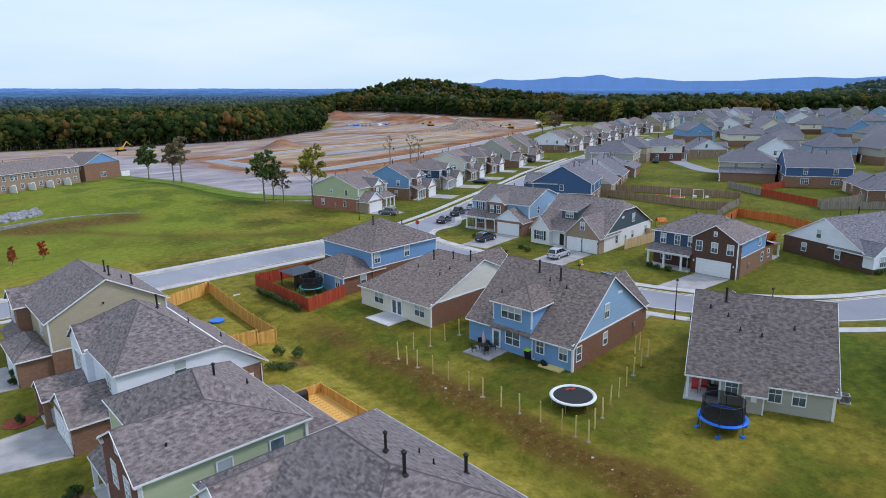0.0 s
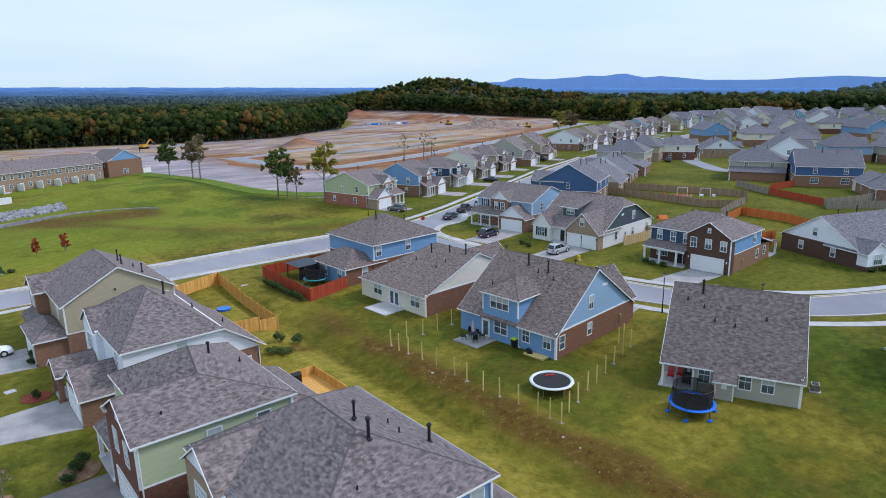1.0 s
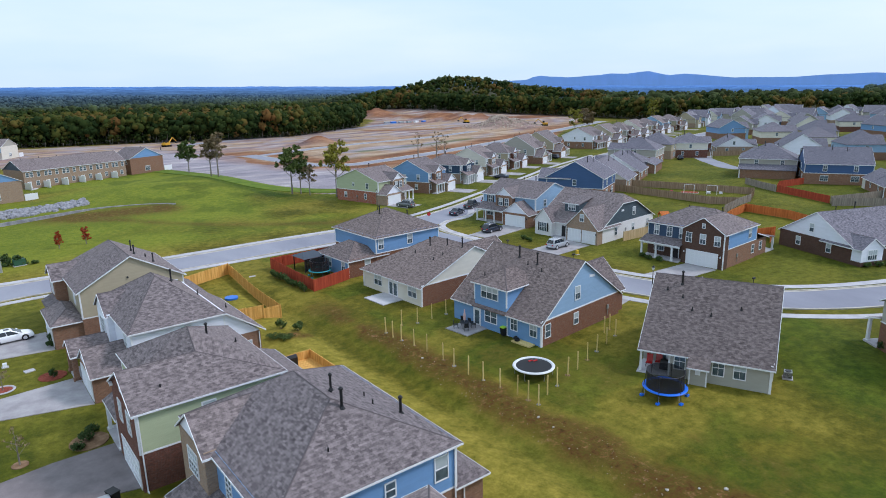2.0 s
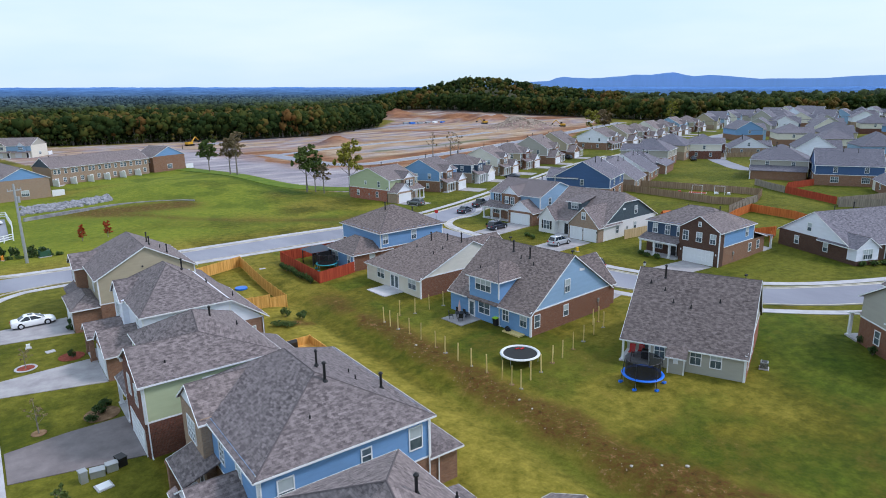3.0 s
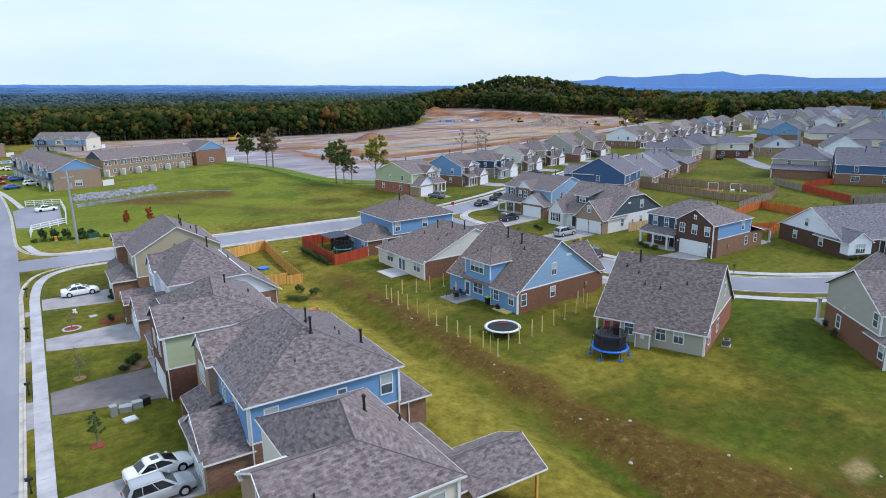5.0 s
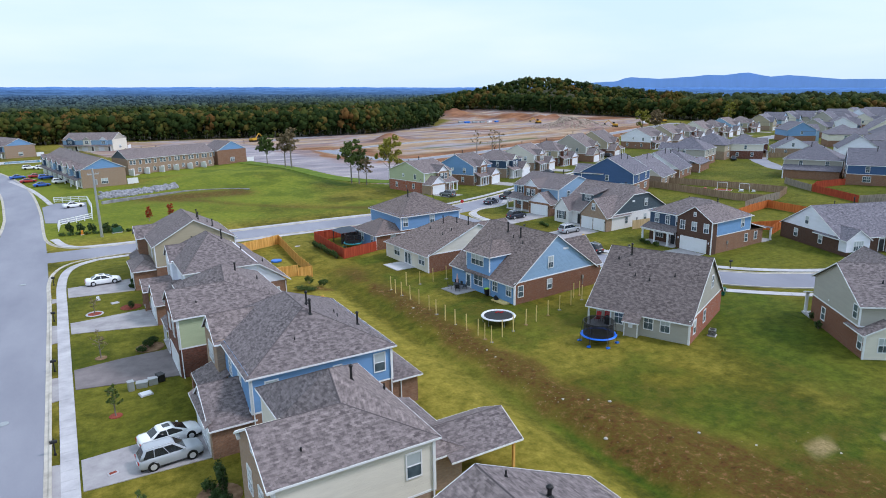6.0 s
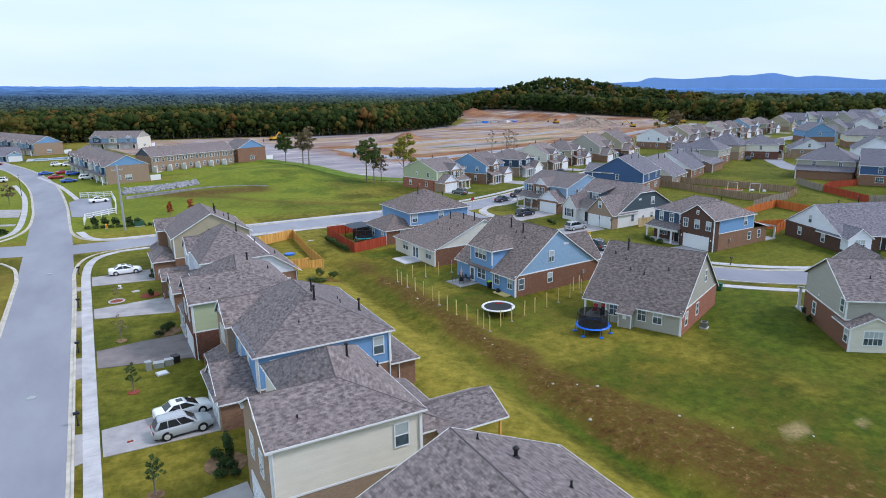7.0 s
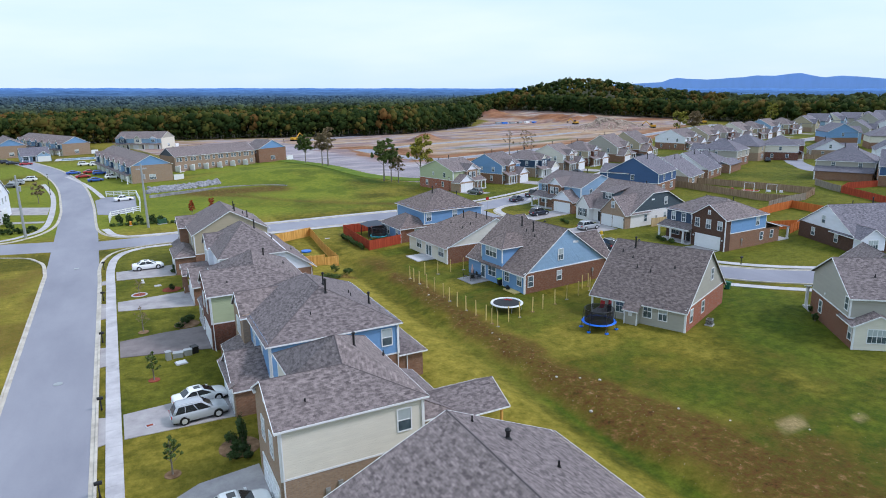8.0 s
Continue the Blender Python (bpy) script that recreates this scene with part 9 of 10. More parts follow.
for k, (dx_, dy_) in enumerate(((0.3, 0.9), (0.7, 0.6))):
    s = Shape()
    s.box(44.4 + dx_, 66.8 + dy_, 0.95, 44.9 + dx_, 67.0 + dy_, 1.0)
    tagged(part("towel", s, RED_LAMP), "folded red cloth lying on a trampoline", "towel")

POSTS = [(39.2, 85.5), (39.1, 83.9), (39.3, 82.5), (39.5, 80.3), (39.7, 78.2), (39.6, 75.2), (39.5, 73.3), (39.4, 70.9), (39.6, 68.9), (39.8, 66.7), (40.1, 64.7), (40.0, 63.2), (40.1, 62.0), (42.2, 62.9), (44.2, 63.5), (46.7, 64.4), (48.5, 64.7), (51.0, 65.5), (53.5, 66.3), (56, 67.0), (58.6, 67.8), (59.6, 69.4), (58.4, 69.2), (42.1, 86.5), (44.0, 85.9), (46.3, 86.0), (48.6, 86.1), (50.8, 86.2)]
PM = Shape()
PM.box(-0.05, -0.05, -0.3, 0.05, 0.05, 2.0)
PM = PM.data("fence_post", POSTWOOD)
for k, (x, y) in enumerate(POSTS):
    p = new("fence_post", PM)
    p.matrix_basis = pose(x, y, float(land(x, y)), (k * 7 % 5 - 2) * 0.5, (k * 11 % 5 - 2) * 0.5, k * 13)
    tagged(p, "bare new pine fence post set in the ground", "fence post", "line of new fence posts")
rp = random.Random(3)
for k, (x, y) in enumerate(POSTS):
    if k % 3 != 1:
        s = Shape()
        s.tube((x + 0.1, y + 0.1, float(land(x, y)) - 0.1), (x + 0.1, y + 0.1, float(land(x, y)) + 0.08), rp.uniform(0.25, 0.5), 0.12, 9)
        tagged(part("spoil_heap", s, (STONE, DIRT)[k % 2]), "small heap of spoil at a fence post", "soil", "spoil at the posts")


def patio_set(x, y):
    t = thing("patio_table", "dark round patio table on a concrete slab", "table", x, y, 0.1)
    s = Shape()
    s.disc((0, 0, 0.68), 0.6, 0.04, 20)
    part("tabletop", s, DKMETAL, t)
    for k in range(4):
        s = Shape()
        a = k * 1.571 + 0.4
        s.tube((0.4 * math.cos(a), 0.4 * math.sin(a), 0.68), (0.48 * math.cos(a), 0.48 * math.sin(a), 0), 0.025, 0.025, 6)
        part("leg", s, DKMETAL, t)
    u = thing("parasol", "closed pink and white garden parasol", "parasol", x, y, 0.1)
    s = Shape()
    s.tube((0, 0, 0), (0, 0, 2.3), 0.025, 0.025, 6)
    part("pole", s, GALV, u)
    s = Shape()
    s.tube((0, 0, 0.95), (0, 0, 1.5), 0.16, 0.17, 9)
    s.tube((0, 0, 1.5), (0, 0, 2.3), 0.17, 0.03, 9)
    part("canopy", s, mat_plain("pink_canvas", (0.62, 0.42, 0.40), 0.8), u)
    c = thing("patio_chair", "dark metal patio chair at a table", "chair", x + 1.0, y, 0.1, -90, "chairs round the patio table")
    s = Shape()
    s.box(-0.26, -0.26, 0.42, 0.26, 0.26, 0.47)
    part("seat", s, BLACK, c)
    s = Shape()
    s.box(-0.26, -0.3, 0.45, 0.26, -0.24, 1.0)
    part("backrest", s, BLACK, c)
    for sx in (-0.23, 0.23):
        for sy in (-0.23, 0.23):
            s = Shape()
            s.tube((sx, sy, 0.42), (sx * 1.1, sy * 1.1, 0), 0.02, 0.02, 5)
            part("leg", s, DKMETAL, c)
    for a in (60, 150, 240, 320):
        r_ = radians(a)
        copy_thing(c, pose(x + 1.05 * math.cos(r_), y + 1.05 * math.sin(r_), 0.1, 0, 0, a + 90))


patio_set(47.3, 80.9)


def wheelie_bin(x, y, rz, mat, lid, label):
    t = thing("wheelie_bin", label, "bin", x, y, float(land(x, y)), rz)
    part("bin_body", loft([[(-0.24, -0.26, 0.08), (0.24, -0.26, 0.08), (0.24, 0.26, 0.08), (-0.24, 0.26, 0.08)], [(-0.3, -0.34, 1.0), (0.3, -0.34, 1.0), (0.3, 0.34, 1.0), (-0.3, 0.34, 1.0)]]), mat, t)
    s = Shape()
    s.prism([(-0.33, -0.38, 1.05), (0.33, -0.38, 1.05), (0.33, 0.4, 1.12), (-0.33, 0.4, 1.12)], (0, 0, -0.07))
    part("lid", s, lid, t)
    for sx in (-0.28, 0.28):
        s = Shape()
        s.tube((sx - 0.03, 0.28, 0.12), (sx + 0.03, 0.28, 0.12), 0.12, 0.12, 10)
        part("wheel", s, RUBBER, t)
    return t


LIME = mat_plain("lime_plastic", (0.35, 0.62, 0.02), 0.5)
GREENP = mat_plain("green_plastic", (0.01, 0.11, 0.07), 0.5)
def porch_chair(x, y, rz):
    t = thing("garden_chair", "red canvas garden chair on a covered porch", "chair", x, y, 0.12, rz)
    s = Shape()
    s.prism([(-0.3, -0.3, 0.45), (0.3, -0.3, 0.45), (0.3, 0.3, 0.40), (-0.3, 0.3, 0.40)], (0, 0, -0.05))
    part("seat", s, RED_LAMP, t)
    s = Shape()
    s.prism([(-0.3, 0.28, 0.40), (0.3, 0.28, 0.40), (0.3, 0.48, 1.15), (-0.3, 0.48, 1.15)], (0, 0.04, 0))
    part("backrest", s, RED_LAMP, t)
    for sx in (-0.27, 0.27):
        for sy in (-0.27, 0.27):
            s = Shape()
            s.tube((sx, sy, 0.42), (sx * 1.1, sy * 1.1, 0), 0.02, 0.02, 5)
            part("leg", s, DKMETAL, t)


def porch_grill(x, y, rz):
    t = thing("barbecue", "black barbecue standing on a covered porch", "barbecue", x, y, 0.12, rz)
    s = Shape()
    s.box(-0.5, -0.28, 0.1, 0.5, 0.28, 0.8)
    part("cabinet", s, BLACK, t)
    s = Shape()
    s.tube((-0.45, 0, 0.85), (0.45, 0, 0.85), 0.28, 0.28, 12)
    part("hood", s, BLACK, t)


gh = pose(52.86, 60.77, 0, 0, 0, -66)
for u, v, make in ((0.9, 1.3, porch_chair), (1.7, 1.9, porch_chair), (2.5, 1.0, porch_grill)):
    q = gh @ Vector((u, v, 0))
    make(q.x, q.y, -66)
wheelie_bin(49.2, 76.2, -90, BLACK, LIME, "black wheeled bin with lime green lid by a wall")
wheelie_bin(75.5, 59.0, 20, GREENP, GREENP, "dark green wheeled bin at the road side")
for x, y in ((49.2, 74.2), (49.0, 73.8)):
    s = Shape()
    s.tube((x, y, 0), (x, y, 0.35), 0.35, 0.3, 9)
    s.tube((x, y, 0.35), (x + 0.08, y, 0.55), 0.3, 0.08, 9)
    tagged(part("rubbish_bag", s, BLACK), "black rubbish bag lying by a wall", "rubbish bag")


def ac_unit(x, y, rz, label="grey outdoor air conditioning unit on a pad"):
    t = thing("air_conditioner", label, "air conditioner", x, y, 0.02, rz)
    s = Shape()
    s.box(-0.46, -0.46, -0.1, 0.46, 0.46, 0.08)
    part("pad", s, CONCRETE, t)
    s = Shape()
    s.box(-0.35, -0.35, 0.08, 0.35, 0.35, 0.75)
    part("casing", s, GALV, t)
    for k in range(6):
        s = Shape()
        s.box(-0.365, -0.365, 0.14 + k * 0.09, 0.365, 0.365, 0.18 + k * 0.09)
        part("louvre", s, DKMETAL, t)
    s = Shape()
    s.tube((0, 0, 0.75), (0, 0, 0.8), 0.3, 0.28, 16)
    part("fan_guard", s, DKMETAL, t)
    return t


ac_unit(62.2, 50.4, 26)
ac_unit(105, 95.8, 0)
ac_unit(112.2, 68.5, 0)
ac_unit(87.6, 156.5, 12)


def mailbox(x, y):
    t = thing("mailbox", "black mailbox on a post at the kerb", "mailbox", x, y, 0.02, 90, "mailboxes along the street")
    s = Shape()
    s.tube((0, 0, -0.1), (0, 0, 1.05), 0.055, 0.055, 8)
    s.tube((0, 0, 0), (0, 0, 0.2), 0.11, 0.07, 8)
    part("post", s, BLACK, t)
    s = Shape()
    pr = [(-0.12, 1.05), (0.12, 1.05), (0.12, 1.2), (0.07, 1.28), (-0.07, 1.28), (-0.12, 1.2)]
    part("box", loft([[(a, -0.26, z) for a, z in pr], [(a, 0.26, z) for a, z in pr]]), BLACK, t)
    s = Shape()
    s.box(0.12, -0.05, 1.2, 0.14, 0.0, 1.42)
    part("flag", s, DKMETAL, t)
    return t


for y in (115.7, 97.3, 79.9, 61.6, 47.0):
    mailbox(-1.82, y)
mailbox(79.4, 92)
mailbox(78.3, 106)
mailbox(87.8, 66.8)


def lamp_post(x, y, h, label="black street lamp on a slim post", grp="street lamps"):
    t = thing("street_lamp", label, "street lamp", x, y, 0, group=grp)
    s = Shape()
    s.tube((0, 0, 0), (0, 0, 0.8), 0.12, 0.075, 10)
    s.tube((0, 0, 0.8), (0, 0, h - 0.5), 0.07, 0.05, 8)
    part("post", s, BLACK, t)
    s = Shape()
    s.tube((0, 0, h - 0.5), (0, 0, h - 0.1), 0.1, 0.2, 8)
    part("lantern", s, CLEAR_LAMP, t)
    s = Shape()
    s.tube((0, 0, h - 0.1), (0, 0, h + 0.12), 0.25, 0.05, 8)
    part("cap", s, BLACK, t)
    return t


lamp_post(70.8, 71.5, 5.1)
lamp_post(-16, 215.7, 6.0)
lamp_post(79.6, 150.8, 5.0)


def utility_pole(x, y, h, rz=0):
    t = thing("utility_pole", "tall pale grey utility pole with fittings", "utility pole", x, y, 0, rz, "utility poles")
    s = Shape()
    s.tube((0, 0, -0.3), (0, 0, h), 0.28, 0.17, 12)
    part("shaft", s, GALV, t)
    s = Shape()
    s.box(-1.1, -0.07, h - 1.2, 1.1, 0.07, h - 1.02)
    part("crossarm", s, GALV, t)
    for sx in (-1.0, -0.5, 0.5, 1.0):
        s = Shape()
        s.tube((sx, 0, h - 1.02), (sx, 0, h - 0.75), 0.06, 0.05, 6)
        part("insulator", s, GALV, t)
    s = Shape()
    s.tube((0.4, 0, h - 3.2), (0.4, 0, h - 2.2), 0.26, 0.26, 10)
    part("transformer", s, GALV, t)
    return t


def stop_sign(x, y, rz):
    t = thing("stop_sign", "red octagonal stop sign on a steel post", "traffic sign", x, y, 0, rz)
    s = Shape()
    s.tube((0, 0, -0.1), (0, 0, 2.1), 0.035, 0.035, 6)
    part("post", s, GALV, t)
    s = Shape()
    s.tube((0, -0.02, 2.35), (0, -0.045, 2.35), 0.42, 0.42, 8)
    part("sign_plate", s, RED_LAMP, t)


stop_sign(79.2, 130.4, -20)
utility_pole(6.5, 149, 13.6, 20)
utility_pole(-16.1, 151.8, 12.5, 20)


def utility_box(x, y, rz, sx, sy, sz, mat, label):
    t = thing("utility_box", label, "utility box", x, y, 0.0, rz)
    s = Shape()
    s.box(-sx / 2 - 0.12, -sy / 2 - 0.12, -0.05, sx / 2 + 0.12, sy / 2 + 0.12, 0.1)
    part("base", s, CONCRETE, t)
    s = Shape()
    s.prism([(-sx / 2, -sy / 2, sz * 0.92), (sx / 2, -sy / 2, sz * 0.92), (sx / 2, sy / 2, sz), (-sx / 2, sy / 2, sz)], (0, 0, -sz * 0.82))
    part("cabinet", s, mat, t)
    return t


GREENM = mat_plain("green_enamel", (0.03, 0.10, 0.06), 0.5)
utility_box(9.4, 152.2, 8, 1.7, 1.2, 1.2, GREENM, "dark green transformer cabinet on a concrete base")
utility_box(71.4, 68.6, 0, 0.9, 0.7, 0.25, WHITE, "low white utility hatch in the grass")
utility_box(5.6, 69.3, 10, 0.9, 0.8, 0.16, WHITE, "white plastic lid lying on a front lawn")
utility_box(73.6, 36.0, 30, 0.45, 0.35, 0.4, WHITE, "small white box in the grass")
utility_box(72.1, 69.9, 0, 0.5, 0.4, 0.7, GREENM, "small green utility pedestal by a street lamp")
utility_box(83.2, 94.4, 0, 0.35, 0.35, 0.8, mat_plain("yellow_enamel", (0.65, 0.42, 0.02), 0.5), "yellow fire hydrant on the lawn")
utility_box(3.2, 153.6, 0, 0.4, 0.4, 0.9, mat_plain("orange_enamel", (0.7, 0.25, 0.02), 0.5), "orange hydrant at the street corner")
utility_box(3.4, 104.0, 0, 0.4, 0.3, 0.5, WHITE, "small white meter box on a lawn")
utility_box(5.3, 101.2, 10, 0.7, 0.5, 0.1, WHITE, "white hatch lid in a lawn")


def cover_plate(x, y, r, mat, label):
    s = Shape()
    s.disc((x, y, 0.0), r, 0.075, 20)
    t = tagged(part("manhole_cover", s, mat), label, "manhole cover")
    return t


cover_plate(-5.7, 69.7, 0.42, GALV, "round cast iron manhole cover in the asphalt")
cover_plate(-5.9, 118.5, 0.42, GALV, "round iron manhole cover near the junction")
utility_box(1.9, 56.3, 12, 0.5, 0.25, 0.14, MULCH, "small red-brown drain lid in a driveway")


def junk_pile(x, y):
    """Boxes and a basketball hoop base put out on the lawn."""
    for k, (dx, dy, sx, sy, sz, m_) in enumerate(((0, 0, 1.0, 0.7, 0.5, GALV), (1.0, 0.1, 0.8, 0.6, 0.6, GALV), (-1.0, -0.3, 0.5, 0.6, 0.9, GALV), (1.7, 0.5, 0.6, 0.8, 0.7, BLACK))):
        t = thing("storage_crate", "plastic storage crate standing on a lawn", "crate", x + dx, y + dy, 0, k * 9 - 8, "crates on the lawn")
        s = Shape()
        s.box(-sx / 2, -sy / 2, 0, sx / 2, sy / 2, sz)
        part("tub", s, m_, t)
        s = Shape()
        s.box(-sx / 2 - 0.04, -sy / 2 - 0.04, sz, sx / 2 + 0.04, sy / 2 + 0.04, sz + 0.06)
        part("lid", s, m_, t)


junk_pile(5.5, 71.2)


def gazebo(x, y):
    t = thing("gazebo", "dark metal gazebo with a low hipped canopy", "gazebo", x, y, 0, 4)
    for sx in (-1.7, 1.7):
        for sy in (-1.7, 1.7):
            s = Shape()
            s.box(sx - 0.06, sy - 0.06, 0, sx + 0.06, sy + 0.06, 2.3)
            part("post", s, DKMETAL, t)
    s = Shape()
    s.v = [(-2, -2, 2.3), (2, -2, 2.3), (2, 2, 2.3), (-2, 2, 2.3), (-1.0, 0, 3.0), (1.0, 0, 3.0)]
    s.f = [[0, 1, 5, 4], [1, 2, 5], [2, 3, 4, 5], [3, 0, 4], [3, 2, 1, 0]]
    s.uv = [[(0, 0)] * len(f) for f in s.f]
    part("canopy", s, mat_plain("slate_metal", (0.06, 0.075, 0.10), 0.4, 0.5, 0.4), t)
    for sy in (-1.75,):
        s = Shape()
        s.box(-1.7, sy, 0.3, 1.7, sy + 0.02, 2.2)
        part("netting", s, NET, t)
    return t


gazebo(45.2, 116.8)


def deck(x, y):
    t = thing("deck", "raised honey-coloured timber deck with solid rails", "deck", x, y)
    for k in range(16):
        s = Shape()
        s.box(0.02, k * 0.5 + 0.01, 0.85, 3.3, k * 0.5 + 0.48, 0.9)
        part("deck_board", cached(("db",), lambda: box_mesh("deck_board", CEDAR, 0.02, 0.01, 0.85, 3.3, 0.48, 0.9)), None, t, m=pose(0, k * 0.5, 0))
    for px, py in ((3.25, 0.1), (3.25, 2.7), (3.25, 5.3), (3.25, 7.9), (1.6, 0.1), (1.6, 7.9)):
        s = Shape()
        s.box(px - 0.06, py - 0.06, -0.2, px + 0.06, py + 0.06, 1.85)
        part("post", s, CEDAR, t)
    for a in ((3.22, 0.1, 3.28, 7.9), (0, 0.07, 3.25, 0.13), (0, 7.87, 3.25, 7.93)):
        s = Shape()
        s.box(a[0], a[1], 0.9, a[2], a[3], 1.8)
        part("rail", s, CEDAR, t)
    g = thing("barbecue", "black covered barbecue on a deck", "barbecue", x + 0.9, y + 7.2, 0.9)
    s = Shape()
    s.box(-0.5, -0.3, 0, 0.5, 0.3, 0.8)
    part("cabinet", s, BLACK, g)
    s = Shape()
    s.tube((-0.5, 0, 0.8), (0.5, 0, 0.8), 0.32, 0.32, 12)
    part("hood", s, BLACK, g)


deck(25.2, 75.4)
PADDLE = mat_plain("blue_plastic", (0.02, 0.16, 0.62), 0.4)
s = Shape()
s.disc((30.2, 110.6, 0.0), 0.9, 0.22, 20)
tagged(part("paddling_pool", s, PADDLE), "small round blue paddling pool on a lawn", "paddling pool")
s = Shape()
s.tube((36.3, 119.5, -0.4), (37.2, 119.2, -0.4), 0.42, 0.42, 12)
tagged(part("drain_pipe", s, CONCRETE), "concrete drain pipe end in the swale", "drain pipe")


def play_tower(x, y):
    t = thing("play_tower", "small timber play tower with green slide", "play tower", x, y, 0, -30)
    for sx in (-0.7, 0.7):
        for sy in (-0.7, 0.7):
            s = Shape()
            s.box(sx - 0.06, sy - 0.06, 0, sx + 0.06, sy + 0.06, 2.6)
            part("post", s, RUSTWOOD, t)
    s = Shape()
    s.box(-0.8, -0.8, 1.2, 0.8, 0.8, 1.3)
    part("platform", s, RUSTWOOD, t)
    gable_roof(t, -0.7, -0.7, 0.7, 0.7, 2.5, 0.8, "x", 0.2, None, RUSTWOOD, trim=False)
    s = Shape()
    s.prism([(0.8, -0.3, 1.25), (3.0, -0.3, 0.15), (3.0, 0.3, 0.15), (0.8, 0.3, 1.25)], (0, 0, -0.08))
    part("slide", s, mat_plain("green_slide", (0.02, 0.35, 0.12), 0.4), t)


play_tower(112.5, 97.5)
for k, (x, y, sx, sy, sz, m_, lb) in enumerate(((152, 116, 4, 2.5, 0.12, MULCH, "red paved patio square in a fenced yard"), (154, 112, 0.9, 0.6, 0.5, WHITE, "white storage box on a patio"), (149.4, 119.6, 0.8, 0.6, 0.5, RED_LAMP, "red storage box in a yard"), (155.6, 109.6, 0.7, 0.6, 0.5, WHITE, "white storage box by a fence"))):
    utility_box(x, y, -60, sx, sy, sz, m_, lb)


def swing_frame(x, y):
    t = thing("swing_frame", "white metal garden swing frame", "swing", x, y, 0, -60)
    for sx in (-1.2, 1.2):
        for sy in (-0.6, 0.6):
            s = Shape()
            s.tube((sx, sy, 0), (sx, 0, 2.2), 0.05, 0.05, 6)
            part("leg", s, WHITE, t)
    s = Shape()
    s.tube((-1.2, 0, 2.2), (1.2, 0, 2.2), 0.05, 0.05, 6)
    part("crossbar", s, WHITE, t)


swing_frame(150.8, 115.5)
swing_frame(153.4, 110.8)

# ---- stones, spoil and machines ----


def rock(x, y, r, seed):
    q = random.Random(seed)
    bm = bmesh.new()
    bmesh.ops.create_icosphere(bm, subdivisions=1, radius=1)
    for v in bm.verts:
        v.co *= q.uniform(0.75, 1.15)
        v.co.x *= r * q.uniform(0.9, 1.2)
        v.co.y *= r
        v.co.z *= r * 0.6
    me = bpy.data.meshes.new("rock")
    bm.to_mesh(me)
    bm.free()
    me.materials.append(CURB)
    ob = new("rock", me)
    ob.matrix_basis = pose(x, y, float(land(x, y)) + r * 0.2, 0, 0, seed * 37)
    return ob


RIP = thing("riprap", "bank of grey quarry stones in the field", "stones", kind="stuff")
rk = random.Random(5)
sr = Shape()
for k in range(420):
    x = rk.uniform(9, 30)
    y = 202 + (x - 9) * 0.25 + rk.uniform(0, 13) * (1 - 0.4 * (x - 9) / 21)
    r = rk.uniform(0.35, 0.8)
    z = float(land(x, y))
    i = len(sr.v)
    a0 = rk.uniform(0, 6)
    for zz, f in ((-0.3, 1.0), (0.45, 0.85), (0.8, 0.35)):
        sr.v += [(x + r * f * math.cos(a0 + j * 1.257) * rk.uniform(0.8, 1.2), y + r * f * math.sin(a0 + j * 1.257) * rk.uniform(0.8, 1.2), z + zz * r) for j in range(5)]
    for q_ in (0, 5):
        for j in range(5):
            sr.f.append([i + q_ + j, i + q_ + (j + 1) % 5, i + q_ + 5 + (j + 1) % 5, i + q_ + 5 + j])
            sr.uv.append([(0, 0)] * 4)
    sr.f.append([i + 10 + j for j in range(5)])
    sr.uv.append([(0, 0)] * 5)
tagged(part("stones", sr, STONE, RIP), kind="stuff")
RUB = thing("rubble", "mound of broken grey-brown rock on the site", "rubble", kind="stuff")
sr = Shape()
for k in range(1100):
    x, y = rk.gauss(304, 12), rk.gauss(345, 7)
    r = rk.uniform(0.25, 0.8)
    z = float(land(x, y))
    i = len(sr.v)
    a0 = rk.uniform(0, 6)
    for zz, f in ((-0.3, 1.0), (0.4, 0.85), (0.8, 0.3)):
        sr.v += [(x + r * f * math.cos(a0 + j * 1.257) * rk.uniform(0.75, 1.25), y + r * f * math.sin(a0 + j * 1.257) * rk.uniform(0.75, 1.25), z + zz * r) for j in range(5)]
    for q_ in (0, 5):
        for j in range(5):
            sr.f.append([i + q_ + j, i + q_ + (j + 1) % 5, i + q_ + 5 + (j + 1) % 5, i + q_ + 5 + j])
            sr.uv.append([(0, 0)] * 4)
    sr.f.append([i + 10 + j for j in range(5)])
    sr.uv.append([(0, 0)] * 5)
tagged(part("stones", sr, mat_ground_like("quarried_rock", ((0.20, 0.155, 0.125), (0.32, 0.26, 0.21), (0.44, 0.38, 0.32)), 0.5, 0.95, 0.5), RUB), kind="stuff")
VERGE = mat_ground_like("bright_new_grass", ((0.062, 0.108, 0.009), (0.095, 0.145, 0.012), (0.13, 0.165, 0.018)), 0.4, 0.95, 0.4)
vl = bend([(58, 288), (65, 264), (69.5, 240), (71.5, 216), (75, 200), (83, 187), (92, 180)])
sv = strip(vl, -4.2, 2.4, 0, 0)
sv.v = [(x, y, float(land(x, y)) + (0.14 if k % 4 < 2 else -0.3)) for k, (x, y, z) in enumerate(sv.v)]
tagged(part("verge", sv, VERGE), "bright green strip of new grass beside the site", "verge", kind="structure")
line = bend([(9, 193), (20.4, 197.3), (30.3, 199.6), (38.8, 197.5), (44, 194.6), (46.4, 192)])
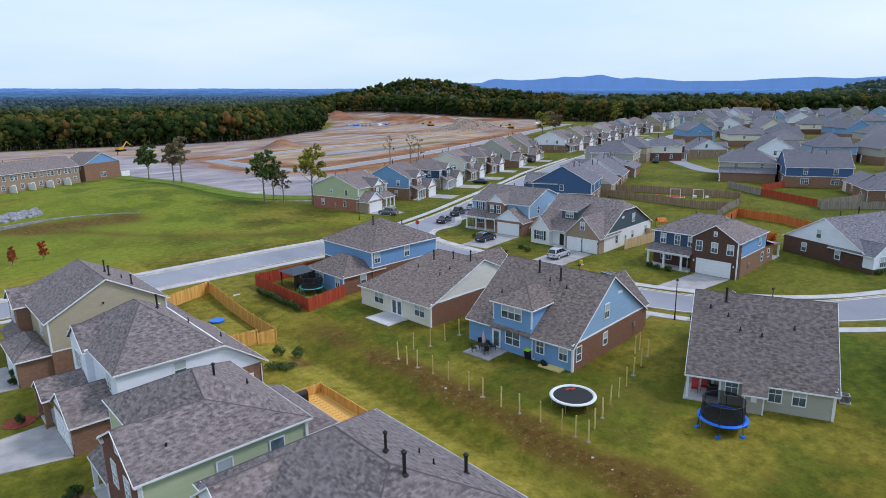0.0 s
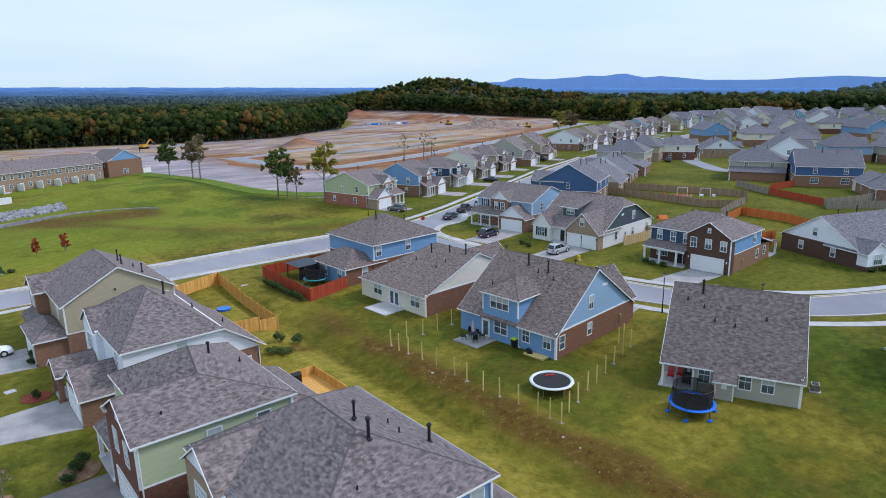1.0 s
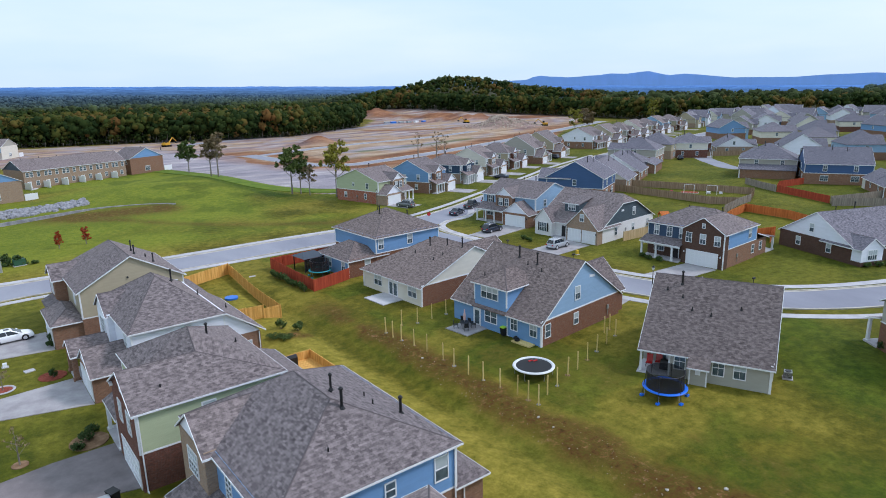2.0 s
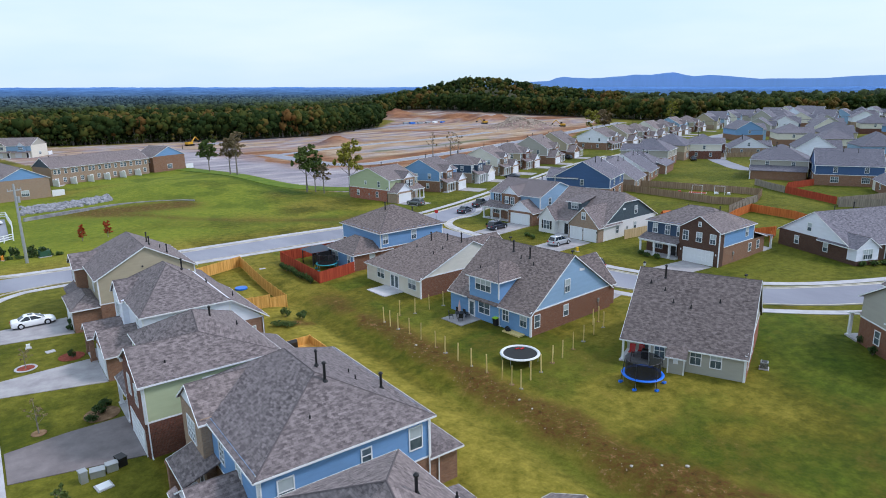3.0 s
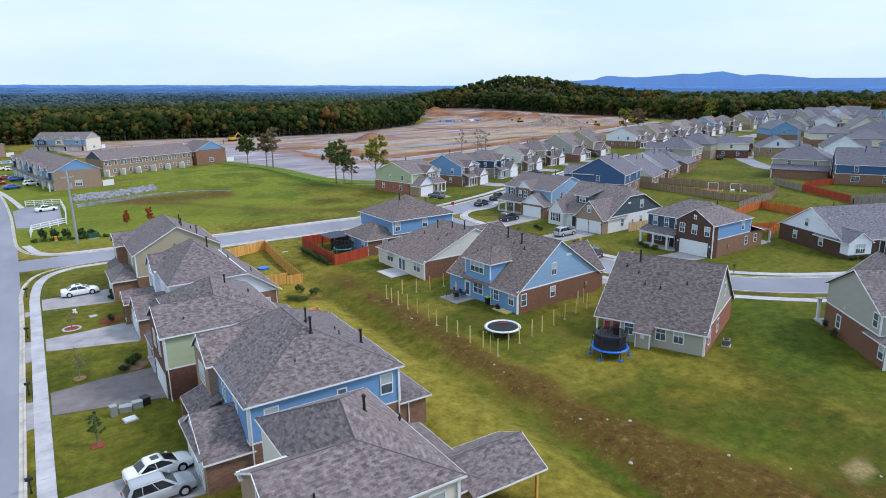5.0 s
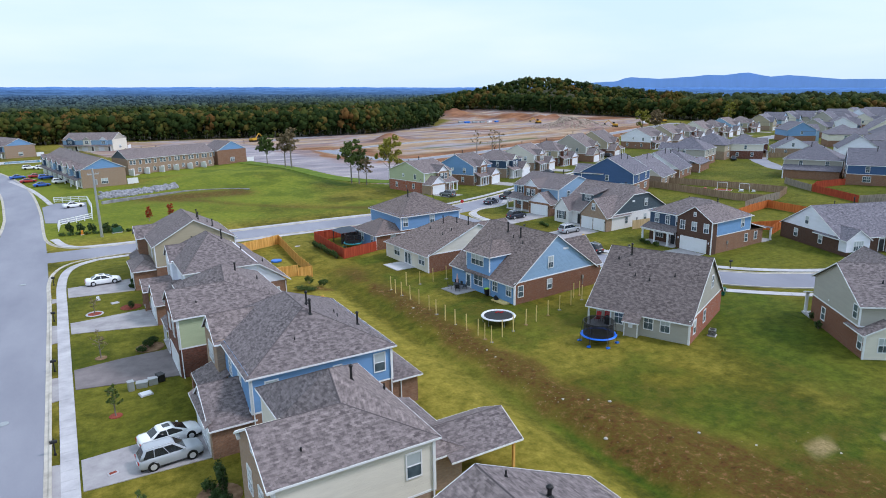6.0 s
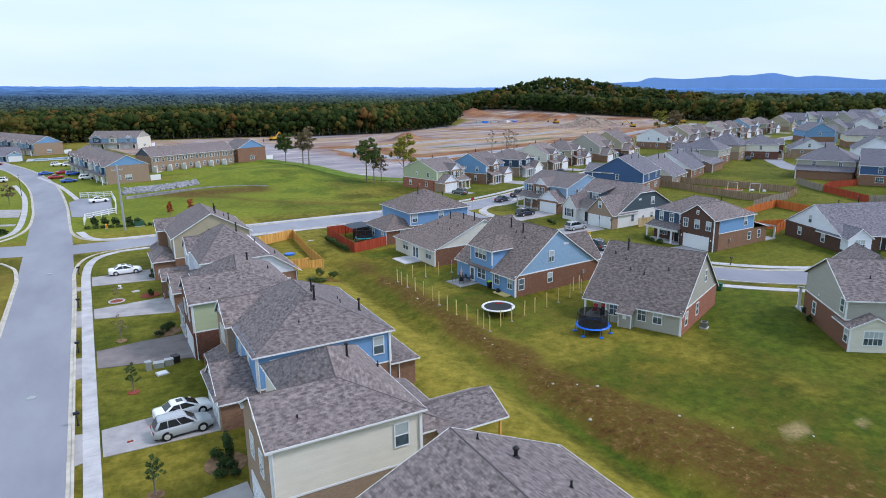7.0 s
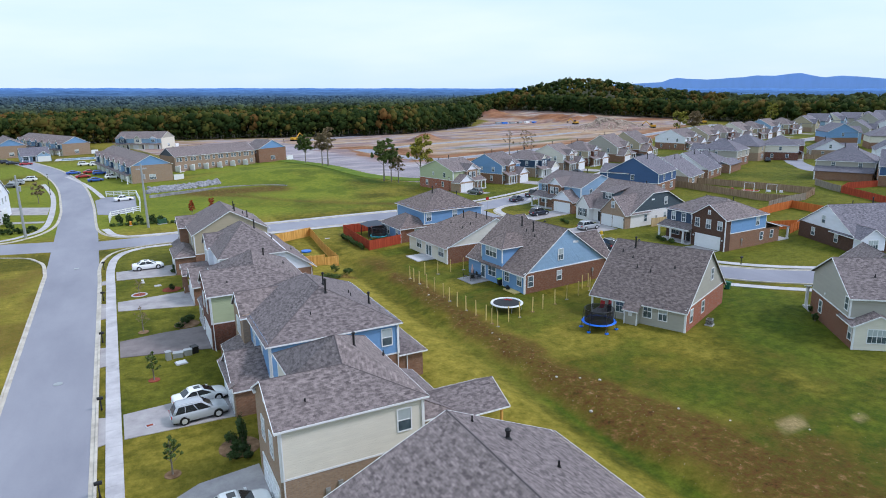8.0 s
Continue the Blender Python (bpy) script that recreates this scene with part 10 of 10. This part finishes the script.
tagged(part("retaining_wall", strip(line, -0.25, 0.25, -0.4, 0.75), STONE), "low grey stone retaining wall in the field", "retaining wall", kind="structure")
for k, (x, y) in enumerate(((39.8, 46.2), (38.0, 47.6), (41.2, 45.0), (38.2, 58.5), (43.4, 37.2), (36.9, 41.0), (50, 29.5), (38.4, 60.4), (38.2, 77.0), (45.6, 33.6))):
    tagged(rock(x, y, 0.11 + 0.04 * (k % 3), k), "pale stone lying in bare soil", "stone", "stones in the bare soil")

YEL = mat_plain("machine_yellow", (0.62, 0.33, 0.02), 0.5)


def excavator(x, y, rz, label="yellow tracked excavator on bare ground"):
    t = thing("excavator", label, "excavator", x, y, float(land(x, y)), rz, "machines on the site")
    for sy in (-1.2, 1.2):
        s = Shape()
        s.box(-2.0, sy - 0.3, 0, 2.0, sy + 0.3, 0.9)
        part("track", s, RUBBER, t)
    s = Shape()
    s.box(-2.0, -1.3, 0.9, 1.2, 1.3, 2.1)
    part("engine_body", s, YEL, t)
    s = Shape()
    s.box(0.2, 0.2, 2.1, 1.5, 1.3, 3.2)
    part("cab", s, CAR_GLASS, t)
    for a, b2, r in (((1.2, -0.2, 1.6), (4.2, -0.2, 4.4), 0.3), ((4.2, -0.2, 4.4), (6.6, -0.2, 2.4), 0.25)):
        s = Shape()
        s.tube(a, b2, r, r * 0.8, 6)
        part("boom", s, YEL, t)
    s = Shape()
    s.box(6.1, -0.7, 1.4, 7.1, 0.3, 2.4)
    part("bucket", s, DKMETAL, t)
    return t


excavator(96, 378, 30)
excavator(318, 402, 170)
excavator(326, 330, 140)
excavator(372, 338, 20)
excavator(392, 346, 60)
road("road_site", "new grey road with pale kerbs through the building site", ROAD_A, 3.2, 0.06)
road("road_site_inner", "new grey road across bare ground", ROAD_B, 2.8, 0.065)
road("road_site_upper", "pale gravel road along the far edge of the site", ROAD_C, 2.8, 0.06)


def aside(pts, off):
    """A line moved to its right."""
    q = bend(pts, 3)
    out = []
    for k, p in enumerate(q):
        d = (q[min(k + 1, len(q) - 1)] - q[max(k - 1, 0)]).normalized()
        out.append((p.x + d.y * off, p.y - d.x * off))
    return out


for nm, ln_, o in (("kerb_site", ROAD_A, 3.5), ("kerb_site_inner", ROAD_A, -3.5), ("kerb_site_south", ROAD_B[1:], 3.1), ("kerb_site_north", ROAD_B[1:], -3.1)):
    kerb(nm, aside(ln_, o), 1 if o > 0 else -1)
for x, y in ((284, 449), (289, 446), (295, 444), (300, 441), (305, 438), (372, 346), (280, 452)):
    utility_box(x, y, x % 40, 4.6, 2.0, 1.5, (WHITE, GALV, PADDLE)[int(x) % 3], "site van or container on bare ground")


shrub(8.4, 49.3, 0.45, 2.7, LEAF, "slender dark conifer beside a brick wall", 0.15, 1500, 0.055)
for sx_, sy_, sr_, sh_ in ((8.3, 48.1, 0.6, 1.0), (7.7, 48.6, 0.5, 0.8), (8.4, 47.2, 0.5, 0.7)):
    shrub(sx_, sy_, sr_, sh_, LEAF, "low dark evergreen shrub in a bed beside a house", 0.1, 800, 0.05, group="shrubs beside the houses")


def gravel_scatter():
    """Small pale stones and clods strewn over the bare band."""
    s = Shape()
    for k in range(420):
        y = rng.uniform(8, 88)
        lo = 36.2 + 0.6 * math.sin(y / 11)
        hi = float(np.interp(y, (10, 26, 30, 33, 36, 42, 50, 60, 75, 92), (80, 72, 62, 50, 43.5, 41.6, 40.4, 39.4, 39.2, 39.0)))
        x = rng.uniform(lo, hi)
        q = rng.uniform(0.02, 0.05) * (1.6 if rng.random() < 0.06 else 1)
        z = float(land(x, y))
        i = len(s.v)
        a0 = rng.uniform(0, 6.28)
        for zz, rr in ((-0.02, 1.0), (q * 0.7, 0.6)):
            for j in range(4):
                a = a0 + j * 1.571 + rng.uniform(-0.3, 0.3)
                s.v.append((x + q * rr * math.cos(a) * 1.4, y + q * rr * math.sin(a), z + zz))
        for j in range(4):
            s.f.append([i + j, i + (j + 1) % 4, i + 4 + (j + 1) % 4, i + 4 + j])
            s.uv.append([(0, 0)] * 4)
        s.f.append([i + 4 + j for j in range(4)])
        s.uv.append([(0, 0)] * 4)
    return s


PALESTONE = mat_ground_like("pale_stone", ((0.14, 0.10, 0.065), (0.22, 0.165, 0.11), (0.36, 0.30, 0.23)), 0.8, 0.95, 0.4)
tagged(part("gravel", gravel_scatter(), PALESTONE), "small pale stones strewn over bare brown soil", "gravel", kind="stuff")

# ---- woods and distance ----


def far_mat(name, near, hazy, r0, r1, amp=1.0):
    """Far backdrop: the blue haze of kilometres of air mixed into its colour by distance, faintly glowing."""
    m, nt, b = node_mat(name, 1.0, 0.0)
    v = coords(nt)
    ln = nt.nodes.new("ShaderNodeVectorMath")
    ln.operation = "LENGTH"
    nt.links.new(v, ln.inputs[0])
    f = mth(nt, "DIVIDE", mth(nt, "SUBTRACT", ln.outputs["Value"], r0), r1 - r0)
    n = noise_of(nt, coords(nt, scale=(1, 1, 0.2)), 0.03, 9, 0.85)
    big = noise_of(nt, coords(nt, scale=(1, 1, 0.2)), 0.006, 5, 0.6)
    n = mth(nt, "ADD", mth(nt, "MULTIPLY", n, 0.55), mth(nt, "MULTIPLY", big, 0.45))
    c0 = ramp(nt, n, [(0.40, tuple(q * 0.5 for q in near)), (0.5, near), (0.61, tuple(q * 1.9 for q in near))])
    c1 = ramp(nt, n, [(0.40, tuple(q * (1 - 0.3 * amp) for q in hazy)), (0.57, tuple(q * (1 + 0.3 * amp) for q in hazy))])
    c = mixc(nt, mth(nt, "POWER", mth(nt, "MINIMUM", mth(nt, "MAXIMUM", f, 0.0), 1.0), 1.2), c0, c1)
    nt.links.new(c, b.inputs["Base Color"])
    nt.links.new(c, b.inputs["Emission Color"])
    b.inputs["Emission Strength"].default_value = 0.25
    return m


# distant crowns get the same painted haze in place of a plain leaf colour
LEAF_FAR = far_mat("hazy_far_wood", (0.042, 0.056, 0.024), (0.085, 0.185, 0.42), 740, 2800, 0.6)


def wood(name, label, spots, hmin, hmax, n, size, trunks, low=0.35, lobes=1, mat=None):
    """A wood: crowns as one mesh, trunks as another, both uncountable."""
    t = thing(name, label, "woodland", kind="stuff")
    C, R, K = [], [], []
    tr = Shape()
    for x, y in spots:
        z = float(land(x, y))
        h = rs.uniform(hmin, hmax)
        big = h * rs.uniform(0.24, 0.37)
        bare = h * low * rs.uniform(0.8, 1.2)
        g = float(fbm(np.array(x), np.array(y), 38, 3, 21)) * 1.25 - 0.1 + rs.uniform(-0.30, 0.30)
        kt = np.clip((g - 0.36) * 1.35, 0.0, 0.85) if rs.rand() < 0.88 else rs.uniform(0.2, 0.95)
        a0 = rs.uniform(0, 6.28)
        for m_ in range(lobes):
            # a rounded top, then limbs spreading to the sides below it
            f_ = rs.uniform(0.62, 0.80) if m_ == 0 else rs.uniform(0.48, 0.68)
            a_ = a0 + m_ * 6.28 / max(1, lobes - 1) + rs.uniform(-0.4, 0.4)
            off = big * rs.uniform(0.0, 0.2) if m_ == 0 else big * rs.uniform(0.5, 0.75)
            top = h - big * f_ * 0.85 if m_ == 0 else bare + (h - bare) * rs.uniform(0.25, 0.7)
            C.append((x + off * math.cos(a_), y + off * math.sin(a_), z + top))
            R.append((big * f_ * (1.25 if lobes == 1 else 1.0), big * f_ * rs.uniform(0.75, 0.95)))
            K.append(float(np.clip(kt + rs.uniform(-0.08, 0.08), 0, 1)))
        if trunks:
            lean = rs.uniform(-0.5, 0.5, 2)
            tr.tube((x, y, z - 0.3), (x + lean[0], y + lean[1], z + h * 0.8), h * 0.010 + 0.05, 0.05, 5)
    v, f, tt = leaf_cloud(C, R, n, size, rs, K)
    # a lumpy body of foliage inside each limb's crown
    nl, ns = 5, 7
    la = np.linspace(-1.15, 1.3, nl)[:, None]
    lo = np.linspace(0, 2 * np.pi, ns, endpoint=False)[None, :]
    ux, uy, uz = (np.cos(la) * np.cos(lo)).ravel(), (np.cos(la) * np.sin(lo)).ravel(), (np.sin(la) * np.ones_like(lo)).ravel()
    one = [[a * ns + k, a * ns + (k + 1) % ns, (a + 1) * ns + (k + 1) % ns, (a + 1) * ns + k] for a in range(nl - 1) for k in range(ns)] + [[(nl - 1) * ns + k for k in range(ns)]]
    V2, F2, T2 = [v], f.tolist(), [tt]
    base = len(v)
    for (x, y, cz), (rx, rz_), kt in zip(C, R, K):
        q = 0.80 * (1 + rs.uniform(-0.45, 0.32, nl * ns))
        V2.append(np.stack([x + ux * q * rx, y + uy * q * rx, cz + uz * q * rz_], -1))
        T2.append(np.clip(np.full(nl * ns, kt) + rs.uniform(-0.16, 0.16, nl * ns), 0, 1))
        F2 += [[base + i for i in g] for g in one]
        base += nl * ns
    me = cloud_mesh("crown", np.concatenate(V2), F2, np.concatenate(T2), mat or LEAF_WOOD)
    me.polygons.foreach_set("use_smooth", [True] * len(me.polygons))
    tagged(part("crown", me, None, t), kind="stuff")
    if trunks:
        tagged(part("trunk", tr, BARKPALE, t), kind="stuff")
    return t




front, back, far = [], [], []
for k in range(1300):
    # a dense belt of stems right at the edge
    b = math.radians(rs.uniform(-16, 54))
    r = 300 - in_wood(300 * math.sin(b), 300 * math.cos(b)) + rs.uniform(0.5, 14)
    front.append((r * math.sin(b), r * math.cos(b)))
for k in range(76000):
    b = rs.uniform(-32, 88)
    r = math.sqrt(rs.uniform(400 ** 2, 1700 ** 2))
    x, y = r * math.sin(math.radians(b)), r * math.cos(math.radians(b))
    d = in_wood(x, y)
    if 0 < d < 12:
        front.append((x, y))
    elif 9 <= d < 300 and r < (900 if b < 50 else 720) and rs.rand() < (0.8 if d < 50 else 0.30):
        back.append((x, y))
    elif (d >= 300 or r >= 900 or (b >= 50 and d > 9)) and rs.rand() < 0.30:
        far.append((x, y))
wood("woodland_edge", "edge of autumn woodland with tall bare trunks", front, 9, 17, 50, 0.42, True, 0.16, 6)
wood("woodland", "mixed autumn woodland beyond the building site", back, 9, 16, 22, 0.7, False, 0.3, 3)
skirt = [(x * q + rs.uniform(-3, 3), y * q + rs.uniform(-3, 3)) for x, y in front for q in (1 - rs.uniform(0.002, 0.012),) if rs.rand() < 0.8]
wood("undergrowth", "low brush along the foot of the woodland", skirt, 2.5, 7.0, 34, 0.32, True, 0.05, 3)
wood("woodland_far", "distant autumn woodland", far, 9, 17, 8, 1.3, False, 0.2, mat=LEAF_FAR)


def forest_floor():
    """Leaf litter in the shade of the wood, from its edge inwards."""
    s = Shape()
    nb, nr = 160, 24
    for i in range(nb):
        b = -40 + 130 * i / (nb - 1)
        q = math.radians(b)
        r0 = 300.0
        r0 = r0 - float(in_wood(r0 * math.sin(q), r0 * math.cos(q))) + 3
        for j in range(nr):
            r = r0 + (1450 - r0) * (j / (nr - 1)) ** 1.6
            x, y = r * math.sin(q), r * math.cos(q)
            s.v.append((x, y, float(land(x, y)) + 0.4))
    for i in range(nb - 1):
        for j in range(nr - 1):
            k = i * nr + j
            s.f.append([k, k + nr, k + nr + 1, k + 1])
            s.uv.append([(0, 0)] * 4)
    return s


# floor colours kept very dark, so the gaps between the trunks read dark
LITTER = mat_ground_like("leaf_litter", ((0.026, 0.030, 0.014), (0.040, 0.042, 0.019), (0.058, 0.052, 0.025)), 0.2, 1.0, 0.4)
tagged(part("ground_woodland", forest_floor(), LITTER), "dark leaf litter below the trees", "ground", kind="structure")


def backdrop_plain():
    """Rolling woods out to the horizon, with lumpy treetops that grow coarser far off."""
    nb, nr = 640, 110
    j, i = np.meshgrid(np.arange(nr), np.arange(nb), indexing="ij")
    f = j / (nr - 1)
    r = 1350 * (4400 / 1350) ** f
    b = np.radians(-50 + 150 * i / (nb - 1))
    x, y = r * np.sin(b), r * np.cos(b)
    z = -14 + 7 * fbm(x, y, 420, 4, 31) * (1 - 0.7 * f) + 16 * fbm(x, y, 34, 3, 33) * (0.4 + fbm(x, y, 260, 2, 35)) * (1 - 0.6 * f) + 36 * f ** 2 + 0.0175 * (0.56 * y - 0.83 * x)
    s = Shape()
    s.v = np.stack([x, y, z], -1).reshape(-1, 3).tolist()
    for j in range(nr - 1):
        for i in range(nb - 1):
            k = j * nb + i
            s.f.append([k, k + 1, k + nb + 1, k + nb])
            s.uv.append([(0, 0)] * 4)
    return s


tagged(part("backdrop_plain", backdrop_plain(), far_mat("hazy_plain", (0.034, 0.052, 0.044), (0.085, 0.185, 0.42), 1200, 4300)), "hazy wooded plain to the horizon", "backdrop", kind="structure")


def backdrop_hills():
    """A low range on the horizon, its blue being haze put into the colour."""
    s = Shape()
    n = 260
    for i in range(n):
        b = 36 + 48 * i / (n - 1)
        q = math.radians(b)
        r = 4650
        h = float(np.interp(b, (36, 41.8, 45, 45.6, 46.2, 48.4, 51.2, 52, 53.2, 54.3, 55, 56, 56.6, 57.7, 59, 61.4, 65.6, 67.5, 70.6, 73.2, 75.5, 80, 84), (0, 14, 22, 40, 47, 33, 45, 52, 48, 58, 61, 42, 33, 40, 30, 10, 5, 15, 20, 8, 18, 30, 20)))
        h += 3 * float(fbm(np.array(b), np.array(0.0), 0.8, 3, 41))
        s.v += [(r * math.sin(q), r * math.cos(q), -140), (r * math.sin(q), r * math.cos(q), 27 + h), (r * 1.06 * math.sin(q), r * 1.06 * math.cos(q), -20)]
    for i in range(n - 1):
        k = i * 3
        s.f += [[k, k + 3, k + 4, k + 1], [k + 1, k + 4, k + 5, k + 2]]
        s.uv += [[(0, 0)] * 4] * 2
    return s


tagged(part("backdrop_hills", backdrop_hills(), far_mat("hazy_hills", (0.16, 0.30, 0.64), (0.19, 0.35, 0.73), 3000, 4600, 0.15)), "low hills on the horizon in painted haze blue", "backdrop", kind="structure")


def distant_shed(x, y, rz, w, d, h):
    """A long pale warehouse far off on the plain."""
    z = -6 + 0.0175 * (0.56 * y - 0.83 * x)
    t = thing("warehouse", "long white warehouse far off on the plain", "building", x, y, z, rz, "distant warehouses")
    wall(t, -w / 2, -d / 2, w / 2, d / 2, -8, h, SID_WHITE)
    s = Shape()
    s.prism([(-w / 2 - 1, -d / 2 - 1, h), (w / 2 + 1, -d / 2 - 1, h), (w / 2 + 1, 0, h + 1.5), (-w / 2 - 1, 0, h + 1.5)], (0, 0, -0.5))
    s.prism([(w / 2 + 1, d / 2 + 1, h), (-w / 2 - 1, d / 2 + 1, h), (-w / 2 - 1, 0, h + 1.5), (w / 2 + 1, 0, h + 1.5)], (0, 0, -0.5))
    part("roof", s, WHITE, t)


for b_, r_, w_ in ((21.5, 3000, 30), (23.2, 2900, 50), (24.6, 3100, 90), (25.4, 3000, 40), (27.2, 3050, 110), (28.6, 3000, 60)):
    distant_shed(r_ * math.sin(radians(b_)), r_ * math.cos(radians(b_)), -b_ + 8, w_, 26, 2.5)
